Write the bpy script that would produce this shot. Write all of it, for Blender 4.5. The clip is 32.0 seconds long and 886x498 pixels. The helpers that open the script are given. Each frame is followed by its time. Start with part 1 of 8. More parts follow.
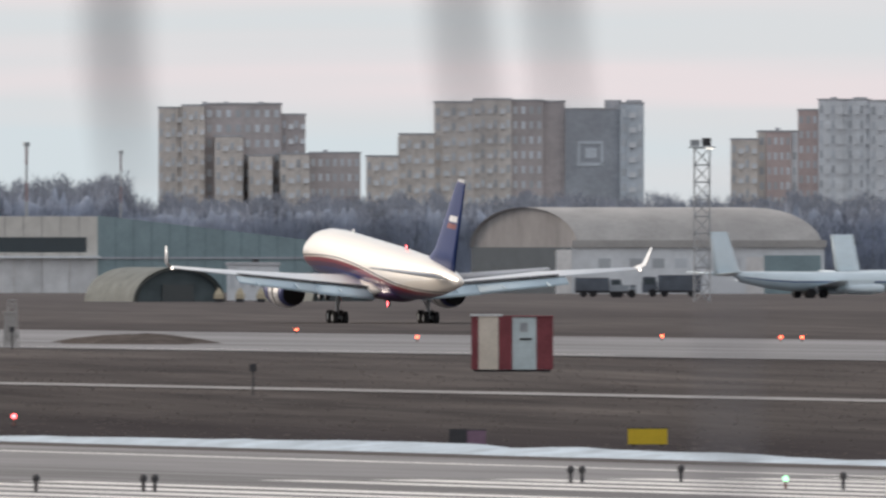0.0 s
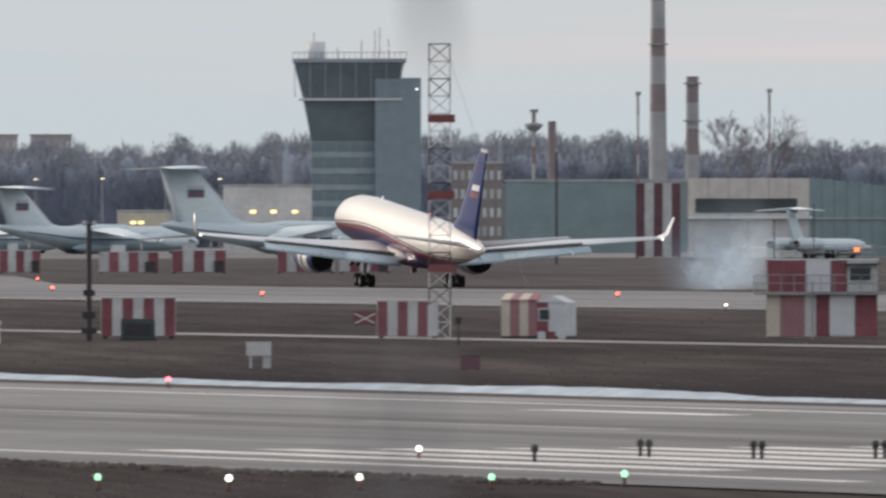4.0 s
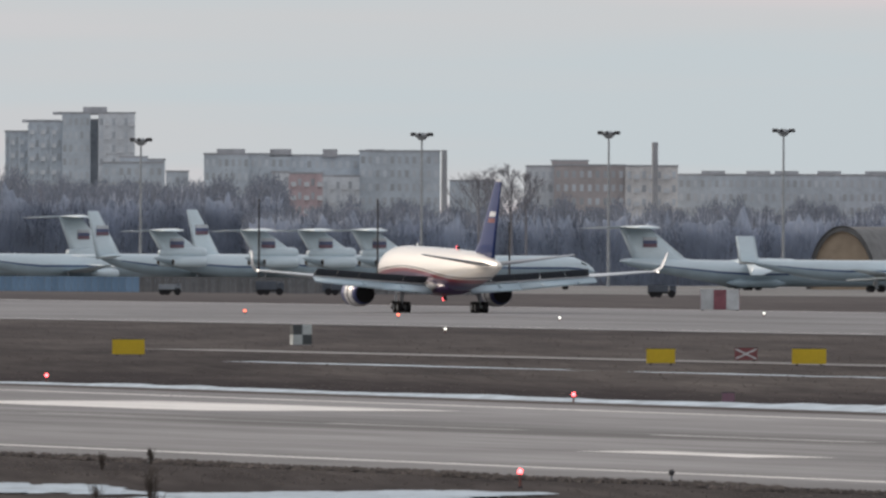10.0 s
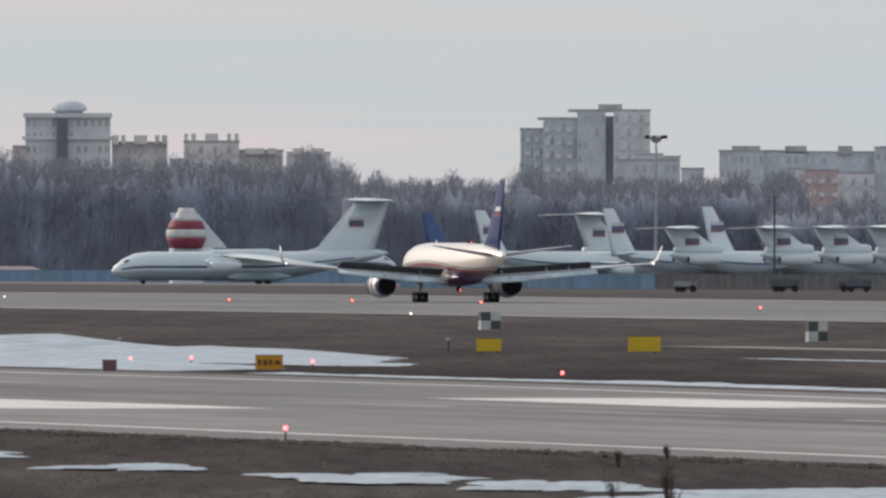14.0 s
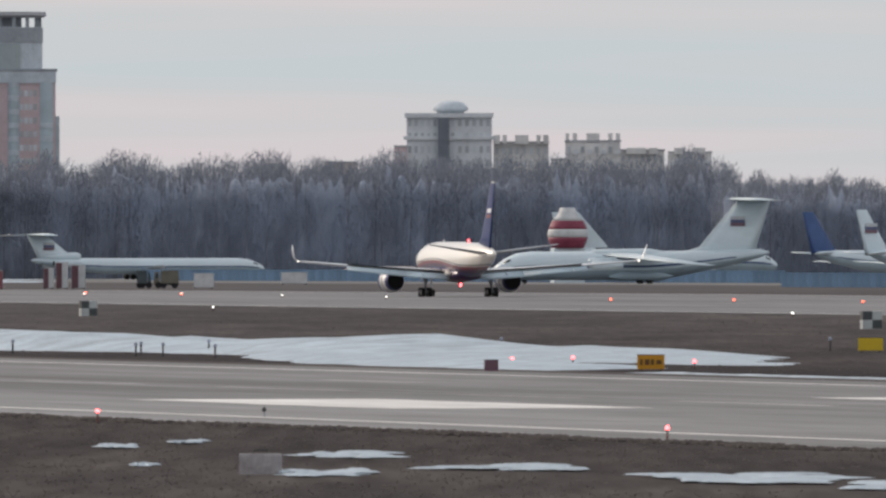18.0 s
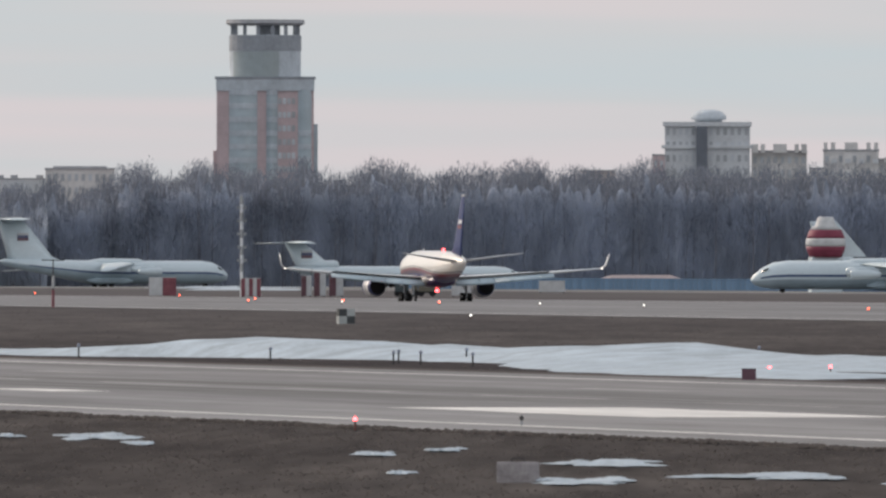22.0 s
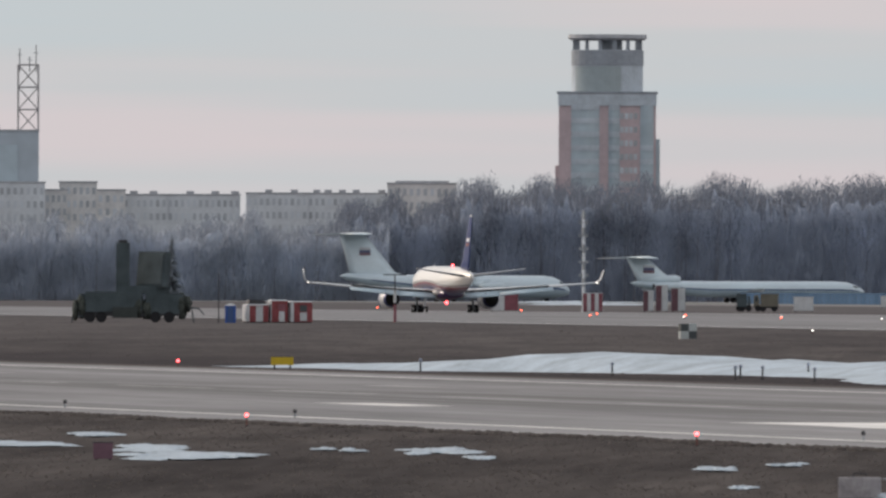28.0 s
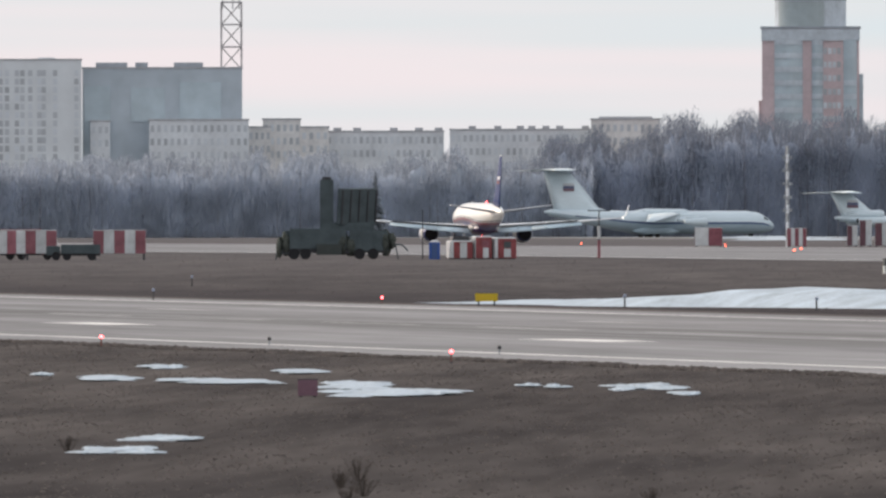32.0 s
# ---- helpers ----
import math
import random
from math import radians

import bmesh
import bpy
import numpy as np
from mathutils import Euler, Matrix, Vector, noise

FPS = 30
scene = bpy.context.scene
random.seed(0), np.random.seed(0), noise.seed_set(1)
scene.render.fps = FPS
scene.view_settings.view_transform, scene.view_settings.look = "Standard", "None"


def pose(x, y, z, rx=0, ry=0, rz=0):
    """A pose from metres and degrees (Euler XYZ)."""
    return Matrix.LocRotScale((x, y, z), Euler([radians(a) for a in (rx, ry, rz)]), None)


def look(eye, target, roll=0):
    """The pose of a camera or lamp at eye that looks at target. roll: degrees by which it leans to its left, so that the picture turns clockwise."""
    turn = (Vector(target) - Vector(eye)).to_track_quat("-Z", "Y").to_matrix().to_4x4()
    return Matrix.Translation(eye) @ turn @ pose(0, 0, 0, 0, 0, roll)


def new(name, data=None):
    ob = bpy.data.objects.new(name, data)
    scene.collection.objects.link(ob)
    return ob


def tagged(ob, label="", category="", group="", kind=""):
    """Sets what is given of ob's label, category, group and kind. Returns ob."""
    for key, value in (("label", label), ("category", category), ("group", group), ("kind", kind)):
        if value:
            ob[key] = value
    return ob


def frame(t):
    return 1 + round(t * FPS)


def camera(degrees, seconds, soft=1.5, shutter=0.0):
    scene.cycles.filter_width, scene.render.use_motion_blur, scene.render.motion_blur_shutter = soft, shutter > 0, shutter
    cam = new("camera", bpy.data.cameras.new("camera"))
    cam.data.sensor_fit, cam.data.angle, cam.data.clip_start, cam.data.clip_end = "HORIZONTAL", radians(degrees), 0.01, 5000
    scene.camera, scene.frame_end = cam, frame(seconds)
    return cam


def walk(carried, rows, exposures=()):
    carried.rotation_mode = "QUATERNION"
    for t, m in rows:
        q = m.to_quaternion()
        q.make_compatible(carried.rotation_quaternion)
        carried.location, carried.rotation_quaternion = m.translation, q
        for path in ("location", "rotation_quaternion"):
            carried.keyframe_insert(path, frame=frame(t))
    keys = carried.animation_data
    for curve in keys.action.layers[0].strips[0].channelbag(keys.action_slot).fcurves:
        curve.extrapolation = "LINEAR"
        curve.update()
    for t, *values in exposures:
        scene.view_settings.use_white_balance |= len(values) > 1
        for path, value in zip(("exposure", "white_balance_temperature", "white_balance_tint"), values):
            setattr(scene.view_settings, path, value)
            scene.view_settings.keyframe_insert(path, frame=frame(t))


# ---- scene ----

# The eye stands still at the perimeter; x runs across the runways, y along them.
EYE = 7.4
PATH = [  # seconds, bearing from the runway axis, tilt, lean, in degrees
    (0.0, 19.4505, -0.0358, 0.000),
    (0.5, 19.0715, -0.0450, 0.000),
    (1.0, 18.6855, -0.1046, 0.000),
    (1.5, 18.3377, -0.1419, 0.000),
    (2.0, 18.0452, -0.1334, 0.000),
    (2.5, 17.8261, -0.0845, 0.000),
    (3.0, 17.6185, -0.0473, 0.000),
    (3.5, 17.3749, -0.0731, 0.000),
    (4.0, 17.0484, -0.1232, 0.057),
    (4.5, 16.7319, -0.1620, -0.073),
    (5.0, 16.5071, -0.1315, -0.063),
    (5.5, 16.2822, -0.1010, -0.053),
    (6.0, 16.0573, -0.0705, -0.043),
    (6.5, 15.8325, -0.0400, -0.033),
    (7.0, 15.6646, -0.0146, -0.082),
    (7.5, 15.3671, -0.0121, -0.180),
    (8.0, 15.0939, -0.0174, -0.287),
    (8.5, 14.9152, -0.0400, -0.144),
    (9.0, 14.6965, -0.0682, 0.109),
    (9.5, 14.4939, -0.0653, 0.024),
    (10.0, 14.3516, -0.0268, -0.190),
    (10.5, 14.2410, 0.0288, -0.145),
    (11.0, 14.0933, 0.0391, -0.080),
    (11.5, 13.8986, -0.0124, -0.001),
    (12.0, 13.6940, -0.0390, 0.195),
    (12.5, 13.5137, -0.0425, 0.104),
    (13.0, 13.3395, -0.0603, 0.066),
    (13.5, 13.1954, -0.0576, 0.047),
    (14.0, 13.0450, -0.0367, -0.038),
    (14.5, 12.8464, -0.0317, 0.331),
    (15.0, 12.6554, -0.0716, 0.280),
    (15.5, 12.5012, -0.1069, 0.105),
    (16.0, 12.4152, -0.0942, 0.075),
    (16.5, 12.3293, -0.0815, 0.045),
    (17.0, 12.2433, -0.0688, 0.015),
    (17.5, 12.1574, -0.0561, -0.015),
    (18.0, 12.0779, -0.0374, 0.061),
    (18.5, 12.0038, -0.0607, 0.158),
    (19.0, 11.9110, -0.0824, 0.003),
    (19.5, 11.8004, -0.0687, -0.056),
    (20.0, 11.7193, -0.0332, -0.104),
    (20.5, 11.6659, -0.0172, 0.180),
    (21.0, 11.5803, -0.0266, 0.049),
    (21.5, 11.4937, -0.0343, 0.020),
    (22.0, 11.4242, -0.0160, -0.086),
    (22.5, 11.3200, 0.0005, 0.033),
    (23.0, 11.1817, -0.0337, 0.038),
    (23.5, 11.0530, -0.0986, 0.053),
    (24.0, 11.0088, -0.1212, 0.012),
    (24.5, 10.9681, -0.1195, -0.148),
    (25.0, 10.8750, -0.1275, -0.160),
    (25.5, 10.8139, -0.0922, -0.107),
    (26.0, 10.7801, -0.0623, -0.089),
    (26.5, 10.7463, -0.0324, -0.070),
    (27.0, 10.7125, -0.0026, -0.052),
    (27.5, 10.6787, 0.0273, -0.033),
    (28.0, 10.5573, 0.0201, -0.151),
    (28.5, 10.4659, -0.0091, -0.206),
    (29.0, 10.4100, -0.0603, -0.234),
    (29.5, 10.3237, -0.1114, -0.029),
    (30.0, 10.2190, -0.1365, 0.199),
    (30.5, 10.1389, -0.1461, 0.154),
    (31.0, 10.0551, -0.1484, 0.070),
    (31.5, 10.0090, -0.1375, 0.143),
    (32.0, 10.0405, -0.1423, 0.089),
]
cam = camera(2.2457, 32.0, soft=2.5, shutter=0.3)
cam.data.dof.use_dof = True
cam.data.dof.focus_distance = 2300.0
cam.data.dof.aperture_fstop = 17.0
walk(cam, [(t, pose(0, 0, EYE, 0, 0, -b) @ pose(0, 0, 0, 90 + e, 0, 0) @ pose(0, 0, 0, 0, 0, -r)) for t, b, e, r in PATH],
     exposures=[(0, 0.3), (2, 0.2), (5, 0.06), (9, 0.02), (16, 0.04), (22, 0.05), (25, 0.28), (28, -0.02), (29, 0.06), (30, 0.27), (32, 0.42)])

# ---- world and sun ----
SUN_BEARING, SUN_HEIGHT = -38.0, 23.0   # a veiled low sun, ahead of the eye and west of the runway


def make_world():
    w = bpy.data.worlds.new("sky")
    w.use_nodes = True
    scene.world = w
    nt = w.node_tree
    n, l = nt.nodes, nt.links
    n.clear()
    out = n.new("ShaderNodeOutputWorld")
    bg = n.new("ShaderNodeBackground")
    sky = n.new("ShaderNodeTexSky")
    sky.sky_type = "NISHITA"
    sky.sun_disc = False
    sky.sun_elevation = radians(SUN_HEIGHT)
    sky.sun_rotation = radians(180 + SUN_BEARING)
    # a veil of cloud over the blue: grey with long faint pink and blue-grey banks
    geo = n.new("ShaderNodeTexCoord")
    stretch = n.new("ShaderNodeMapping")
    stretch.inputs["Scale"].default_value = (9, 9, 190)
    noise_a = n.new("ShaderNodeTexNoise")
    noise_a.inputs["Scale"].default_value = 1.0
    noise_a.inputs["Detail"].default_value = 3.0
    ramp = n.new("ShaderNodeValToRGB")
    el = ramp.color_ramp.elements
    el[0].position, el[0].color = 0.40, (0.565, 0.628, 0.672, 1)
    el[1].position, el[1].color = 0.60, (0.70, 0.635, 0.662, 1)
    mid = el.new(0.5)
    mid.color = (0.605, 0.623, 0.652, 1)
    mix = n.new("ShaderNodeMixRGB")
    mix.inputs[0].default_value = 0.88
    dim = n.new("ShaderNodeMixRGB")
    dim.blend_type = "MULTIPLY"
    dim.inputs[0].default_value = 1.0
    dim.inputs[2].default_value = (0.1, 0.1, 0.1, 1)
    l.new(geo.outputs["Generated"], stretch.inputs[0])
    l.new(stretch.outputs[0], noise_a.inputs["Vector"])
    l.new(noise_a.outputs["Fac"], ramp.inputs[0])
    l.new(sky.outputs[0], dim.inputs[1])
    l.new(dim.outputs[0], mix.inputs[1])
    l.new(ramp.outputs[0], mix.inputs[2])
    # the veil brightens smoothly round the hidden sun
    ray = n.new("ShaderNodeVectorMath")
    ray.operation = "DOT_PRODUCT"
    ray.inputs[1].default_value = (math.sin(radians(SUN_BEARING)) * math.cos(radians(SUN_HEIGHT)), math.cos(radians(SUN_BEARING)) * math.cos(radians(SUN_HEIGHT)), math.sin(radians(SUN_HEIGHT)))
    l.new(geo.outputs["Generated"], ray.inputs[0])
    top = n.new("ShaderNodeMath")
    top.operation = "MAXIMUM"
    top.inputs[1].default_value = 0.0
    l.new(ray.outputs["Value"], top.inputs[0])
    power = n.new("ShaderNodeMath")
    power.operation = "POWER"
    power.inputs[1].default_value = 14.0
    l.new(top.outputs[0], power.inputs[0])
    aura = n.new("ShaderNodeMixRGB")
    aura.blend_type = "ADD"
    aura.inputs[2].default_value = (2.6, 2.1, 1.6, 1)
    l.new(power.outputs[0], aura.inputs[0])
    l.new(mix.outputs[0], aura.inputs[1])
    l.new(aura.outputs[0], bg.inputs[0])
    bg.inputs[1].default_value = 1.0
    l.new(bg.outputs[0], out.inputs[0])


make_world()
sun_data = bpy.data.lights.new("sun", "SUN")
sun_data.energy, sun_data.angle, sun_data.color = 1.5, radians(14), (1.0, 0.85, 0.72)
sun = new("sun", sun_data)
sun.matrix_world = look((0, 0, 0), (math.sin(radians(SUN_BEARING + 180)) * math.cos(radians(SUN_HEIGHT)),
                                    math.cos(radians(SUN_BEARING + 180)) * math.cos(radians(SUN_HEIGHT)), -math.sin(radians(SUN_HEIGHT))))


# ---- materials ----
MATS = {}


def mat(name, color, rough=0.7, metal=0.0, spec=0.3, vary=0.15, scale=0.6, fine=6.0, bump=0.0, coat=0.0, stretch=(1, 1, 1), each=0.0):
    """A surface with stains at one scale, grain at another, and, with each, a tone of its own for every object."""
    if name in MATS:
        return MATS[name]
    m = bpy.data.materials.new(name)
    m.use_nodes = True
    n, l = m.node_tree.nodes, m.node_tree.links
    b = n["Principled BSDF"]
    b.inputs["Roughness"].default_value = rough
    b.inputs["Metallic"].default_value = metal
    b.inputs["Specular IOR Level"].default_value = spec
    b.inputs["Coat Weight"].default_value = coat
    b.inputs["Coat Roughness"].default_value = 0.12
    tc = n.new("ShaderNodeTexCoord")
    mp = n.new("ShaderNodeMapping")
    mp.inputs["Scale"].default_value = stretch
    a, f = n.new("ShaderNodeTexNoise"), n.new("ShaderNodeTexNoise")
    a.inputs["Scale"].default_value, f.inputs["Scale"].default_value = scale, fine
    a.inputs["Detail"].default_value = f.inputs["Detail"].default_value = 5
    add = n.new("ShaderNodeMath")
    add.operation = "MULTIPLY_ADD"
    add.inputs[1].default_value = 0.5
    ramp = n.new("ShaderNodeMapRange")
    ramp.inputs["From Min"].default_value, ramp.inputs["From Max"].default_value = 0.45, 1.05
    ramp.inputs["To Min"].default_value, ramp.inputs["To Max"].default_value = 1 - vary * 1.6, 1 + vary * 1.6
    mul = n.new("ShaderNodeMixRGB")
    mul.blend_type = "MULTIPLY"
    mul.inputs[0].default_value = 1
    mul.inputs[1].default_value = (*color, 1)
    l.new(tc.outputs["Object"], mp.inputs[0])
    for t in (a, f):
        l.new(mp.outputs[0], t.inputs["Vector"])
    l.new(f.outputs["Fac"], add.inputs[0])
    l.new(a.outputs["Fac"], add.inputs[2])
    l.new(add.outputs[0], ramp.inputs["Value"])
    last = ramp.outputs[0]
    if each:
        info = n.new("ShaderNodeObjectInfo")
        r2 = n.new("ShaderNodeMapRange")
        r2.inputs["To Min"].default_value, r2.inputs["To Max"].default_value = 1 - each, 1 + each
        m2 = n.new("ShaderNodeMath")
        m2.operation = "MULTIPLY"
        l.new(info.outputs["Random"], r2.inputs["Value"])
        l.new(last, m2.inputs[0])
        l.new(r2.outputs[0], m2.inputs[1])
        last = m2.outputs[0]
    l.new(last, mul.inputs[2])
    l.new(mul.outputs[0], b.inputs["Base Color"])
    if bump:
        bp = n.new("ShaderNodeBump")
        bp.inputs["Strength"].default_value = bump
        l.new(f.outputs["Fac"], bp.inputs["Height"])
        l.new(bp.outputs[0], b.inputs["Normal"])
    MATS[name] = m
    return m


def soft_mat(name, color, share=0.5):
    """Fine twigs and withered blades: light passes through them as much as it comes back."""
    m = bpy.data.materials.new(name)
    m.use_nodes = True
    n, l = m.node_tree.nodes, m.node_tree.links
    n.clear()
    out, mix, a, b = n.new("ShaderNodeOutputMaterial"), n.new("ShaderNodeMixShader"), n.new("ShaderNodeBsdfDiffuse"), n.new("ShaderNodeBsdfTranslucent")
    tc, nz, rp = n.new("ShaderNodeTexCoord"), n.new("ShaderNodeTexNoise"), n.new("ShaderNodeValToRGB")
    nz.inputs["Scale"].default_value, nz.inputs["Detail"].default_value = 0.12, 4
    e = rp.color_ramp.elements
    e[0].position, e[0].color = 0.3, (*(c * 0.72 for c in color), 1)
    e[1].position, e[1].color = 0.7, (*(c * 1.25 for c in color), 1)
    l.new(tc.outputs["Object"], nz.inputs["Vector"])
    l.new(nz.outputs["Fac"], rp.inputs[0])
    for q in (a, b):
        l.new(rp.outputs[0], q.inputs["Color"])
    mix.inputs[0].default_value = share
    l.new(a.outputs[0], mix.inputs[1])
    l.new(b.outputs[0], mix.inputs[2])
    l.new(mix.outputs[0], out.inputs[0])
    return m


def glow(name, color, strength):
    if name in MATS:
        return MATS[name]
    m = bpy.data.materials.new(name)
    m.use_nodes = True
    b = m.node_tree.nodes["Principled BSDF"]
    b.inputs["Base Color"].default_value = (*color, 1)
    b.inputs["Emission Color"].default_value = (*color, 1)
    b.inputs["Emission Strength"].default_value = strength
    MATS[name] = m
    return m


WHITE = mat("aircraft_white", (0.6, 0.7, 0.755), 0.32, spec=0.5, vary=0.07, scale=0.25, fine=3, stretch=(1, 0.3, 1))
GREYBELLY = mat("aircraft_belly_grey", (0.35, 0.44, 0.5), 0.45, spec=0.4, vary=0.1, scale=0.3)
BLUELINE = mat("aircraft_blue_line", (0.05, 0.09, 0.2), 0.4, vary=0.08)
FLAGWHITE = mat("flag_white", (0.5, 0.53, 0.56), 0.5, vary=0.08)
RED = mat("flag_red", (0.22, 0.075, 0.08), 0.5, vary=0.12)
BLUE = mat("flag_blue", (0.055, 0.1, 0.24), 0.4, vary=0.08)
# Flag colours of the parked aircraft, muted to stand for haze.
DULLRED = mat("flag_dull_red", (0.18, 0.11, 0.14), 0.5, vary=0.12)
DULLBLUE = mat("flag_dull_blue", (0.1, 0.12, 0.21), 0.4, vary=0.08)
PAINTWHITE = mat("white_paint", (0.57, 0.585, 0.595), 0.6, vary=0.12, scale=0.8)
PAINTRED = mat("signal_red_paint", (0.25, 0.065, 0.07), 0.65, vary=0.3, scale=0.8)
PINKRED = mat("faded_red_paint", (0.235, 0.085, 0.105), 0.65, vary=0.2, scale=0.8)
METAL = mat("bare_metal", (0.62, 0.6, 0.58), 0.22, metal=1.0, vary=0.06)
STEEL = mat("galvanised_steel", (0.34, 0.36, 0.38), 0.55, metal=0.4, vary=0.2)
DOORBLUE = mat("pale_blue_door_paint", (0.5, 0.58, 0.6), 0.6, vary=0.12)
DARKSTEEL = mat("dark_steel", (0.05, 0.05, 0.055), 0.6, vary=0.2)
BLACK = mat("black_rubber", (0.018, 0.018, 0.02), 0.8, vary=0.15)
GLASS = mat("dark_glass", (0.03, 0.045, 0.055), 0.12, spec=0.6, vary=0.05)
CONCRETE = mat("concrete", (0.34, 0.33, 0.32), 0.85, vary=0.18, scale=0.4, bump=0.1)
YELLOW = mat("sign_yellow", (0.62, 0.44, 0.03), 0.55, vary=0.1)
# The green is lifted to carry some of the haze.
GREENARMY = mat("army_green", (0.08, 0.1, 0.108), 0.85, spec=0.1, vary=0.2)


# ---- mesh helpers ----
def ground_z(y):
    """The field is level near the eye and falls slightly towards the far end."""
    return -0.001 * max(0.0, y - 2700.0)


def spot(bearing, dist, z=0.0):
    x, y = dist * math.sin(radians(bearing)), dist * math.cos(radians(bearing))
    return Vector((x, y, ground_z(y) + z))


def put(bearing, dist, turn=0.0, z=0.0):
    """A pose on the ground that faces the eye (its -y side), turned by that many degrees."""
    p = spot(bearing, dist, z)
    return pose(p.x, p.y, p.z, 0, 0, -bearing + turn)


def mesh_of(bm, name, material, smooth=False):
    bmesh.ops.recalc_face_normals(bm, faces=bm.faces)
    me = bpy.data.meshes.new(name)
    bm.to_mesh(me)
    bm.free()
    for m in (material if isinstance(material, (list, tuple)) else [material]):
        me.materials.append(m)
    if smooth:
        me.shade_smooth()
    return me


def part(name, bm, material, parent=None, label="", smooth=False, at=None):
    me = bm if isinstance(bm, bpy.types.Mesh) else mesh_of(bm, name, material, smooth)
    ob = new(name, me)
    if parent:
        ob.parent = parent
    if at is not None:
        ob.matrix_basis = at
    if label:
        ob["label"] = label
    return ob


def thing(name, m, label, category, group="", kind=""):
    ob = new(name)
    ob.matrix_basis = m
    return tagged(ob, label, category, group, kind)


def box(bm, x0, x1, y0, y1, z0, z1, slot=0, m=None):
    v = [bm.verts.new((x, y, z)) for z in (z0, z1) for y in (y0, y1) for x in (x0, x1)]
    if m is not None:
        for q in v:
            q.co = m @ q.co
    for f in ((0, 2, 3, 1), (4, 5, 7, 6), (0, 1, 5, 4), (2, 6, 7, 3), (0, 4, 6, 2), (1, 3, 7, 5)):
        bm.faces.new([v[i] for i in f]).material_index = slot
    return v


def boxes(*rows):
    bm = bmesh.new()
    for r in rows:
        box(bm, *r)
    return bm


def tube(bm, a, b, r0, r1=None, n=6, slot=0, caps=True):
    a, b = Vector(a), Vector(b)
    r1 = r0 if r1 is None else r1
    q = (b - a).to_track_quat("Z", "Y").to_matrix()
    rings = []
    for c, r in ((a, r0), (b, r1)):
        rings.append([bm.verts.new(c + q @ Vector((r * math.cos(k * 2 * math.pi / n), r * math.sin(k * 2 * math.pi / n), 0))) for k in range(n)])
    for k in range(n):
        bm.faces.new((rings[0][k], rings[0][(k + 1) % n], rings[1][(k + 1) % n], rings[1][k])).material_index = slot
    if caps:
        bm.faces.new(rings[0][::-1]).material_index = slot
        bm.faces.new(rings[1]).material_index = slot


def tubes(*rows, n=6):
    bm = bmesh.new()
    for r in rows:
        tube(bm, *r, n=n)
    return bm


def loft(rings, closed=True, caps=True, slots=None):
    bm = bmesh.new()
    vs = [[bm.verts.new(p) for p in r] for r in rings]
    n = len(rings[0])
    for i in range(len(vs) - 1):
        for k in range(n if closed else n - 1):
            f = bm.faces.new((vs[i][k], vs[i][(k + 1) % n], vs[i + 1][(k + 1) % n], vs[i + 1][k]))
            if slots:
                f.material_index = slots(i, k, n)
    if caps:
        bm.faces.new(vs[0])
        bm.faces.new(vs[-1])
    return bm


def body(stations, n=24, slots=None):
    """A fuselage: stations of (y, centre height, half width, half height) from nose to tail."""
    return loft([[(w * math.cos(a), y, c + h * math.sin(a)) for a in (2 * math.pi * k / n for k in range(n))] for y, c, w, h in stations], slots=slots)


def foil(sections, n=10):
    """A wing or fin: sections of (leading point, trailing point, thickness, axis of thickness)."""
    rings = []
    for a, b, t, up in sections:
        a, b, up = Vector(a), Vector(b), Vector(up)
        ring = []
        for k in range(n):
            s = k / (n / 2) if k <= n / 2 else 2 - k / (n / 2)
            h = (1 if 0 < k < n / 2 else -1 if k > n / 2 else 0) * t * 1.9 * (math.sqrt(s) * (1 - s)) if 0 < s < 1 else 0
            ring.append(a + (b - a) * s + up * h)
        rings.append(ring)
    return loft(rings)


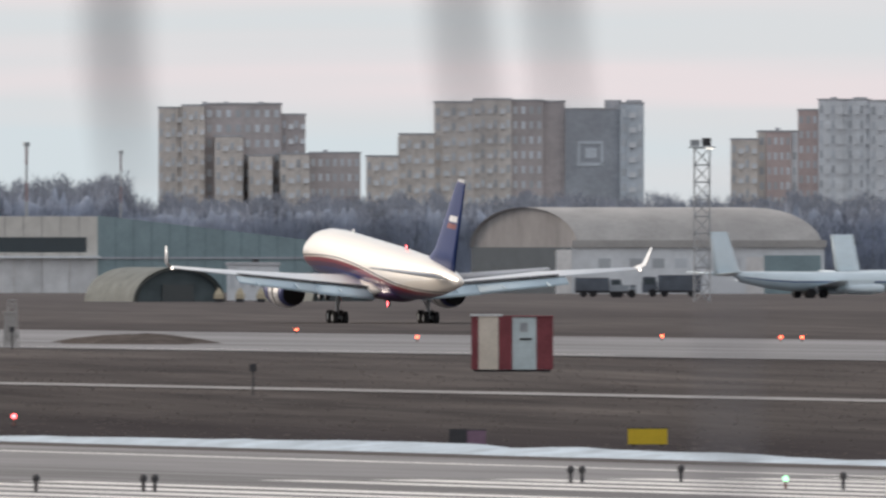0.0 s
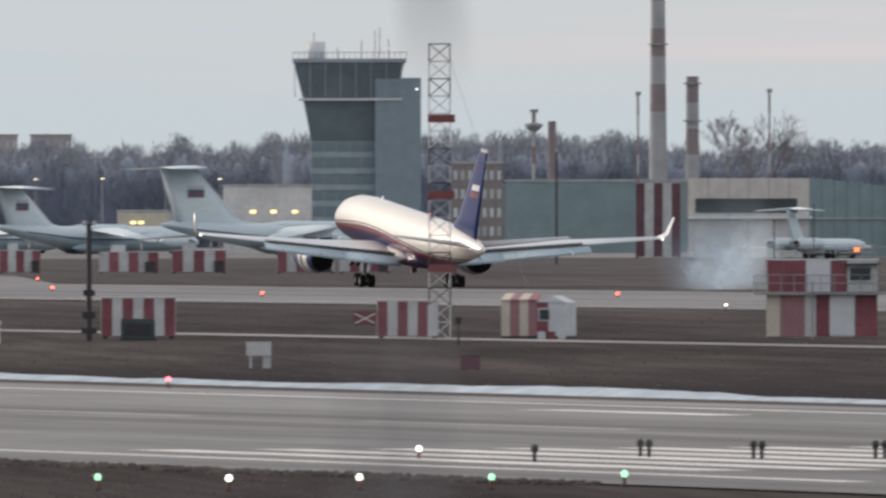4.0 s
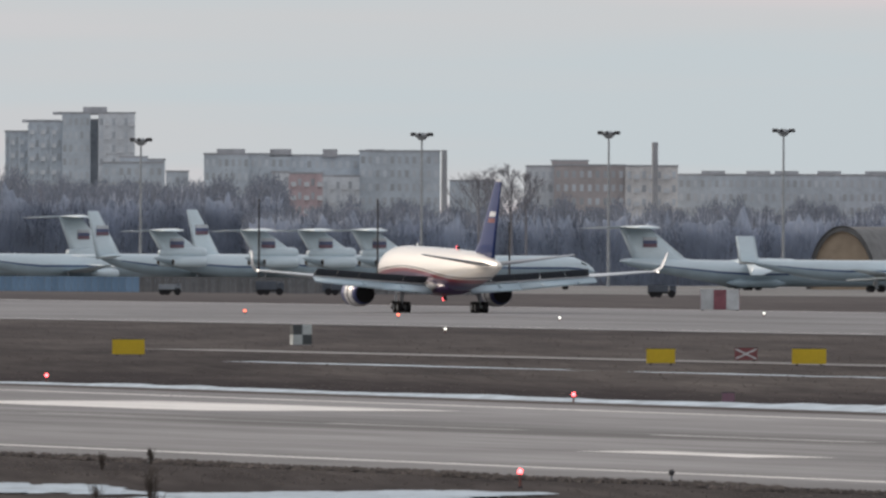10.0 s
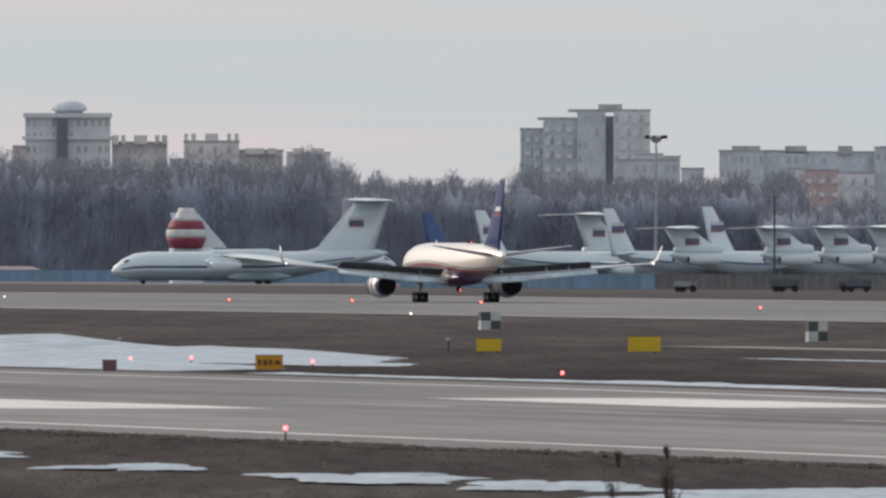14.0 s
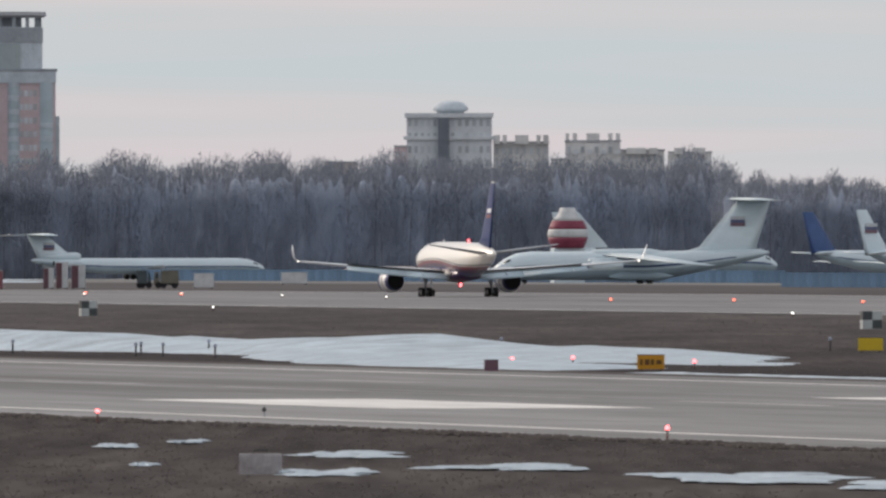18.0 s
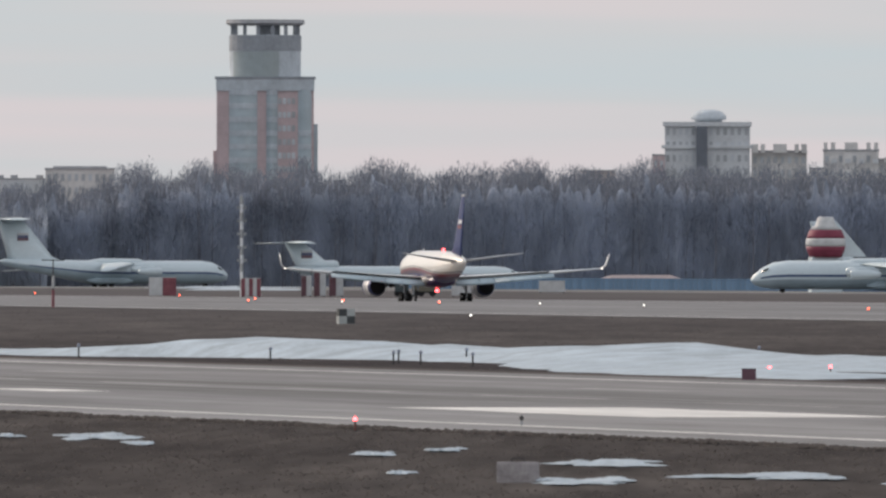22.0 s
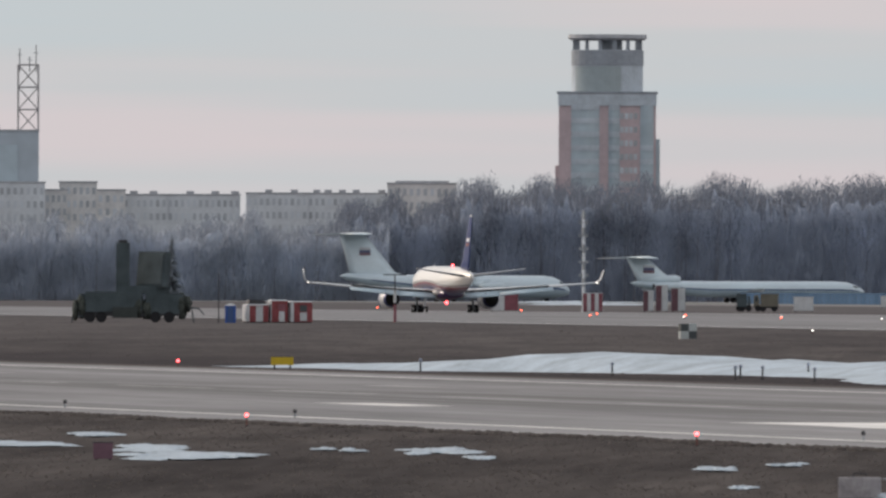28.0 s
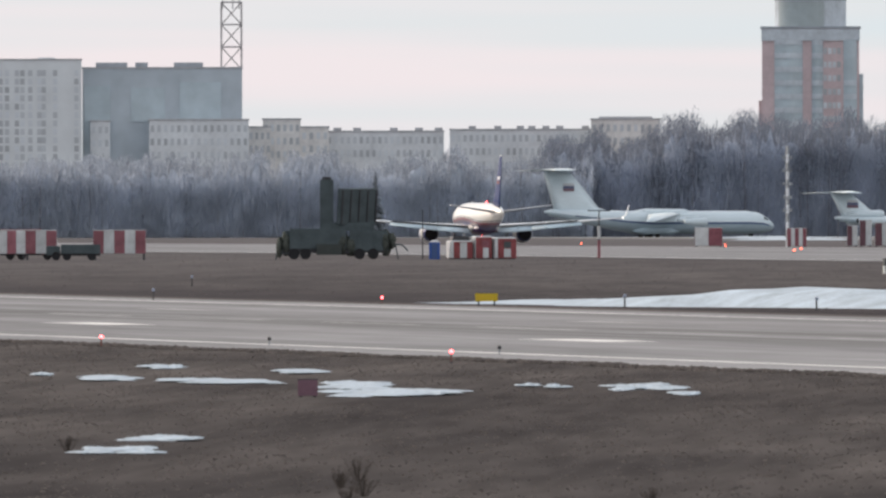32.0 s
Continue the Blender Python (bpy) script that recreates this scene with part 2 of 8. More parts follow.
# ---- ground ----
def ground_material():
    m = bpy.data.materials.new("dead_grass")
    m.use_nodes = True
    n, l = m.node_tree.nodes, m.node_tree.links
    b = n["Principled BSDF"]
    b.inputs["Roughness"].default_value = 1.0
    b.inputs["Specular IOR Level"].default_value = 0.0
    tc = n.new("ShaderNodeTexCoord")
    out = None
    cols = (((0.072, 0.0665, 0.067, 1), (0.117, 0.108, 0.106, 1)), ((0.74, 0.74, 0.74, 1), (1.22, 1.2, 1.16, 1)), ((0.84, 0.84, 0.84, 1), (1.14, 1.14, 1.14, 1)))
    for (lo, hi), sc, st in zip(cols, (0.022, 0.16, 1.1), ((1, 8, 1), (1, 12, 1), (1, 26, 1))):
        mp, nz, rp = n.new("ShaderNodeMapping"), n.new("ShaderNodeTexNoise"), n.new("ShaderNodeValToRGB")
        mp.vector_type = "TEXTURE"
        mp.inputs["Scale"].default_value = st
        mp.inputs["Rotation"].default_value = (0, 0, radians(-12))
        nz.inputs["Scale"].default_value, nz.inputs["Detail"].default_value = sc, 6
        e = rp.color_ramp.elements
        e[0].position, e[0].color, e[1].position, e[1].color = 0.35, lo, 0.67, hi
        l.new(tc.outputs["Object"], mp.inputs[0])
        l.new(mp.outputs[0], nz.inputs["Vector"])
        l.new(nz.outputs["Fac"], rp.inputs[0])
        if out is None:
            out = rp.outputs[0]
        else:
            mx = n.new("ShaderNodeMixRGB")
            mx.blend_type = "MULTIPLY"
            mx.inputs[0].default_value = 1
            l.new(out, mx.inputs[1])
            l.new(rp.outputs[0], mx.inputs[2])
            out = mx.outputs[0]
    # damp, darker soil beside the ploughed snow
    sx, near, far, both, wet = n.new("ShaderNodeSeparateXYZ"), n.new("ShaderNodeMapRange"), n.new("ShaderNodeMapRange"), n.new("ShaderNodeMath"), n.new("ShaderNodeMixRGB")
    l.new(tc.outputs["Object"], sx.inputs[0])
    for q, lo, hi, a, c in ((near, 250, 262, 0, 1), (far, 268, 300, 0.75, 0)):
        for k, v in (("From Min", lo), ("From Max", hi), ("To Min", a), ("To Max", c)):
            q.inputs[k].default_value = v
        l.new(sx.outputs["X"], q.inputs["Value"])
    both.operation = "MULTIPLY"
    l.new(near.outputs[0], both.inputs[0])
    l.new(far.outputs[0], both.inputs[1])
    l.new(both.outputs[0], wet.inputs[0])
    l.new(out, wet.inputs[1])
    wet.inputs[2].default_value = (0.05, 0.045, 0.048, 1)
    # distance haze put into the colour: the grass pales along the field
    far_haze, pale = n.new("ShaderNodeMapRange"), n.new("ShaderNodeMixRGB")
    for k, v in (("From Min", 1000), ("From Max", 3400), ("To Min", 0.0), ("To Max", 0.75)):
        far_haze.inputs[k].default_value = v
    l.new(sx.outputs["Y"], far_haze.inputs["Value"])
    l.new(far_haze.outputs[0], pale.inputs[0])
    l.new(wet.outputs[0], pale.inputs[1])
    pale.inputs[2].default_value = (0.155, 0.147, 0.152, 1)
    l.new(pale.outputs[0], b.inputs["Base Color"])
    return m


def sheet(x0, x1, ys, dz, nx=1):
    bm = bmesh.new()
    rows = [[bm.verts.new((x0 + (x1 - x0) * i / nx, y, ground_z(y) + dz)) for i in range(nx + 1)] for y in ys]
    for a, b in zip(rows, rows[1:]):
        for i in range(nx):
            bm.faces.new((a[i], a[i + 1], b[i + 1], b[i]))
    return bm


LONG = [-3000, 0, 400, 800, 1600, 2400, 2700, 3000, 3500, 4000, 4500, 5000, 9000]
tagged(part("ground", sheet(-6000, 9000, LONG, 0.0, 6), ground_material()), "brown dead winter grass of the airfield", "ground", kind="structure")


def pavement_material(name, tone, gloss, rubber=None):
    """Concrete with rubber streaks along the run and damp patches that shine at a low angle."""
    m = bpy.data.materials.new(name)
    m.use_nodes = True
    n, l = m.node_tree.nodes, m.node_tree.links
    b = n["Principled BSDF"]
    tc = n.new("ShaderNodeTexCoord")

    def layer(scale, stretch, lo, hi, c0, c1):
        mp, nz, rp = n.new("ShaderNodeMapping"), n.new("ShaderNodeTexNoise"), n.new("ShaderNodeValToRGB")
        mp.inputs["Scale"].default_value = stretch
        nz.inputs["Scale"].default_value, nz.inputs["Detail"].default_value = scale, 5
        e = rp.color_ramp.elements
        e[0].position, e[0].color, e[1].position, e[1].color = lo, (*c0, 1), hi, (*c1, 1)
        l.new(tc.outputs["Object"], mp.inputs[0])
        l.new(mp.outputs[0], nz.inputs["Vector"])
        l.new(nz.outputs["Fac"], rp.inputs[0])
        return rp.outputs[0]

    a = layer(0.12, (1, 0.05, 1), 0.35, 0.65, tuple(c * 0.72 for c in tone), tuple(c * 1.2 for c in tone))
    d = layer(1.0, (0.8, 0.06, 1), 0.3, 0.7, (0.8, 0.8, 0.8), (1.15, 1.15, 1.15))
    mx = n.new("ShaderNodeMixRGB")
    mx.blend_type = "MULTIPLY"
    mx.inputs[0].default_value = 1
    l.new(a, mx.inputs[1])
    l.new(d, mx.inputs[2])
    last = mx.outputs[0]
    if rubber:
        # the first stretch is toned darker
        sy, first_mix, first_tone = n.new("ShaderNodeSeparateXYZ"), n.new("ShaderNodeMapRange"), n.new("ShaderNodeMixRGB")
        l.new(tc.outputs["Object"], sy.inputs[0])
        for k, v in (("From Min", 610), ("From Max", 700), ("To Min", 0.9), ("To Max", 0.0)):
            first_mix.inputs[k].default_value = v
        l.new(sy.outputs["Y"], first_mix.inputs["Value"])
        first_tone.blend_type = "MULTIPLY"
        first_tone.inputs[2].default_value = (0.68, 0.68, 0.69, 1)
        l.new(first_mix.outputs[0], first_tone.inputs[0])
        l.new(last, first_tone.inputs[1])
        last = first_tone.outputs[0]
        # and the stretch past it is toned paler
        next_mix, pale = n.new("ShaderNodeMapRange"), n.new("ShaderNodeMixRGB")
        for k, v in (("From Min", 860), ("From Max", 1020), ("To Min", 1.0), ("To Max", 0.0)):
            next_mix.inputs[k].default_value = v
        l.new(sy.outputs["Y"], next_mix.inputs["Value"])
        pale.blend_type = "MULTIPLY"
        pale.inputs[2].default_value = (1.13, 1.13, 1.12, 1)
        l.new(next_mix.outputs[0], pale.inputs[0])
        l.new(last, pale.inputs[1])
        last = pale.outputs[0]
        # tyre rubber laid down on both sides of the centre line
        sep, off = n.new("ShaderNodeSeparateXYZ"), n.new("ShaderNodeMath")
        l.new(tc.outputs["Object"], sep.inputs[0])
        off.operation = "SUBTRACT"
        off.inputs[1].default_value = rubber
        l.new(sep.outputs["X"], off.inputs[0])
        ab = n.new("ShaderNodeMath")
        ab.operation = "ABSOLUTE"
        l.new(off.outputs[0], ab.inputs[0])
        band = n.new("ShaderNodeMapRange")
        band.interpolation_type = "SMOOTHSTEP"
        for k, v in (("From Min", 3.0), ("From Max", 15.0), ("To Min", 1.0), ("To Max", 0.0)):
            band.inputs[k].default_value = v
        l.new(ab.outputs[0], band.inputs["Value"])
        streak = layer(0.55, (1, 0.012, 1), 0.42, 0.6, (0, 0, 0), (1, 1, 1))
        mul = n.new("ShaderNodeMath")
        mul.operation = "MULTIPLY"
        l.new(band.outputs[0], mul.inputs[0])
        l.new(streak, mul.inputs[1])
        dark = n.new("ShaderNodeMixRGB")
        dark.inputs[2].default_value = (0.09, 0.088, 0.088, 1)
        half = n.new("ShaderNodeMath")
        half.operation = "MULTIPLY"
        half.inputs[1].default_value = 0.8
        l.new(mul.outputs[0], half.inputs[0])
        l.new(half.outputs[0], dark.inputs[0])
        l.new(last, dark.inputs[1])
        last = dark.outputs[0]
    l.new(last, b.inputs["Base Color"])
    r = layer(0.06, (1, 0.04, 1), 0.3, 0.7, (gloss, gloss, gloss), (0.95, 0.95, 0.95))
    l.new(r, b.inputs["Roughness"])
    b.inputs["Specular IOR Level"].default_value = 0.25
    return m


NEAR_W, NEAR_E, FAR_W, FAR_E = 176.0, 256.0, 464.0, 612.0


def bend(y):
    """The far edge of the near runway draws in towards its threshold."""
    return float(np.interp(y, (600, 750, 830, 900, 1000, 1080), (-8.5, -7, -6, -4.2, -1.8, 0)))


def strip(x0, x1, dz):
    """A sheet along the near runway's far side; an edge given as a number past 240 follows the bend."""
    bm = bmesh.new()
    ys = [0, 400, 600, 680, 750, 830, 900, 1000, 1080] + LONG[4:-1]
    rows = [[bm.verts.new((x + (bend(y) if x > 240 else 0), y, ground_z(y) + dz)) for x in (x0, x1)] for y in ys]
    for a, b in zip(rows, rows[1:]):
        bm.faces.new((a[0], a[1], b[1], b[0]))
    return bm


tagged(part("runway_near", strip(NEAR_W, NEAR_E, 0.05), pavement_material("worn_concrete", (0.222, 0.22, 0.226), 0.72, 218.0)),
       "worn pale concrete runway with rubber streaks", "runway", kind="structure")
def far_runway():
    """The landing runway; its far side widens past the turn-off."""
    bm = bmesh.new()
    rows = []
    for y in (0, 800, 1600, 1920, 1980, 2060, 2140, 2400, 2700, 3000, 3500, 4000, 4500, 5000):
        e = 553 + (FAR_E - 553) * min(1, max(0, (y - 1920) / 220))
        rows.append([bm.verts.new((x, y, ground_z(y) + 0.05)) for x in (FAR_W, e)])
    for a, b in zip(rows, rows[1:]):
        bm.faces.new((a[0], a[1], b[1], b[0]))
    return bm


tagged(part("runway_far", far_runway(), pavement_material("grey_concrete", (0.208, 0.209, 0.219), 0.78)),
       "long grey concrete landing runway", "runway", kind="structure")
tagged(part("runway_shoulder", strip(NEAR_E, 260.4, 0.045), pavement_material("dark_shoulder_asphalt", (0.06, 0.05, 0.048), 0.9)),
       "dark asphalt shoulder along the runway edge", "shoulder", kind="structure")
tagged(part("taxiway", sheet(350, 356, [0, 400, 800, 1450], 0.04), pavement_material("service_road_concrete", (0.26, 0.255, 0.255), 0.8)),
       "narrow pale concrete service road", "road", kind="structure")
tagged(part("apron", sheet(800, 1150, [2800, 3000, 3500, 4000, 4500, 5000], 0.03), pavement_material("apron_concrete", (0.2, 0.2, 0.2), 0.85)),
       "grey concrete parking apron", "apron", kind="structure")

HERO_ROWS = [  # seconds, x, y, height of the wheels, nose-up angle, turn to the right, bank
    (0.0, 626.2, 1788.4, 0.37, 4.5, 4.0, 0.2),
    (0.5, 617.8, 1796.5, 0.32, 5.5, 4.1, 0.1),
    (1.0, 609.6, 1804.2, 0.27, 6.5, 4.2, 0.1),
    (1.5, 601.5, 1811.2, 0.28, 7.2, 4.1, 0.0),
    (2.0, 593.5, 1817.5, 0.29, 7.5, 3.9, 0.1),
    (2.5, 585.6, 1823.2, 0.32, 7.0, 3.7, 0.2),
    (3.0, 577.3, 1829.2, 0.35, 6.1, 3.3, 0.3),
    (3.5, 569.1, 1835.5, 0.28, 5.4, 2.9, 0.5),
    (4.0, 562.0, 1842.5, 0.21, 4.8, 2.5, 0.6),
    (4.5, 555.6, 1851.4, 0.20, 4.4, 2.1, 0.7),
    (6.5, 548.2, 1940.3, 0.05, 4.2, 1.0, 0.0),
    (7.0, 548.7, 1971.2, 0.05, 4.0, 0.9, 0.0),
    (7.5, 549.6, 2003.2, 0.05, 3.7, 0.8, 0.0),
    (8.0, 550.5, 2036.1, 0.05, 3.2, 0.7, 0.0),
    (8.5, 551.4, 2069.1, 0.05, 2.6, 0.7, 0.0),
    (9.0, 552.3, 2102.0, 0.05, 2.0, 0.7, 0.0),
    (9.5, 553.2, 2134.2, 0.05, 1.4, 0.7, 0.0),
    (10.0, 553.8, 2165.4, 0.05, 0.9, 0.7, 0.0),
    (10.5, 554.4, 2195.6, 0.05, 0.4, 0.8, 0.0),
    (11.0, 554.7, 2224.9, 0.05, 0.1, 0.8, 0.0),
    (11.5, 554.8, 2253.3, 0.05, -0.0, 0.7, 0.0),
    (12.0, 554.9, 2280.9, 0.05, -0.1, 0.7, 0.0),
    (13.0, 554.5, 2334.0, 0.05, 0.0, 0.7, 0.0),
    (14.0, 554.0, 2384.9, 0.05, 0.0, 0.8, 0.0),
    (15.0, 553.6, 2435.5, 0.05, 0.0, 1.2, 0.0),
    (15.5, 553.6, 2461.1, 0.05, 0.0, 1.4, 0.0),
    (17.5, 556.7, 2570.6, 0.05, 0.0, 2.2, 0.0),
    (18.5, 559.2, 2627.1, 0.05, 0.0, 2.3, 0.0),
    (19.5, 561.8, 2683.0, 0.05, 0.0, 2.5, 0.0),
    (20.5, 564.4, 2737.3, 0.01, 0.0, 2.8, 0.0),
    (21.5, 566.7, 2789.2, -0.04, 0.0, 2.9, 0.0),
    (22.5, 568.6, 2838.7, -0.09, 0.0, 2.8, 0.0),
    (23.5, 570.2, 2886.2, -0.14, 0.0, 2.5, 0.0),
    (24.5, 571.6, 2932.3, -0.18, 0.0, 2.2, 0.0),
    (25.5, 573.0, 2977.8, -0.23, 0.0, 1.9, 0.0),
    (27.5, 575.6, 3068.6, -0.32, 0.0, 1.9, 0.0),
    (28.5, 578.0, 3117.6, -0.37, 0.0, 2.0, 0.0),
    (29.5, 580.7, 3167.6, -0.42, 0.0, 2.3, 0.0),
    (30.5, 583.9, 3218.1, -0.47, 0.0, 2.5, 0.0),
    (31.5, 587.2, 3269.2, -0.52, 0.0, 2.7, 0.0),
    (32.0, 589.0, 3294.7, -0.54, 0.0, 2.8, 0.0),
]


# ---- the landing airliner ----
def livery():
    """Pale upper body, a red and dark-blue band that sweeps down along the side, pale-grey belly."""
    m = bpy.data.materials.new("airliner_livery")
    m.use_nodes = True
    n, l = m.node_tree.nodes, m.node_tree.links
    b = n["Principled BSDF"]
    b.inputs["Roughness"].default_value, b.inputs["Metallic"].default_value = 0.28, 0.15
    b.inputs["Coat Weight"].default_value, b.inputs["Coat Roughness"].default_value = 0.6, 0.1
    tc, sep = n.new("ShaderNodeTexCoord"), n.new("ShaderNodeSeparateXYZ")
    l.new(tc.outputs["Object"], sep.inputs[0])

    def math_node(op, a, c):
        q = n.new("ShaderNodeMath")
        q.operation = op
        for i, v in enumerate((a, c)):
            if isinstance(v, (int, float)):
                q.inputs[i].default_value = v
            else:
                l.new(v, q.inputs[i])
        return q.outputs[0]

    # height over a line that dips under the wing and rises to the tail
    s = math_node("MULTIPLY", math_node("SINE", math_node("MULTIPLY", math_node("ADD", sep.outputs["Y"], 4.0), 0.13), 0.0), 0.55)
    h = math_node("ADD", math_node("SUBTRACT", sep.outputs["Z"], s), math_node("MULTIPLY", sep.outputs["Y"], 0.012))
    f = n.new("ShaderNodeMapRange")
    f.inputs["From Min"].default_value, f.inputs["From Max"].default_value = 2.0, 6.6
    l.new(h, f.inputs["Value"])
    rp = n.new("ShaderNodeValToRGB")
    rp.color_ramp.interpolation = "CONSTANT"
    e = rp.color_ramp.elements
    e[0].position, e[0].color = 0.0, (0.035, 0.05, 0.2, 1)
    e[1].position, e[1].color = 0.24, (0.09, 0.03, 0.09, 1)
    for p, c in ((0.325, (0.27, 0.035, 0.055, 1)), (0.405, (0.8, 0.74, 0.66, 1)), (0.43, (0.05, 0.045, 0.06, 1)), (0.455, (0.92, 0.87, 0.79, 1))):
        q = e.new(p)
        q.color = c
    l.new(f.outputs[0], rp.inputs[0])
    l.new(rp.outputs[0], b.inputs["Base Color"])
    return m


WINGGREY = mat("wing_pale_grey", (0.64, 0.67, 0.7), 0.3, spec=0.5, vary=0.05, scale=0.2, metal=0.15)
FLAPGREY = mat("flap_pale_blue_grey", (0.45, 0.56, 0.63), 0.5, vary=0.05, scale=0.3)
SILVER = mat("brushed_silver_cowl", (0.62, 0.62, 0.62), 0.35, metal=0.3, vary=0.06)
SPOILER = mat("spoiler_underside_dark", (0.05, 0.055, 0.065), 0.6, vary=0.1)
TAILGREY = mat("tailplane_grey", (0.36, 0.37, 0.4), 0.3, spec=0.5, vary=0.06)
# The fillets' cream holds the sunlit patch at the wing root.
FAIRING = mat("wing_root_sun_cream", (0.66, 0.6, 0.54), 0.3, spec=0.5, vary=0.06)
COWL = mat("engine_cowl_dark_blue", (0.07, 0.08, 0.18), 0.35, metal=0.3, vary=0.06)
NAVY = mat("navy_blue_paint", (0.022, 0.045, 0.16), 0.5, spec=0.2, vary=0.06)
BELLY = mat("belly_dark_maroon", (0.075, 0.04, 0.1), 0.3, spec=0.5, vary=0.06)
HULL = livery()


def wheel(parent, name, x, y, z, r, w):
    bm = bmesh.new()
    tube(bm, (x - w / 2, y, z), (x + w / 2, y, z), r, n=18)
    wh = part(name, bm, BLACK, parent)
    bm = bmesh.new()
    tube(bm, (x - w / 2 - 0.02, y, z), (x + w / 2 + 0.02, y, z), r * 0.5, n=12)
    part("rim", bm, STEEL, wh)
    return wh


def bogie(parent, x, y, top, r=0.55):
    leg = part("main_gear_leg", tubes(((x, y, 0.62), (x, y, top), 0.17), ((x, y - 0.95, 0.6), (x, y + 0.95, 0.6), 0.12), ((x, y, 1.3), (x * 0.75, y + 1.2, top), 0.08)), STEEL, parent)
    part("gear_door", boxes((x * 1.1 - 0.04, x * 1.1 + 0.04, y - 0.9, y + 0.9, top - 1.3, top - 0.1)), WINGGREY, parent)
    for dy in (-0.75, 0.75):
        for dx in (-0.42, 0.42):
            wheel(leg, "tyre", x + dx, y + dy, r, r, 0.42)
    return leg


airliner = thing("landing_airliner", pose(*HERO_ROWS[0][1:4]), "white and silver twin-engine airliner with red band and navy tail, landing", "airliner")
part("fuselage", body([(23.9, 3.7, 0.05, 0.05), (23.5, 3.72, 0.42, 0.42), (22.5, 3.8, 0.95, 0.9), (20.9, 3.98, 1.4, 1.4), (19.1, 4.18, 1.72, 1.78), (16.9, 4.28, 1.88, 2.0), (13, 4.35, 1.9, 2.1), (4, 4.35, 1.9, 2.1), (-6, 4.35, 1.9, 2.1), (-10, 4.38, 1.86, 1.98), (-14, 4.58, 1.62, 1.76), (-18, 4.76, 1.2, 1.34), (-21.5, 4.92, 0.74, 0.84), (-24, 5.02, 0.34, 0.38), (-24.6, 5.04, 0.12, 0.14)], 40), HULL, airliner, smooth=True)
part("belly_fairing", body([(8, 2.6, 0.2, 0.2), (6, 2.6, 1.7, 0.72), (0, 2.5, 2.15, 0.85), (-6, 2.6, 1.7, 0.72), (-9, 2.8, 0.2, 0.2)], 20), BELLY, airliner, "dark maroon belly fairing", smooth=True)
GEAR, WINGS = [], []
for sx in (-1, 1):
    up = (0, 0, 1)
    w = part("wing", foil([((0.8 * sx, 8.6, 2.75), (0.8 * sx, -3.0, 2.75), 0.75, up), ((7 * sx, 3.6, 3.2), (7 * sx, -3.6, 3.15), 0.45, up),
                           ((14 * sx, -1.1, 3.75), (14 * sx, -5.4, 3.7), 0.26, up), ((20.2 * sx, -5.2, 4.3), (20.2 * sx, -7.2, 4.28), 0.13, up)], 12), WINGGREY, airliner, smooth=True)
    part("winglet", foil([((20.2 * sx, -5.2, 4.3), (20.2 * sx, -7.2, 4.28), 0.12, up), ((20.75 * sx, -6.3, 4.75), (20.75 * sx, -7.7, 4.75), 0.08, (sx, 0, 0.6)),
                          ((21.1 * sx, -7.6, 6.2), (21.1 * sx, -8.3, 6.2), 0.05, (sx, 0, 0.2))], 10), WINGGREY, w, smooth=True)
    part("wing_root", body([(6.5, 2.8, 0.1, 0.1), (3.5, 2.75, 0.6, 0.5), (-2.5, 2.6, 0.7, 0.6), (-5.5, 2.75, 0.1, 0.1)], 14), FAIRING, airliner, "cream wing-root fillet", smooth=True, at=pose(1.75 * sx, 0, 0))
    # lowered flaps behind and under the trailing edge
    part("inner_flap", foil([((2.0 * sx, -2.7, 2.76), (2.0 * sx, -4.9, 1.95), 0.16, up), ((7 * sx, -3.3, 3.14), (7 * sx, -5.4, 2.35), 0.13, up)], 8), FLAPGREY, w, "lowered pale flap", smooth=True)
    part("outer_flap", foil([((7.02 * sx, -3.35, 3.14), (7.02 * sx, -5.4, 2.37), 0.13, up), ((14.3 * sx, -5.3, 3.71), (14.3 * sx, -6.7, 3.15), 0.09, up)], 8), FLAPGREY, w, "lowered pale flap", smooth=True)
    for fx in (5, 9, 12.6):
        part("flap_track_fairing", body([(-1.2 - fx * 0.22, 2.75 + fx * 0.06, 0.04, 0.04), (-2.4 - fx * 0.22, 2.5 + fx * 0.06, 0.12, 0.16), (-4.3 - fx * 0.22, 2.3 + fx * 0.06, 0.05, 0.05)], 8), FLAPGREY, w, at=pose(fx * sx, 0, 0))
    # engine
    ex, ey, ez = 7.0 * sx, 6.2, 1.85
    nac = part("engine_nacelle", body([(2.2, 0, 1.02, 1.02), (2.0, 0, 1.2, 1.2), (0.6, 0, 1.34, 1.34), (-1.5, 0, 1.3, 1.3), (-2.6, 0, 1.14, 1.14), (-3.4, 0, 0.98, 0.98)], 24), COWL, airliner, "dark blue engine cowl", smooth=True, at=pose(ex, ey, ez))
    bm = bmesh.new()
    tube(bm, (0, 2.3, 0), (0, 1.75, 0), 1.06, 1.26, n=24)
    part("intake_lip", bm, METAL, nac, "polished intake lip")
    bm = bmesh.new()
    tube(bm, (0, -0.1, 0), (0, -1.0, 0), 1.37, 1.35, n=24)
    part("reverser_sleeve", bm, SILVER, nac, "bright bare-metal reverser sleeve")
    part("cascade_ring", tubes(((0, -1.0, 0), (0, -1.55, 0), 1.32), n=24), DARKSTEEL, nac, "dark reverser cascade")
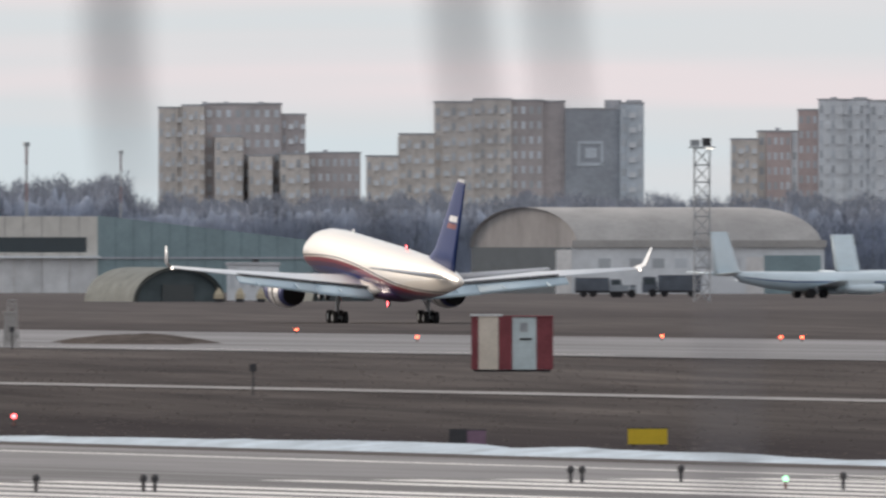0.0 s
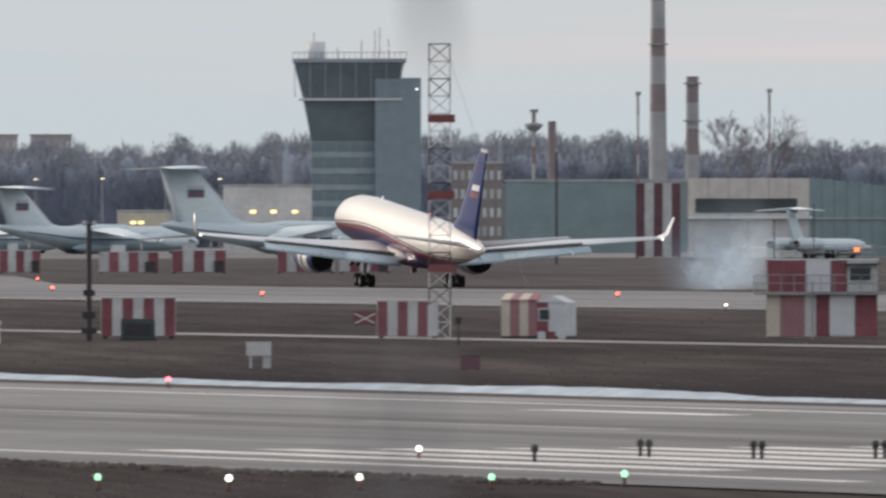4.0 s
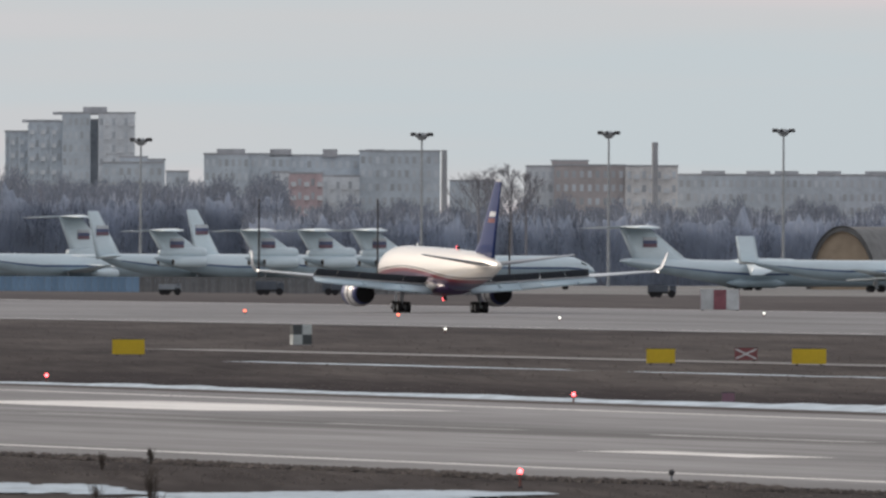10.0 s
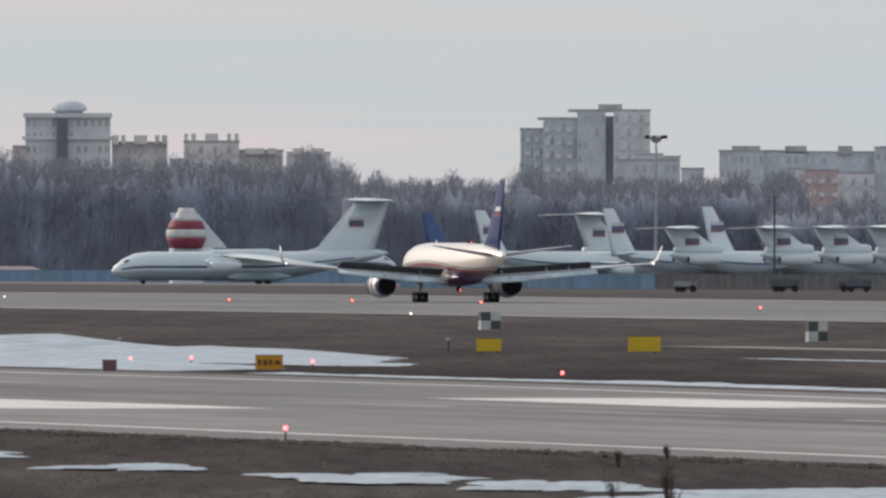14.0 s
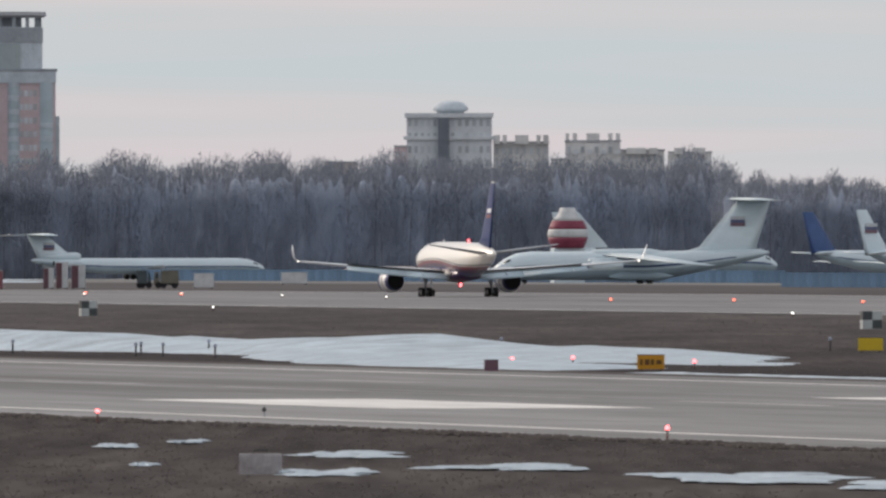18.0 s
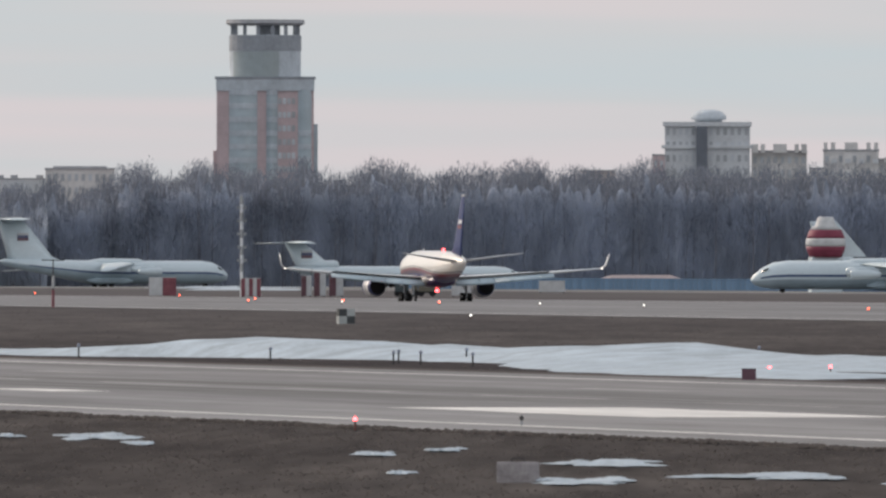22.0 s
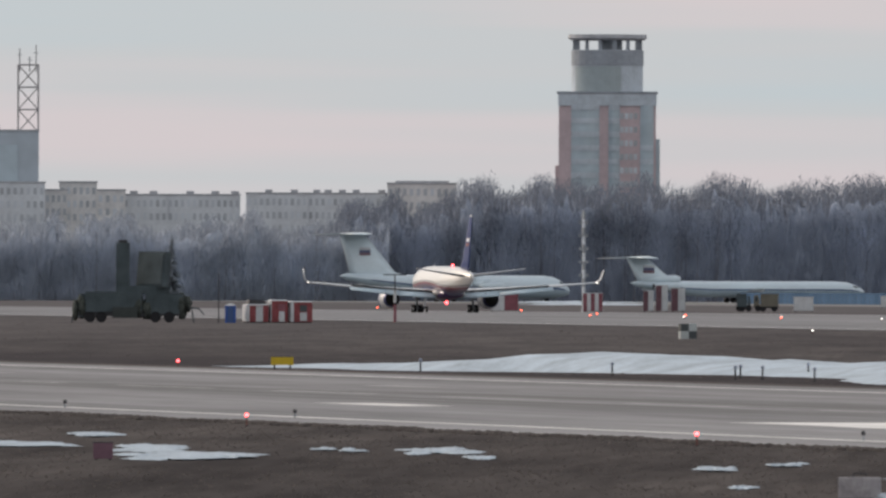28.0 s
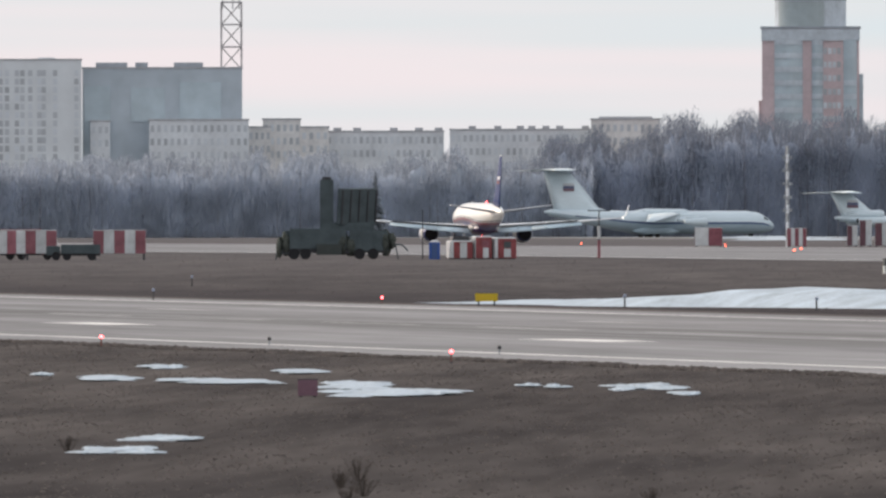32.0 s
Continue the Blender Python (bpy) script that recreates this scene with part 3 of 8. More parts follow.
    part("rear_sleeve", tubes(((0, -1.55, 0), (0, -2.5, 0), 1.34, 1.2), n=24), SILVER, nac, "bright bare-metal sleeve")
    # flat black disc in place of the shaded inside of the nacelle
    bm = bmesh.new()
    tube(bm, (0, -3.42, 0), (0, -3.46, 0), 0.95, 0.95, n=20)
    part("exhaust", bm, BLACK, nac, "black disc for the shaded exhaust opening")
    part("pylon", foil([((ex, 6.4, 3.2), (ex, 1.0, 3.0), 0.2, (1, 0, 0)), ((ex, 4.5, 3.5), (ex, 0.5, 3.4), 0.2, (1, 0, 0))], 8), WINGGREY, airliner)
    GEAR.append(bogie(airliner, 3.95 * sx, 0.0, 3.3))
    WINGS.append((w, sx))
    st = part("tailplane", foil([((0.4 * sx, -18.2, 5.1), (0.4 * sx, -22.6, 5.1), 0.3, up), ((7.6 * sx, -23.0, 6.15), (7.6 * sx, -24.8, 6.15), 0.1, up)], 10), TAILGREY, airliner, smooth=True)
    part("tip_light", boxes((20.3 * sx - 0.08, 20.3 * sx + 0.08, -7.35, -7.15, 4.2, 4.36)), glow("wing_light", (1, 0.9, 0.8), 2.0), w)
fin = part("tail_fin", foil([((0, -13.4, 5.95), (0, -22.2, 5.3), 0.34, (1, 0, 0)), ((0, -15.9, 7.2), (0, -22.7, 7.2), 0.28, (1, 0, 0)), ((0, -22.0, 13.1), (0, -24.9, 13.1), 0.13, (1, 0, 0)), ((0, -22.6, 13.4), (0, -24.9, 13.4), 0.08, (1, 0, 0))], 12), NAVY, airliner, "navy tail fin with white and red bands", smooth=True)


def fin_band(z0, z1, material, name):
    q = lambda z: (-16.6 - (z - 7.2) * 1.02, -22.7 - (z - 7.2) * 0.37)
    bm = foil([((0, q(z)[0] - 0.7, z), (0, q(z)[1] + 0.5, z), 0.33 - (z - 7.2) * 0.022, (1, 0, 0)) for z in (z0, z1)], 10)
    part(name, bm, material, fin)


fin_band(9.85, 10.35, mat("fin_band_white", (0.78, 0.79, 0.8), 0.4, spec=0.5, vary=0.04), "white_band")
fin_band(9.25, 9.68, RED, "red_band")
part("fin_tip_cap", boxes((-0.11, 0.11, -24.9, -23.1, 13.3, 13.5)), PAINTWHITE, fin)
nose_gear = part("nose_gear_leg", tubes(((0, 19.0, 0.5), (0, 18.7, 2.6), 0.12), ((0, 18.9, 1.4), (0, 17.3, 2.5), 0.06)), STEEL, airliner)
for dx in (-0.3, 0.3):
    wheel(nose_gear, "tyre", dx, 19.0, 0.42, 0.42, 0.26)
BEACONS = []
for where, z, r, text in (("belly_beacon", 1.6, 0.2, "red turning beacon under the belly"), ("top_beacon", 6.45, 0.15, "red turning beacon on the roof")):
    y = -1.5 if z < 3 else -7.0
    side = 1 if z > 3 else -1
    part(where + "_base", loft([[(r * 1.3 * math.cos(q), r * 1.3 * math.sin(q), h) for q in (6.283 * k / 12 for k in range(12))] for h in (-0.12 * side, 0.0)]), DARKSTEEL, airliner, at=pose(0, y, z))
    lamp = part(where, boxes((-r, r, 0.02, r, -r, r)), DARKSTEEL, airliner, text, at=pose(0, y, z + side * r))
    part("lit_face", boxes((-r, r, -0.03, 0.02, -r, r)), glow("beacon_red", (1.0, 0.1, 0.11), 7.0), lamp, "glowing red lamp face")
    BEACONS.append((lamp, y, z + side * r))
part("aerial", boxes((-0.03, 0.03, 9.6, 10.2, 6.3, 6.75)), WINGGREY, airliner)
# lift dumpers, flat on the wing until the touchdown
SPOILERS = []


def trailing(x):
    """The wing's trailing edge at that distance from the middle: y and z."""
    return (-3.0 - (x - 0.8) * 0.097, 2.75 + (x - 0.8) * 0.0645) if x < 7 else (-3.6 - (x - 7) * 0.257, 3.15 + (x - 7) * 0.0786)


for root, sx in WINGS:
    for x0, x1 in ((2.1, 4.5), (4.55, 6.9), (6.95, 9.3), (9.35, 11.7), (11.75, 14.0)):
        (ya, za), (yb, zb) = trailing(x0), trailing(x1)
        inner, outer = Vector((x0 * sx, ya + 1.0, za + 0.13)), Vector((x1 * sx, yb + 1.0, zb + 0.13))
        along = (outer - inner) * sx
        half = along.length / 2
        along.normalize()
        back = Vector((0, 1, 0)) - along * along.y
        back.normalize()
        up = along.cross(back)
        mid = (inner + outer) / 2
        hinge = Matrix(((along.x, back.x, up.x, mid.x), (along.y, back.y, up.y, mid.y), (along.z, back.z, up.z, mid.z), (0, 0, 0, 1)))
        SPOILERS.append((part("spoiler", boxes((-half, half, -1.05, 0.0, -0.04, 0.02)), SPOILER, root, "dark spoiler panel", at=hinge), hinge))


# ---- parked aircraft ----
def parked(m, label, length, height, span, r, high_wing=False, t_tail=True, rear_engines=0, wing_engines=0, fin_mat=None, flag=True, props=False, zc=None, tail_span=None, fin_chord=None, line=True, fin_tip=None, over=2.2, category="aircraft"):
    """An aircraft on its wheels with its nose along +y; the origin is under its middle."""
    a = thing("parked_aircraft", m, label, category, "parked aircraft")
    L = length / 2
    zc = zc or r + (0.6 if high_wing else 1.7)
    fin_mat = fin_mat or WHITE
    st = [(L, zc - r * 0.35, 0.04, 0.04), (L - 0.5, zc - r * 0.33, r * 0.33, r * 0.33), (L - 1.9, zc - r * 0.2, r * 0.66, r * 0.66), (L - 3.9, zc - r * 0.06, r * 0.9, r * 0.92), (L - 6.5, zc, r, r),
          (-L * 0.28, zc, r, r), (-L * 0.48, zc + r * 0.14, r * 0.92, r * 0.88), (-L * 0.72, zc + r * 0.45, r * 0.6, r * 0.58), (-L + 3.6, zc + r * 0.68, r * 0.26, r * 0.3), (-L + 2.6, zc + r * 0.74, 0.08, 0.1)]
    if high_wing:
        # freighter: the belly sweeps up from amidships to the tail ramp
        st = st[:5] + [(-L * 0.08, zc, r, r), (-L * 0.28, zc + r * 0.13, r * 0.98, r * 0.9), (-L * 0.48, zc + r * 0.36, r * 0.86, r * 0.72), (-L * 0.7, zc + r * 0.62, r * 0.62, r * 0.5), (-L + 3.4, zc + r * 0.86, r * 0.34, r * 0.3), (-L + 1.8, zc + r * 0.93, 0.1, 0.14)]
        part("wing_hump", body([(9.5, zc + r * 0.8, 0.2, 0.1), (6.5, zc + r * 0.85, r * 0.5, r * 0.32), (-2, zc + r * 0.85, r * 0.55, r * 0.36), (-8, zc + r * 0.8, 0.2, 0.1)], 14), WHITE, a, smooth=True)
    n = 20
    part("fuselage", body(st, n, slots=lambda i, k, n: 1 if 0.545 * n <= k < 0.955 * n else 0), [WHITE, GREYBELLY], a, smooth=True)
    if line:
        for sx in (-1, 1):
            rr = r * 1.008
            rows = [[(sx * max(w, 0.01) * 1.01 * math.cos(q), y, c + h * 1.01 * math.sin(q)) for q in (-0.12, 0.03)] for y, c, w, h in st[2:-2]]
            part("cheat_line", loft(rows, closed=False, caps=False), BLUELINE, a, "dark blue cheat line")
    part("cockpit_windows", body([(L - 1.75, zc + r * 0.12, r * 0.5, r * 0.13), (L - 2.5, zc + r * 0.3, r * 0.74, r * 0.16), (L - 3.2, zc + r * 0.42, r * 0.76, r * 0.12)], 12), GLASS, a)
    zr = zc + r * (0.85 if high_wing else 0.55)
    cb, ct = fin_chord or height * 0.6, fin_tip or height * 0.3
    back = 1.6 if t_tail else 0.0
    te_top, te_low = -L + back, -L + back + over
    f = part("tail_fin", foil([((0, te_low + cb + (6.5 if high_wing else 3.2), zr + 0.1), (0, te_low, zr), 0.3, (1, 0, 0)), ((0, te_low + cb + 1.2, zr + (height - zr) * 0.06), (0, te_low - over * 0.05, zr + (height - zr) * 0.06), 0.32, (1, 0, 0)), ((0, te_low + cb - 0.6, zr + (height - zr) * 0.12), (0, te_low - over * 0.1, zr + (height - zr) * 0.12), 0.34, (1, 0, 0)),
                               ((0, te_top + ct, height - 0.15), (0, te_top, height - 0.15), 0.22, (1, 0, 0))], 10), fin_mat, a, smooth=True)
    if flag:
        zf = zr + (height - zr) * 0.62
        yf = (te_low + te_top) / 2 + (cb + ct) * 0.27
        for i, mt in enumerate((FLAGWHITE, DULLBLUE, DULLRED)):
            part("flag_stripe", boxes((-0.33, 0.33, yf - 1.25, yf + 1.25, zf - i * 0.55, zf - i * 0.55 + 0.55)), mt, f)
    hs = tail_span or span * 0.3
    zt, yl = (height, te_top + ct + 1.4) if t_tail else (zc + r * 0.7, te_low + cb * 0.6)
    ch = ct * 1.3 if t_tail else cb * 0.6
    for sx in (-1, 1):
        part("tailplane", foil([((0, yl + 0.6, zt), (0, yl - ch, zt), 0.34, (0, 0, 1)), ((sx * hs / 2, yl - ch * 0.75, zt - (0.25 if t_tail else -0.3)), (sx * hs / 2, yl - ch * 1.2, zt - (0.25 if t_tail else -0.3)), 0.1, (0, 0, 1))], 8), WHITE, a, smooth=True)
        zw = zc + r * 0.78 if high_wing else zc - r * 0.55
        dz = -span * 0.036 if high_wing else span * 0.03
        sw = span * (0.26 if high_wing else 0.14)
        cr, ct = span * 0.17, span * 0.05
        part("wing", foil([((sx * r * 0.3, cr * 0.75, zw), (sx * r * 0.3, -cr * 0.25, zw), cr * 0.055, (0, 0, 1)), ((sx * span / 2, -sw, zw + dz), (sx * span / 2, -sw - ct, zw + dz), ct * 0.05, (0, 0, 1))], 10), WHITE, a, smooth=True)
        if wing_engines:
            for k in range(wing_engines // 2):
                x = span * (0.14 + 0.11 * k)
                ze = zw + dz * 2 * x / span - (0.9 if high_wing and not props else 0.6)
                yy = cr * 0.75 - span * 0.2 * x / (span / 2) * 0.5
                er = 0.55 if props else 0.85
                eng = part("engine_nacelle", body([(2.6, 0, er * 0.8, er * 0.8), (2.2, 0, er, er), (-0.6, 0, er * 0.95, er * 0.95), (-2.6, 0, er * 0.5, er * 0.5)], 14), WHITE, a, smooth=True, at=pose(sx * x, yy, ze))
                part("intake", body([(2.63, 0, er * 0.7, er * 0.7), (2.55, 0, er * 0.7, er * 0.7)], 14), BLACK, eng)
                part("pylon", boxes((-0.12, 0.12, -2.2, 1.4, 0.2, 1.0)), WHITE, eng)
        if rear_engines:
            eng = part("engine_nacelle", body([(2.9, 0, 0.62, 0.62), (2.2, 0, 0.82, 0.82), (-1.8, 0, 0.8, 0.8), (-3.2, 0, 0.55, 0.55)], 14), WHITE, a, smooth=True, at=pose(sx * (r + 0.85), -L * 0.66, zc + r * 0.35))
            part("intake", body([(2.93, 0, 0.55, 0.55), (2.85, 0, 0.55, 0.55)], 14), BLACK, eng)
            part("exhaust", body([(-3.23, 0, 0.5, 0.5), (-3.15, 0, 0.5, 0.5)], 14), BLACK, eng)
        gx = r * (0.95 if high_wing else 1.5)
        g = part("main_gear", tubes(((sx * gx, -1.5, 0.5), (sx * gx * 0.9, -1.5, zc - r * 0.5), 0.2)), STEEL, a)
        for dy in (-0.8, 0.8):
            bm = bmesh.new()
            tube(bm, (sx * gx - 0.3, -1.5 + dy, 0.55), (sx * gx + 0.3, -1.5 + dy, 0.55), 0.55, n=14)
            part("tyre", bm, BLACK, g)
        if high_wing:
            part("gear_fairing", body([(4.5, zc - r * 0.75, 0.1, 0.1), (2.5, zc - r * 0.75, 0.9, 0.75), (-4, zc - r * 0.75, 0.9, 0.75), (-6.5, zc - r * 0.7, 0.1, 0.1)], 12), GREYBELLY, a, smooth=True, at=pose(sx * r * 0.85, 0, 0))
    if rear_engines == 3:
        part("centre_engine", body([(4.2, 0, 0.75, 0.75), (3.4, 0, 1.0, 1.0), (-1.5, 0, 0.9, 0.9), (-4.4, 0, 0.55, 0.55)], 14), WHITE, a, smooth=True, at=pose(0, -L * 0.66, zc + r * 1.15))
    ng = part("nose_gear", tubes(((0, L - 5.5, 0.4), (0, L - 5.5, zc - r * 0.7), 0.13)), STEEL, a)
    bm = bmesh.new()
    tube(bm, (-0.35, L - 5.5, 0.42), (0.35, L - 5.5, 0.42), 0.42, n=12)
    part("tyre", bm, BLACK, ng)
    return a


def il(m, label, **k):
    d = dict(length=46, height=14.4, span=50, r=2.45, high_wing=True, wing_engines=4, tail_span=21, fin_chord=10.2, fin_tip=5.6, over=2.6)
    d.update(k)
    return parked(m, label, **d)


def tri(m, label, **k):
    d = dict(length=47, height=10.6, span=37, r=1.9, rear_engines=3, tail_span=18, fin_chord=8.8, fin_tip=4.8, over=3.0)
    d.update(k)
    return parked(m, label, **d)


def nose_at(bearing_tail, bearing_nose, dist, length, flip=False):
    """Parked across the view between two bearings: the nose end towards the second."""
    b = (bearing_tail + bearing_nose) / 2
    p = spot(b, dist)
    across = abs(radians(bearing_nose - bearing_tail)) * dist
    a = math.degrees(math.acos(min(1.0, across / length)))
    side = 1 if bearing_nose > bearing_tail else -1
    return pose(p.x, p.y, p.z, 0, 0, -b - side * 90 + side * (-a if flip else a))


# ---- the parked line ----
LIL = "white and grey four-engine high-wing military transport parked on the apron"
LTRI = "white three-engine T-tail airliner parked on the apron"
LFIN = "white twin-engine airliner with a tall swept fin, parked on the apron"
il(nose_at(12.932, 12.203, 3840, 49), LIL, length=49)
il(nose_at(10.278, 10.880, 4740, 56), LIL, length=56, height=14.2, span=46, fin_chord=11.0, fin_tip=6.0)
tri(nose_at(11.006, 11.626, 4650, 58), LTRI, length=58, height=9.3, tail_span=22, r=1.65, zc=2.75)
il(nose_at(16.304, 17.057, 3250, 46), LIL, height=12.6, r=2.05, zc=2.45)
il(nose_at(15.898, 16.428, 3350, 46), LIL, height=9.9, r=1.85, zc=2.25)
il(nose_at(15.641, 16.085, 3400, 46), LIL, height=10.3, r=1.85, zc=2.25)
il(nose_at(14.778, 15.512, 3650, 54), LIL, length=54, height=10.2, r=2.1)
FINS = dict(length=46, span=40, r=1.95, t_tail=False, wing_engines=2, fin_chord=5.6, fin_tip=2.3, over=1.9)
parked(nose_at(15.093, 15.855, 3450, 46), "white four-turboprop aircraft with a straight square-topped fin", 46, 8.7, 37, 1.6, t_tail=False, wing_engines=4, props=True, tail_span=16, fin_chord=3.6, fin_tip=2.9, over=0.6, flag=False)
parked(nose_at(20.433, 21.178, 2690, 36), "white four-turboprop aircraft with a straight square-topped fin", 36, 7.60, 34, 1.2, zc=2.0, t_tail=False, wing_engines=4, props=True, tail_span=15, fin_chord=3.6, fin_tip=2.8, over=0.6, flag=False)
parked(nose_at(20.127, 20.691, 2650, 30), "pale four-turboprop aircraft with a straight square-topped fin", 30, 7.93, 26, 1.15, zc=1.95, t_tail=False, wing_engines=4, props=True, tail_span=12, fin_chord=4.0, fin_tip=2.4, over=0.6, flag=False)
parked(nose_at(17.902, 18.138, 2850, 24), "small white twin-jet with a T-tail, seen from behind", 24, 6.3, 21, 1.05, zc=1.5, rear_engines=2, tail_span=9.6, fin_chord=3.4, fin_tip=2.2, over=1.6, flag=False, line=False)
for tail, d in ((14.097, 3650), (13.961, 3690), (13.815, 3720), (13.584, 3760)):
    tri(nose_at(tail, tail + 0.64, d, 47), LTRI, height=9.6)
parked(nose_at(13.702, 14.251, 3780, 46), LFIN, height=13.2, **FINS)
parked(nose_at(13.126, 13.663, 3800, 46), LFIN, height=12.6, **FINS)
tri(nose_at(13.360, 13.907, 3850, 47), LTRI, height=12.0)
parked(nose_at(13.451, 13.993, 3780, 46), LFIN, height=12.9, **FINS)
parked(nose_at(12.990, 13.549, 3900, 46), "parked airliner with a blue tail fin", height=12.4, fin_mat=BLUE, flag=False, **FINS)


# the aircraft behind the transport carries a red and white banded radome before its fin
CRIMSON = mat("crimson_band_paint", (0.23, 0.05, 0.085), 0.6, vary=0.15)


def banded_radome(b0, b1, d, z0, z1):
    p = spot((b0 + b1) / 2, d)
    r = radians(b1 - b0) * d / 2
    a = thing("radome_ball", pose(p.x, p.y, z0), "round radome with red and white bands", "radome")
    zs = [0, 0.27, 0.47, 0.68, 1.0]
    hgt = z1 - z0
    for i, m in enumerate((CRIMSON, PAINTWHITE, CRIMSON, PAINTWHITE)):
        rings = []
        for k in range(4):
            s = zs[i] + (zs[i + 1] - zs[i]) * k / 3
            rr = r * (0.8 + 0.22 * math.sin(math.pi * s / 0.68) if s < 0.68 else 0.8 - 0.42 * math.sqrt((s - 0.68) / 0.32))
            rings.append([(rr * math.cos(q), rr * math.sin(q), s * hgt) for q in (2 * math.pi * j / 20 for j in range(20))])
        part("band", loft(rings), m, a, smooth=True)
    part("pedestal", boxes((-r * 0.8, r * 0.8, -1.5, 1.5, p.z - z0, 0.1)), WHITE, a)
    part("fairing", loft([[(r * 0.3, y, hgt * 0.95), (r * 0.6, y, hgt * 0.85), (r * 2.1, y, 0.1), (r * 0.3, y, 0.1)] for y in (-0.6, 0.6)]), WHITE, a, "white sloping fairing")


parked(nose_at(12.354, 12.927, 3990, 46), "white parked airliner behind the grey transport", height=12.6, flag=False, **dict(FINS, fin_chord=8, fin_tip=3.4))
banded_radome(12.344, 12.444, 3960, 4.92, 12.04)


# ---- far woods ----
# Bark, twigs, stems and thicket are paled and blued for distance haze.
BARK = mat("grey_brown_bark", (0.25, 0.25, 0.275), 0.95, spec=0.05, vary=0.3, scale=0.05, fine=0.6)
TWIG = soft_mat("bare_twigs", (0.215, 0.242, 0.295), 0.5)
# Stems and thicket are paler than the twigs, against the shade low down.
STEMS = soft_mat("haze_pale_stems", (0.41, 0.455, 0.545), 0.5)
# The haziest belt gets a set paled further still.
HAZETWIG = soft_mat("hazy_twigs", (0.35, 0.39, 0.455), 0.5)
HAZESTEMS = soft_mat("hazy_stems", (0.46, 0.505, 0.58), 0.5)
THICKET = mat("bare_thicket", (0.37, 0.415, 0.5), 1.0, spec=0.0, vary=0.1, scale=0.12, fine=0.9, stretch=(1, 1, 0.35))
HAZETHICKET = mat("hazy_thicket", (0.41, 0.455, 0.525), 1.0, spec=0.0, vary=0.1, scale=0.12, fine=0.9, stretch=(1, 1, 0.35))


def woods(b0, b1, d0, d1, count, h0, h1, seed, label, hazy=False):
    """Bare winter trees between two bearings: trunks and limbs and, apart, the upright twigs of crowns and young growth."""
    rnd = random.Random(seed)
    tv, tf, cv, cf, uv, uf = [], [], [], [], [], []

    def prism(a, b, r0, r1):
        k = len(tv)
        for c, r in ((a, r0), (b, r1)):
            for q in (0.5, 2.6, 4.7):
                tv.append((c[0] + r * math.cos(q), c[1] + r * math.sin(q), c[2]))
        for i in range(3):
            tf.append((k + i, k + (i + 1) % 3, k + 3 + (i + 1) % 3, k + 3 + i))

    def twig(v, f, x, y, z, w, ln, out):
        t, an = len(v), rnd.uniform(0, 6.283)
        dx, dy = w * math.cos(an), w * math.sin(an)
        lx, ly = rnd.uniform(-out, out) * ln, rnd.uniform(-out, out) * ln
        v.extend(((x - dx, y - dy, z), (x + dx, y + dy, z), (x + lx, y + ly, z + ln)))
        f.append((t, t + 1, t + 2))

    for _ in range(count):
        b, d = rnd.uniform(b0, b1), rnd.uniform(d0, d1)
        p = spot(b, d)
        wave = 0.5 + 0.5 * noise.noise((b * 9.0, seed, 0)) + 0.8 * noise.noise((b * 22.0, seed, 3))
        h = (h0 + (h1 - h0) * max(-0.3, min(wave, 0.95))) * rnd.uniform(0.78, 1.0)
        lean, wide = rnd.uniform(-0.04, 0.04), h * rnd.uniform(0.12, 0.18)
        prism((p.x, p.y, p.z - 0.2), (p.x + lean * h, p.y, p.z + h * 0.9), rnd.uniform(0.1, 0.2), 0.03)
        mid, tall = 0.68 * h, 0.32 * h
        for k in range(190):
            # through an uneven egg-shaped crown, denser towards its outside and top
            q, w = rnd.uniform(0, 6.283), 1 - 2 * rnd.random() ** 1.5
            r = rnd.random() ** 0.36
            c = math.sqrt(1 - w * w) * r
            x, y, z = p.x + lean * h * 0.7 + wide * c * math.cos(q), p.y + wide * c * math.sin(q), p.z + mid + tall * w * r
            if k % 50 == 0:
                prism((p.x + lean * h * 0.5, p.y, p.z + mid + tall * (w * r - 0.35)), (x, y, z), 0.06, 0.02)
            twig(cv, cf, x, y, z - 0.3, rnd.uniform(0.05, 0.11), rnd.uniform(0.5, 1.2), 0.45)
        for k in range(20):
            # hanging branches and young stems along the front of the belt, down to the ground
            e = spot(rnd.uniform(b0, b1), d0 + rnd.uniform(-0.5, 3.5))
            twig(uv, uf, e.x, e.y, e.z + 0.8 * h * rnd.random() ** 1.15, rnd.uniform(0.05, 0.12), rnd.uniform(1.0, 2.6), 0.25)
    # the undergrowth: a dense uneven mass added in the belt, paled against dark gaps
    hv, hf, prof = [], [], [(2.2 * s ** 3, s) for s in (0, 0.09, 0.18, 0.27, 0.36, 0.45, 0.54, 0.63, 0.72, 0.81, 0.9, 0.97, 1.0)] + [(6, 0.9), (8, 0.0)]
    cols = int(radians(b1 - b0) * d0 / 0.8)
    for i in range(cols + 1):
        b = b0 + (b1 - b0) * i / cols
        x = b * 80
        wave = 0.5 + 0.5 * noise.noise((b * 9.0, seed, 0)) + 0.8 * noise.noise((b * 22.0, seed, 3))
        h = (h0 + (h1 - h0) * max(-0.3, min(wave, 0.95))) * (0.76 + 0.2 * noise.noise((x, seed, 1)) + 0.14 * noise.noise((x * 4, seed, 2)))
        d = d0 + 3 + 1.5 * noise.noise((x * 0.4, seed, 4))
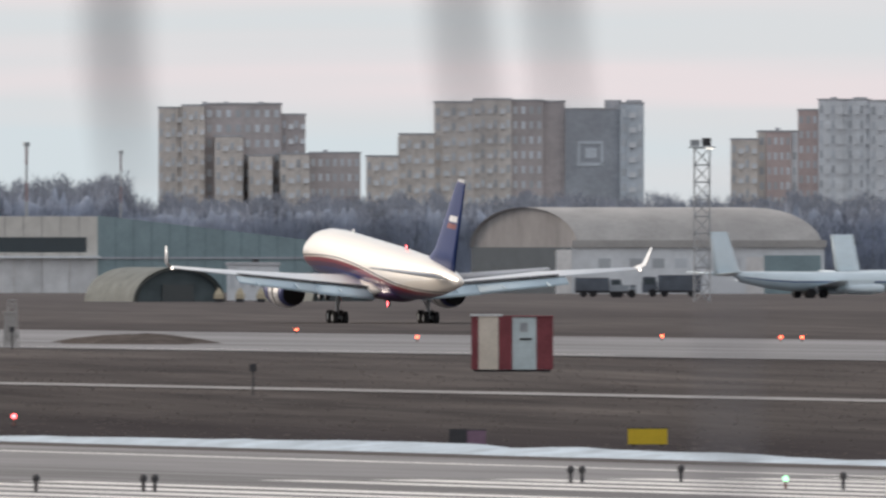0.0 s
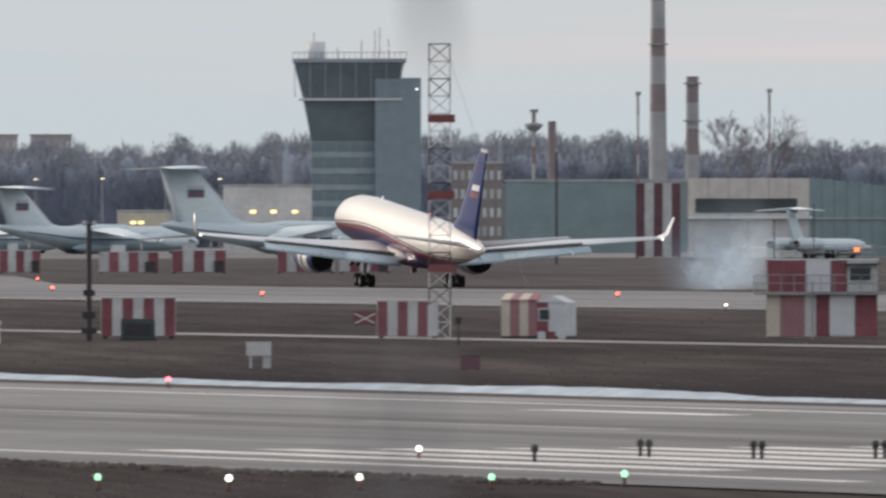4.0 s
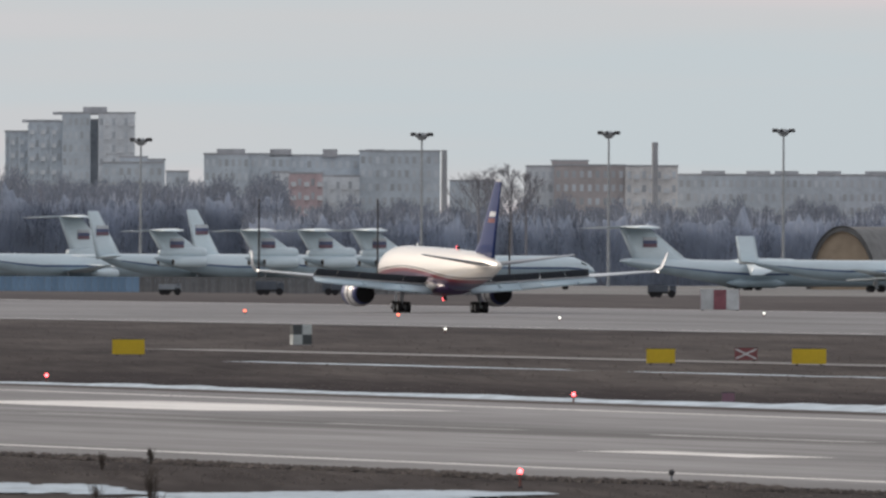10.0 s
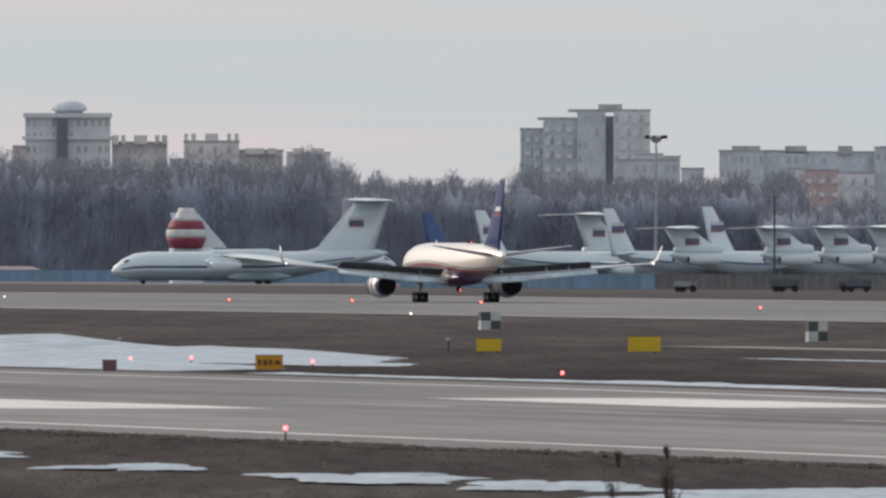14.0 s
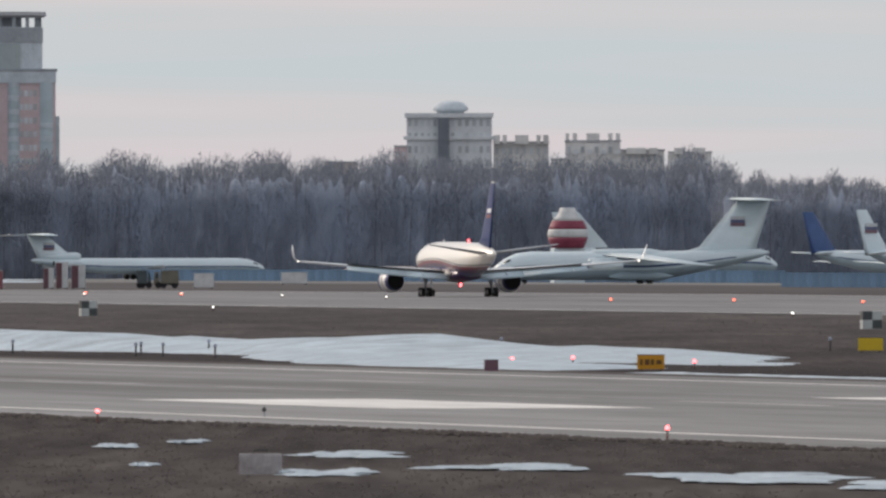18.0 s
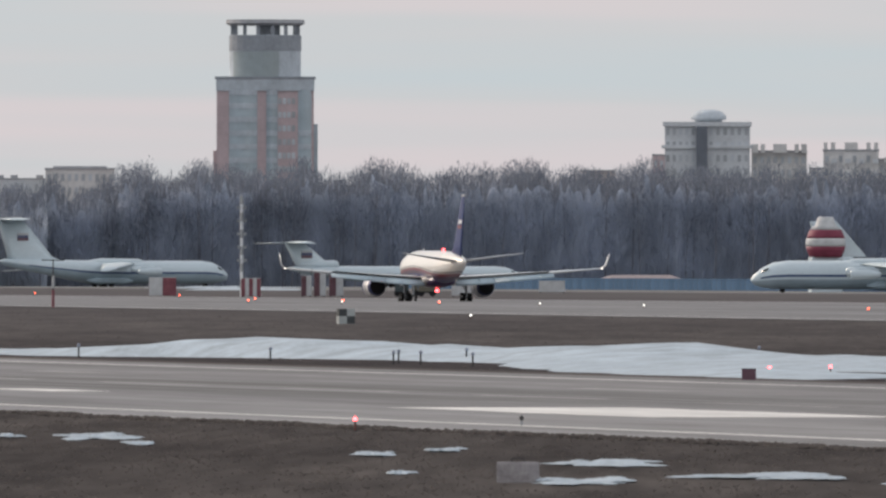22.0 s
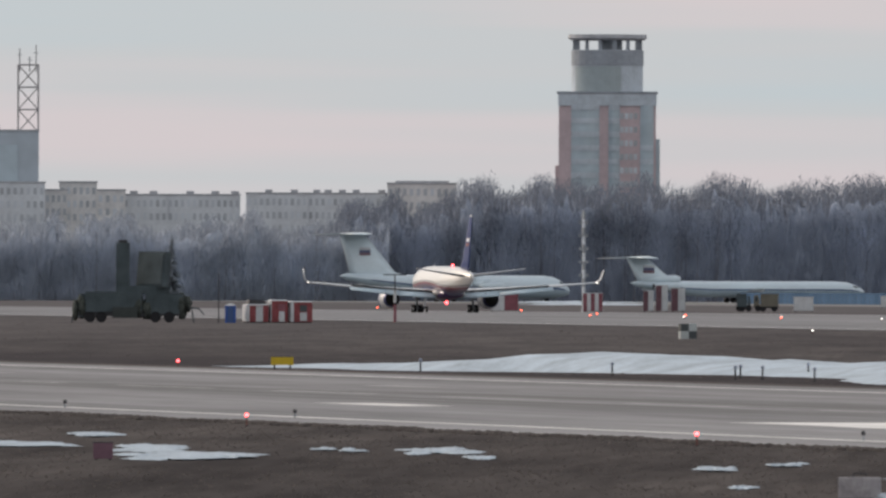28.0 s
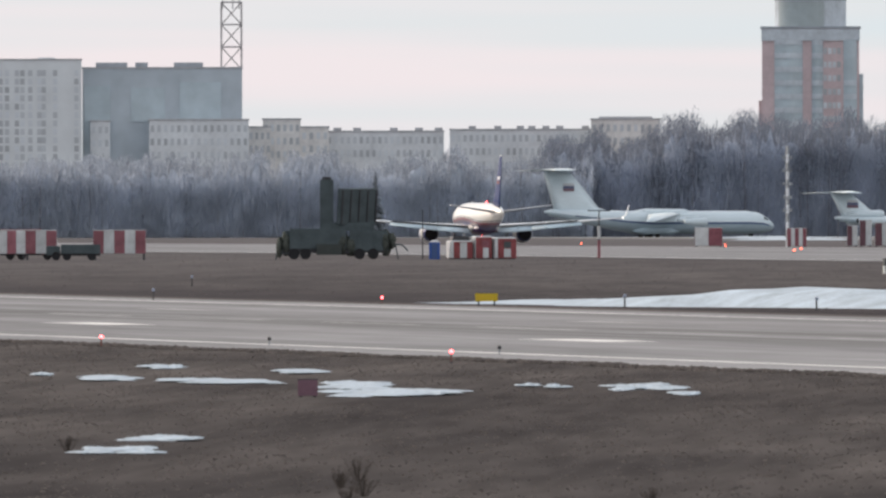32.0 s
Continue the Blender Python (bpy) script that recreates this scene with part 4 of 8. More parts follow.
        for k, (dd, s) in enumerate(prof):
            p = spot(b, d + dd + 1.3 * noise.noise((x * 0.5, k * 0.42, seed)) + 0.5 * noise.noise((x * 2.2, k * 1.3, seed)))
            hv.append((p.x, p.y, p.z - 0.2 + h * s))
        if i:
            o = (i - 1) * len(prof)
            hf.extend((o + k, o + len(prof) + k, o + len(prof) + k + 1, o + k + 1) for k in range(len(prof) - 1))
    ob = thing("woods", Matrix(), label, "woods", kind="stuff")
    for nm, v, f, m in (("trunks", tv, tf, BARK), ("thicket", hv, hf, HAZETHICKET if hazy else THICKET), ("twigs", cv, cf, HAZETWIG if hazy else TWIG), ("young_stems", uv, uf, HAZESTEMS if hazy else STEMS)):
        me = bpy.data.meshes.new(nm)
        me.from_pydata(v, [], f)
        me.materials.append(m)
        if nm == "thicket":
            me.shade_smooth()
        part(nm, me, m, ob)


LW = "dense grey-brown belt of bare winter trees"
woods(8.803, 10.420, 4780, 4890, 1100, 14, 20.5, 1, "haze-pale grey belt of bare trees", True)
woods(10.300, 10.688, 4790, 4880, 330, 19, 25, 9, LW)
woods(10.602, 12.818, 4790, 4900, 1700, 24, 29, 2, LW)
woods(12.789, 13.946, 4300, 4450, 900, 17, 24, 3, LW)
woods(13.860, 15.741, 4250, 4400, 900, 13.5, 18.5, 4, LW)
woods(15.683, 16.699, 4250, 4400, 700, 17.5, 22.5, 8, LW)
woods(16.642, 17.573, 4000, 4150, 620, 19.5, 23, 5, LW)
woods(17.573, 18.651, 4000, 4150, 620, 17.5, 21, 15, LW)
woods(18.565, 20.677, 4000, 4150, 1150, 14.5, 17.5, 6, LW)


def bare_tree(b, d, top, seed, label="tall bare tree with a fine twiggy crown above the wood"):
    """A leafless tree: tapered trunk, limbs that fork twice and a haze of fine twigs."""
    p = spot(b, d)
    rnd = random.Random(seed)
    h = top - p.z
    a = thing("bare_tree", pose(p.x, p.y, p.z), label, "tree", "bare trees")
    part("trunk", tubes(((0, 0, -0.3), (0, 0, h * 0.55), 0.28, 0.2), ((0, 0, h * 0.55), (rnd.uniform(-0.4, 0.4), 0, h * 0.93), 0.2, 0.05)), BARK, a)
    v, f = [], []

    def rod(p0, p1, r0, r1):
        k = len(v)
        for c, r in ((p0, r0), (p1, r1)):
            for q in (0.4, 2.5, 4.6):
                v.append((c.x + r * math.cos(q), c.y + r * math.sin(q), c.z))
        for i in range(3):
            f.append((k + i, k + (i + 1) % 3, k + 3 + (i + 1) % 3, k + 3 + i))

    def grow(base, way, ln, r, level):
        tip = base + way * ln
        rod(base, tip, r, r * 0.6)
        if level == 3:
            return
        for _ in range((6, 5, 4)[level]):
            at = base.lerp(tip, rnd.uniform(0.35, 1.0))
            turn = Vector((rnd.gauss(0, 0.55), rnd.gauss(0, 0.55), rnd.uniform(0.0, 0.5)))
            grow(at, (way + turn).normalized(), ln * rnd.uniform(0.42, 0.62), max(0.02, r * 0.45), level + 1)

    for _ in range(9):
        q = rnd.uniform(0, 6.283)
        z = rnd.uniform(0.42, 0.88) * h
        grow(Vector((0, 0, z)), Vector((0.62 * math.cos(q), 0.62 * math.sin(q), 0.8)).normalized(), (1.05 * h - z) * rnd.uniform(0.4, 0.55), 0.1, 0)
    me = bpy.data.meshes.new("crown")
    me.from_pydata(v, [], f)
    me.materials.append(BARK)
    part("crown", me, None, a, "fine bare twigs")


for i, (b, d, z) in enumerate(((14.442, 4210, 20.81), (14.479, 4215, 22.09), (14.525, 4212, 21.76), (14.562, 4220, 20.42),
                               (17.773, 3970, 23.18), (17.830, 3980, 20.63), (17.885, 3975, 23.80))):
    bare_tree(b, d, z, 40 + i)


def conifer(b, d, h, label="dark narrow spruce at the edge of the wood"):
    p = spot(b, d)
    a = thing("spruce", pose(p.x, p.y, p.z), label, "tree", "spruces")
    part("trunk", tubes(((0, 0, -0.2), (0, 0, h * 0.95), 0.2, 0.03)), BARK, a)
    rnd = random.Random(int(b * 1000))
    v, f = [], []
    for _ in range(520):
        s = rnd.random() ** 0.7
        r = (1 - s) * h * 0.23 * rnd.uniform(0.4, 1.15) + 0.1
        q = rnd.uniform(0, 6.28)
        k = len(v)
        z = h * (0.06 + 0.93 * s)
        v += [(0.15 * math.cos(q + 1.5), 0.15 * math.sin(q + 1.5), z + 0.3), (r * math.cos(q - 0.25), r * math.sin(q - 0.25), z - r * 0.35), (r * math.cos(q + 0.25), r * math.sin(q + 0.25), z - r * 0.3)]
        f.append((k, k + 1, k + 2))
    me = bpy.data.meshes.new("crown")
    me.from_pydata(v, [], f)
    # needle colour paled to stand for distance haze
    me.materials.append(mat("spruce_needles", (0.2, 0.225, 0.25), 0.95, spec=0.05, vary=0.3))
    part("crown", me, None, a)


for b, d, h in ((9.870, 4760, 14), (14.304, 4280, 15), (14.720, 4285, 13), (20.018, 3990, 13), (19.846, 3985, 12)):
    conifer(b, d, h)


# ---- the town behind the field ----
# Beige warmed to cream in the colour for the sun on these blocks.
CREAMPANEL = mat("sun_cream_panel_wall", (0.62, 0.585, 0.55), 0.85, vary=0.14, scale=0.15, fine=1.2)
# Walls, roofs and panes are paled: distance haze put into their colours.
BEIGE = mat("beige_panel_wall", (0.69, 0.685, 0.68), 0.85, vary=0.14, scale=0.15, fine=1.2)
BROWN = mat("brown_brick_wall", (0.45, 0.415, 0.415), 0.9, vary=0.15, scale=0.15, fine=1.5)
REDBRICK = mat("red_panel_wall", (0.48, 0.395, 0.385), 0.85, vary=0.12, scale=0.15, fine=1.5)
SLATE = mat("dark_slate_wall", (0.34, 0.37, 0.41), 0.8, vary=0.14, scale=0.15, fine=1.2)
PALE = mat("pale_grey_wall", (0.66, 0.69, 0.72), 0.85, vary=0.1, scale=0.15, fine=1.2)
COOL = mat("cool_grey_wall", (0.53, 0.585, 0.635), 0.8, vary=0.12, scale=0.15, fine=1.2)
ROSE = mat("rose_clad_wall", (0.575, 0.465, 0.48), 0.7, vary=0.1, scale=0.15, fine=1.2)
TEAL = mat("blue_grey_glazing", (0.45, 0.535, 0.585), 0.25, spec=0.5, vary=0.12, scale=0.2)
WINDOW = mat("window_glass", (0.5, 0.535, 0.57), 0.3, spec=0.5, vary=0.1, each=0.25)
ROOFING = mat("haze_pale_roof", (0.42, 0.43, 0.455), 0.9, vary=0.15)
PANE = {}


def pane_mesh(w, h):
    key = (round(w, 2), round(h, 2))
    if key not in PANE:
        PANE[key] = mesh_of(boxes((-w / 2, w / 2, -0.06, 0.08, 0, h)), "window", WINDOW)
    return PANE[key]


def house(d, blocks, label, name="apartment_building", floor=2.9, z_low=9.0, bay=3.4, category="building", group="town"):
    """Blocks of (bearing, bearing, top, set back, wall, window bays or 0, balconies) that make up one building."""
    lo, hi = min(r[0] for r in blocks), max(r[1] for r in blocks)
    mid = (lo + hi) / 2
    a = thing(name, put(mid, d), label, category, group)
    base = a.matrix_basis.translation.z
    for b0, b1, top, back, wall, wins, balc in blocks:
        x0, x1 = radians(b0 - mid) * d, radians(b1 - mid) * d
        t = top - base
        part("wall", boxes((x0, x1, back, back + 14, -1, t)), wall, a)
        part("parapet", boxes((x0 - 0.15, x1 + 0.15, back - 0.15, back + 14.15, t, t + 0.35)), ROOFING, a)
        if wins:
            w = (x1 - x0) / wins
            me = pane_mesh(min(1.7, w * 0.5), 1.45)
            z = t - 2.5
            while z > z_low:
                for i in range(wins):
                    if balc and i % 2 == balc % 2:
                        continue
                    part("window", me, None, a, at=pose(x0 + (i + 0.5) * w, back, z))
                z -= floor
        if balc:
            w = (x1 - x0) / wins
            for i in range(wins):
                if i % 2 == balc % 2:
                    z = t - 2.7
                    part("pier", boxes((x0 + i * w - 0.22, x0 + i * w + 0.22, back - 0.55, back, z_low - 2, t - 0.4)), wall, a)
                    me = mesh_of(boxes((-w * 0.47, w * 0.47, -0.45, 0, 0, 1.0)), "balcony", PALE)
                    while z > z_low:
                        part("balcony", me, None, a, at=pose(x0 + (i + 0.5) * w, back, z))
                        z -= floor
    return a


def roof_box(a, b0, b1, d, z0, z1, back=3, wall=None, name="roof_house"):
    m = a.matrix_basis
    mid = -math.degrees(m.to_euler().z)
    x0, x1 = radians(b0 - mid) * d, radians(b1 - mid) * d
    base = m.translation.z
    part(name, boxes((x0, x1, back, back + 5, z0 - base, z1 - base)), wall or ROOFING, a)


A = 4400
h1 = house(A, [(18.729, 18.789, 32.04, 2, CREAMPANEL, 4, 1), (18.789, 18.846, 32.48, 0, CREAMPANEL, 4, 1), (18.846, 19.041, 32.81, 3, BROWN, 8, 0), (19.041, 19.102, 30.72, 4, BROWN, 4, 1),
               (18.872, 18.943, 26.43, -6, CREAMPANEL, 4, 1), (18.958, 19.018, 22.69, -8, CREAMPANEL, 4, 1), (19.037, 19.112, 23.02, -7, CREAMPANEL, 4, 1), (19.112, 19.241, 23.24, -4, BROWN, 7, 0)],
           "stepped beige and brown apartment building above the trees")
for x0, x1, y in ((18.840, 18.852, 180), (18.895, 18.906, 179), (18.984, 18.995, 181)):
    roof_box(h1, x0, x1, A, 32.59, 33.36)
roof_box(h1, 19.147, 19.158, A, 23.24, 24.01)
h2 = house(A, [(19.256, 19.339, 22.58, -5, CREAMPANEL, 5, 1), (19.339, 19.428, 26.87, -3, CREAMPANEL, 5, 2), (19.428, 19.528, 33.14, 0, CREAMPANEL, 5, 1), (19.528, 19.624, 33.69, 1, CREAMPANEL, 6, 2),
               (19.624, 19.705, 33.47, 2, BROWN, 4, 0), (19.705, 19.760, 33.25, 3, BROWN, 0, 0), (19.760, 19.900, 31.82, 2, SLATE, 0, 0), (19.900, 19.960, 32.92, 1, COOL, 3, 1)],
           "wide stepped apartment building in beige, brown and slate")
for x0, x1 in ((19.525, 19.536), (19.614, 19.625), (19.860, 19.903), (19.915, 19.955)):
    roof_box(h2, x0, x1, A, 31.71, 33.69)
m2 = -math.degrees(h2.matrix_basis.to_euler().z)
zf = h2.matrix_basis.translation.z
for q0, q1, y0, y1 in((19.789, 19.860, 20.82, 21.48), (19.791, 19.857, 25.11, 25.66), (19.791, 19.799, 21.04, 25.44), (19.850, 19.857, 21.04, 25.44), (19.811, 19.840, 22.36, 24.34)):
    part("wall_motif", boxes((radians(q0 - m2) * A, radians(q1 - m2) * A, 1.85, 2.05, y0 - zf, y1 - zf)), COOL, h2, "pale square pattern")
h3 = house(A, [(20.180, 20.247, 25.88, -2, CREAMPANEL, 4, 1), (20.247, 20.270, 27.42, 0, CREAMPANEL, 1, 0), (20.270, 20.333, 27.42, -1, REDBRICK, 4, 0), (20.333, 20.350, 27.42, 0, PALE, 1, 0),
               (20.350, 20.402, 31.60, 0, REDBRICK, 3, 0), (20.402, 20.462, 33.58, -1, PALE, 4, 1), (20.462, 20.533, 33.58, 1, PALE, 5, 2), (20.533, 20.619, 33.36, 0, PALE, 5, 1)],
           "pale apartment building with red panels")
for x0, x1, y in ((20.433, 20.450, 0), (20.293, 20.304, 0), (20.490, 20.526, 0)):
    roof_box(h3, x0, x1, A, 27.31, 34.24 if y == 0 and x0 != 20.293 else 28.30)

C = 4800
c1 = house(C, [(13.745, 13.860, 25.08, 2, COOL, 7, 0), (13.860, 13.966, 25.08, 3, COOL, 6, 0), (13.917, 13.963, 21.24, -6, PALE, 3, 1), (13.963, 14.046, 21.00, -6, ROSE, 5, 2), (13.963, 14.139, 24.84, 4, COOL, 9, 0),
               (14.046, 14.139, 20.40, -6, PALE, 6, 1), (14.139, 14.343, 25.80, 1, COOL, 11, 0)], "long grey apartment blocks behind the bare trees")
for x0, x1, y in ((13.777, 13.849, 235), (13.912, 13.966, 235), (14.046, 14.083, 241), (14.154, 14.204, 233)):
    roof_box(c1, x0, x1, C, 24.60, 26.28)
house(C, [(13.488, 13.642, 23.16, 0, COOL, 8, 0), (13.531, 13.602, 24.36, 3, COOL, 4, 0)], "grey apartment block behind the trees")
house(C, [(14.368, 14.490, 19.56, 4, COOL, 6, 0), (14.562, 14.633, 22.68, 2, PALE, 4, 0), (14.633, 14.813, 22.92, 0, BROWN, 9, 0), (14.626, 14.719, 23.88, 4, BROWN, 0, 0), (14.813, 14.946, 22.80, -1, BEIGE, 7, 1)],
      "brown and beige apartment block behind the trees")
c3 = house(C + 20, [(14.946, 15.739, 21.06, 2, COOL, 44, 0)], "very long pale-grey panel apartment block in the distance")
for x0 in (15.006, 15.120, 15.192, 15.300, 15.421, 15.522, 15.607, 15.679):
    roof_box(c3, x0, x0 + 0.06, C + 20, 20.82, 22.03)
house(C, [(15.490, 15.615, 17.88, -4, ROSE, 7, 0)], "low reddish apartment block")
house(C, [(15.870, 15.970, 21.21, 0, BROWN, 6, 0), (16.003, 16.107, 21.21, 1, BROWN, 6, 0)], "low brown apartment block beyond the wood")
D4 = 4900
d1 = house(D4, [(13.241, 13.301, 30.17, 2, COOL, 5, 1), (13.301, 13.385, 32.38, 1, COOL, 6, 2), (13.385, 13.457, 34.22, 0, COOL, 5, 0), (13.457, 13.477, 32.75, 2, SLATE, 0, 0), (13.477, 13.570, 34.22, -1, PALE, 6, 1)],
           "tall stepped grey tower block behind the trees")
roof_box(d1, 13.438, 13.499, D4, 33.97, 35.69)
roof_box(d1, 13.362, 13.441, D4, 33.97, 34.58)
roof_box(d1, 13.284, 13.380, D4, 32.26, 32.87)
house(D4, [(13.573, 13.646, 24.17, 0, COOL, 4, 0), (13.649, 13.706, 21.60, 0, COOL, 3, 0)], "small grey block beside the tower block")


def crown(a, d, spans, z0, z1):
    for b0, b1 in spans:
        roof_box(a, b0, b1, d, z0, z1, 0, BEIGE, "roof_turret")


E4 = 4930
e1 = house(E4, [(11.955, 11.986, 26.44, -1, ROSE, 2, 0), (11.986, 12.066, 33.46, 0, PALE, 5, 0), (12.094, 12.202, 33.46, 0, PALE, 6, 0)], "pale cornice-topped tower with a dome")
roof_box(e1, 11.981, 12.206, E4, 32.85, 33.83, -0.8, PALE, "cornice")
roof_box(e1, 11.978, 12.210, E4, 28.04, 28.78, -0.6, PALE, "cornice")
roof_box(e1, 12.066, 12.094, E4, 17.69, 32.85, -1.6, mat("dark_bay_glazing", (0.17, 0.19, 0.225), 0.5, vary=0.1), "dark_bay")
zd = e1.matrix_basis.translation.z
part("dome", loft([[(r * math.cos(q), 6 + r * math.sin(q), z) for q in (2 * math.pi * k / 20 for k in range(20))] for r, z in
                   ((3.0, 33.71 - zd), (3.0, 34.20 - zd), (3.9, 34.45 - zd), (3.8, 35.19 - zd), (2.9, 36.05 - zd), (1.4, 36.54 - zd))]), COOL, e1, "grey domed roof", smooth=True,
     at=pose(radians(12.097 + math.degrees(e1.matrix_basis.to_euler().z)) * E4, 0, 0))
e2 = house(E4, [(12.206, 12.346, 27.30, 2, BEIGE, 8, 0)], "beige apartment block with small roof turrets")
crown(e2, E4, ((12.206, 12.223), (12.229, 12.240), (12.261, 12.295), (12.315, 12.326), (12.332, 12.346)), 27.05, 29.02)
e3 = house(E4, [(12.388, 12.528, 27.55, 0, BEIGE, 8, 1), (12.528, 12.639, 25.57, 2, BEIGE, 7, 0), (12.650, 12.759, 25.08, 1, BEIGE, 7, 2), (12.352, 12.392, 23.60, -1, BEIGE, 2, 0)], "beige apartment blocks with small roof turrets")
crown(e3, E4, ((12.389, 12.398), (12.407, 12.418), (12.442, 12.475), (12.497, 12.508), (12.516, 12.527)), 27.30, 29.39)
crown(e3, E4, ((12.543, 12.593), (12.600, 12.622), (12.664, 12.693), (12.715, 12.743)), 24.83, 26.19)
house(E4, [(11.776, 11.861, 22.99, 0, BROWN, 0, 0)], "dark brown flat-roofed block among the treetops", z_low=12)


def landmark_tower():
    """Tall banded tower: a stepped shaft with rounded bays, a drum above and a flat brimmed roof on columns."""
    d = 4900
    a = thing("office_tower", put(10.973, d), "tall rose and grey tower with rounded top and brimmed roof", "tower", "town")
    base = a.matrix_basis.translation.z
    s = d / 40000.0
    X = lambda x: (x - 638) * s
    zz = lambda z: z - base
    zs = zz(42.86)
    part("shaft", boxes((X(552), X(724), 0, 18, -1, zs)), ROSE, a)
    part("left_step", boxes((X(546), X(560), 2, 16, -1, zz(27.30))), ROSE, a)
    part("right_step", boxes((X(718), X(731), 1, 16, -1, zz(33.06))), TEAL, a)
    part("shoulder", boxes((X(549), X(727), -0.4, 18.4, zs, zs + 0.5)), SLATE, a)
    part("shoulder_band", boxes((X(551), X(725), -0.35, 0, zs - 2.6, zs - 0.1)), COOL, a)
    for x0, x1, out in ((574, 624, 1.8), (640, 660, 0.9), (696, 720, 0.7)):
        n = 8
        rows = [[(X(x0) + (X(x1) - X(x0)) * k / n, -out * math.sin(math.pi * k / n) - 0.05, z) for k in range(n + 1)] for z in (5, zs - 2.4)]
        part("glazed_bay", loft(rows, closed=False, caps=False), TEAL, a, "blue-grey glazed bay", smooth=True)
        z = 12.0
        while z < zs - 3:
            rows = [[(X(x0) + (X(x1) - X(x0)) * k / n, -(out + 0.12) * math.sin(math.pi * k / n) - 0.12, z + e) for k in range(n + 1)] for e in (0, 1.15)]
            if x0 != 696 or z < zs - 10:
                part("floor_band", loft(rows, closed=False, caps=False), COOL, a, "pale spandrel band")
            z += 2.95
    me = pane_mesh(0.75, 1.3)
    z = 10.0
    while z < zs - 4:
        for x in (664, 672, 680, 688):
            part("window", me, None, a, at=pose(X(x), 0, z))
        z += 2.95
    cx, r0 = X(638), 63 * s
    ring = lambda r, z, k=28: [(cx + r * math.cos(2 * math.pi * i / k), 8 + r * math.sin(2 * math.pi * i / k), z) for i in range(k)]
    zd = zz(52.41)
    part("drum", loft([ring(r0, zs), ring(r0, zd)]), COOL, a, "grey round drum", smooth=False)
    part("drum_band", loft([ring(r0 + 0.12, zd - 3.4), ring(r0 + 0.12, zd - 0.1)]), SLATE, a)
    part("drum_window", loft([[(cx + (r0 + 0.15) * math.sin(q), 8 - (r0 + 0.15) * math.cos(q), z) for q in [(-62 + 6 * k) * math.pi / 180 for k in range(15)]] for z in (zs + 0.3, zd - 3.6)], closed=False, caps=False), mat("silver_glazing", (0.36, 0.42, 0.44), 0.3, spec=0.5, vary=0.06), a, "silver curved glazing")
    zt = zz(54.49)
    for k in range(14):
        q = 2 * math.pi * k / 14
        x, y = cx + (r0 - 0.6) * math.cos(q), 8 + (r0 - 0.6) * math.sin(q)
        part("column", boxes((x - 0.4, x + 0.4, y - 0.4, y + 0.4, zd, zt)), SLATE, a)
    part("lift_core", boxes((X(624), X(664), 4, 12, zd, zt)), SLATE, a)
    part("roof_brim", loft([ring(r0 + 0.2, zt), ring(r0 + 0.9, zt + 0.5), ring(69 * s, zt + 1.0), ring(69 * s, zt + 1.25)]), ROOFING, a, "flat dark brimmed roof")


landmark_tower()
F4 = 4930
f1 = house(F4, [(8.832, 9.125, 36.44, 0, mat("white_render_wall", (0.66, 0.695, 0.72), 0.85, vary=0.08, scale=0.15), 0, 0)], "white modern slab block with a grid of windows")
mf = -math.degrees(f1.matrix_basis.to_euler().z)
zf = f1.matrix_basis.translation.z
me = pane_mesh(0.95, 1.3)
for r in range(13):
    for c, x in enumerate((8.920, 8.936, 8.961, 8.975, 8.995, 9.018, 9.029, 9.058, 9.112)):
        part("window", me, None, f1, at=pose(radians(x - mf) * F4, 0, 32.99 - zf - 1.83 * r))
roof_box(f1, 9.015, 9.058, F4, 36.44, 37.06, 3, PALE)
f2 = house(F4 + 8, [(9.127, 9.532, 34.64, 0, mat("blue_grey_slab_wall", (0.44, 0.5, 0.55), 0.8, vary=0.12, scale=0.15), 0, 0), (9.147, 9.197, 23.03, -2, PALE, 3, 0), (9.296, 9.548, 23.28, -6, PALE, 15, 0)], "blue-grey slab block with a lattice mast on its roof", z_low=17)
for x0, x1 in ((9.161, 9.241), (9.261, 9.293), (9.359, 9.433)):
    roof_box(f2, x0, x1, F4 + 8, 34.51, 35.99, 3, SLATE)
for k, (x0, x1, y0, y1) in enumerate(((9.132, 9.198, 13.77, 30.81), (9.250, 9.336, 23.03, 30.44), (9.373, 9.479, 23.40, 31.67))):
    roof_box(f2, x0, x1, F4 + 8, y0, y1, -0.15, TEAL, "glazed_field")


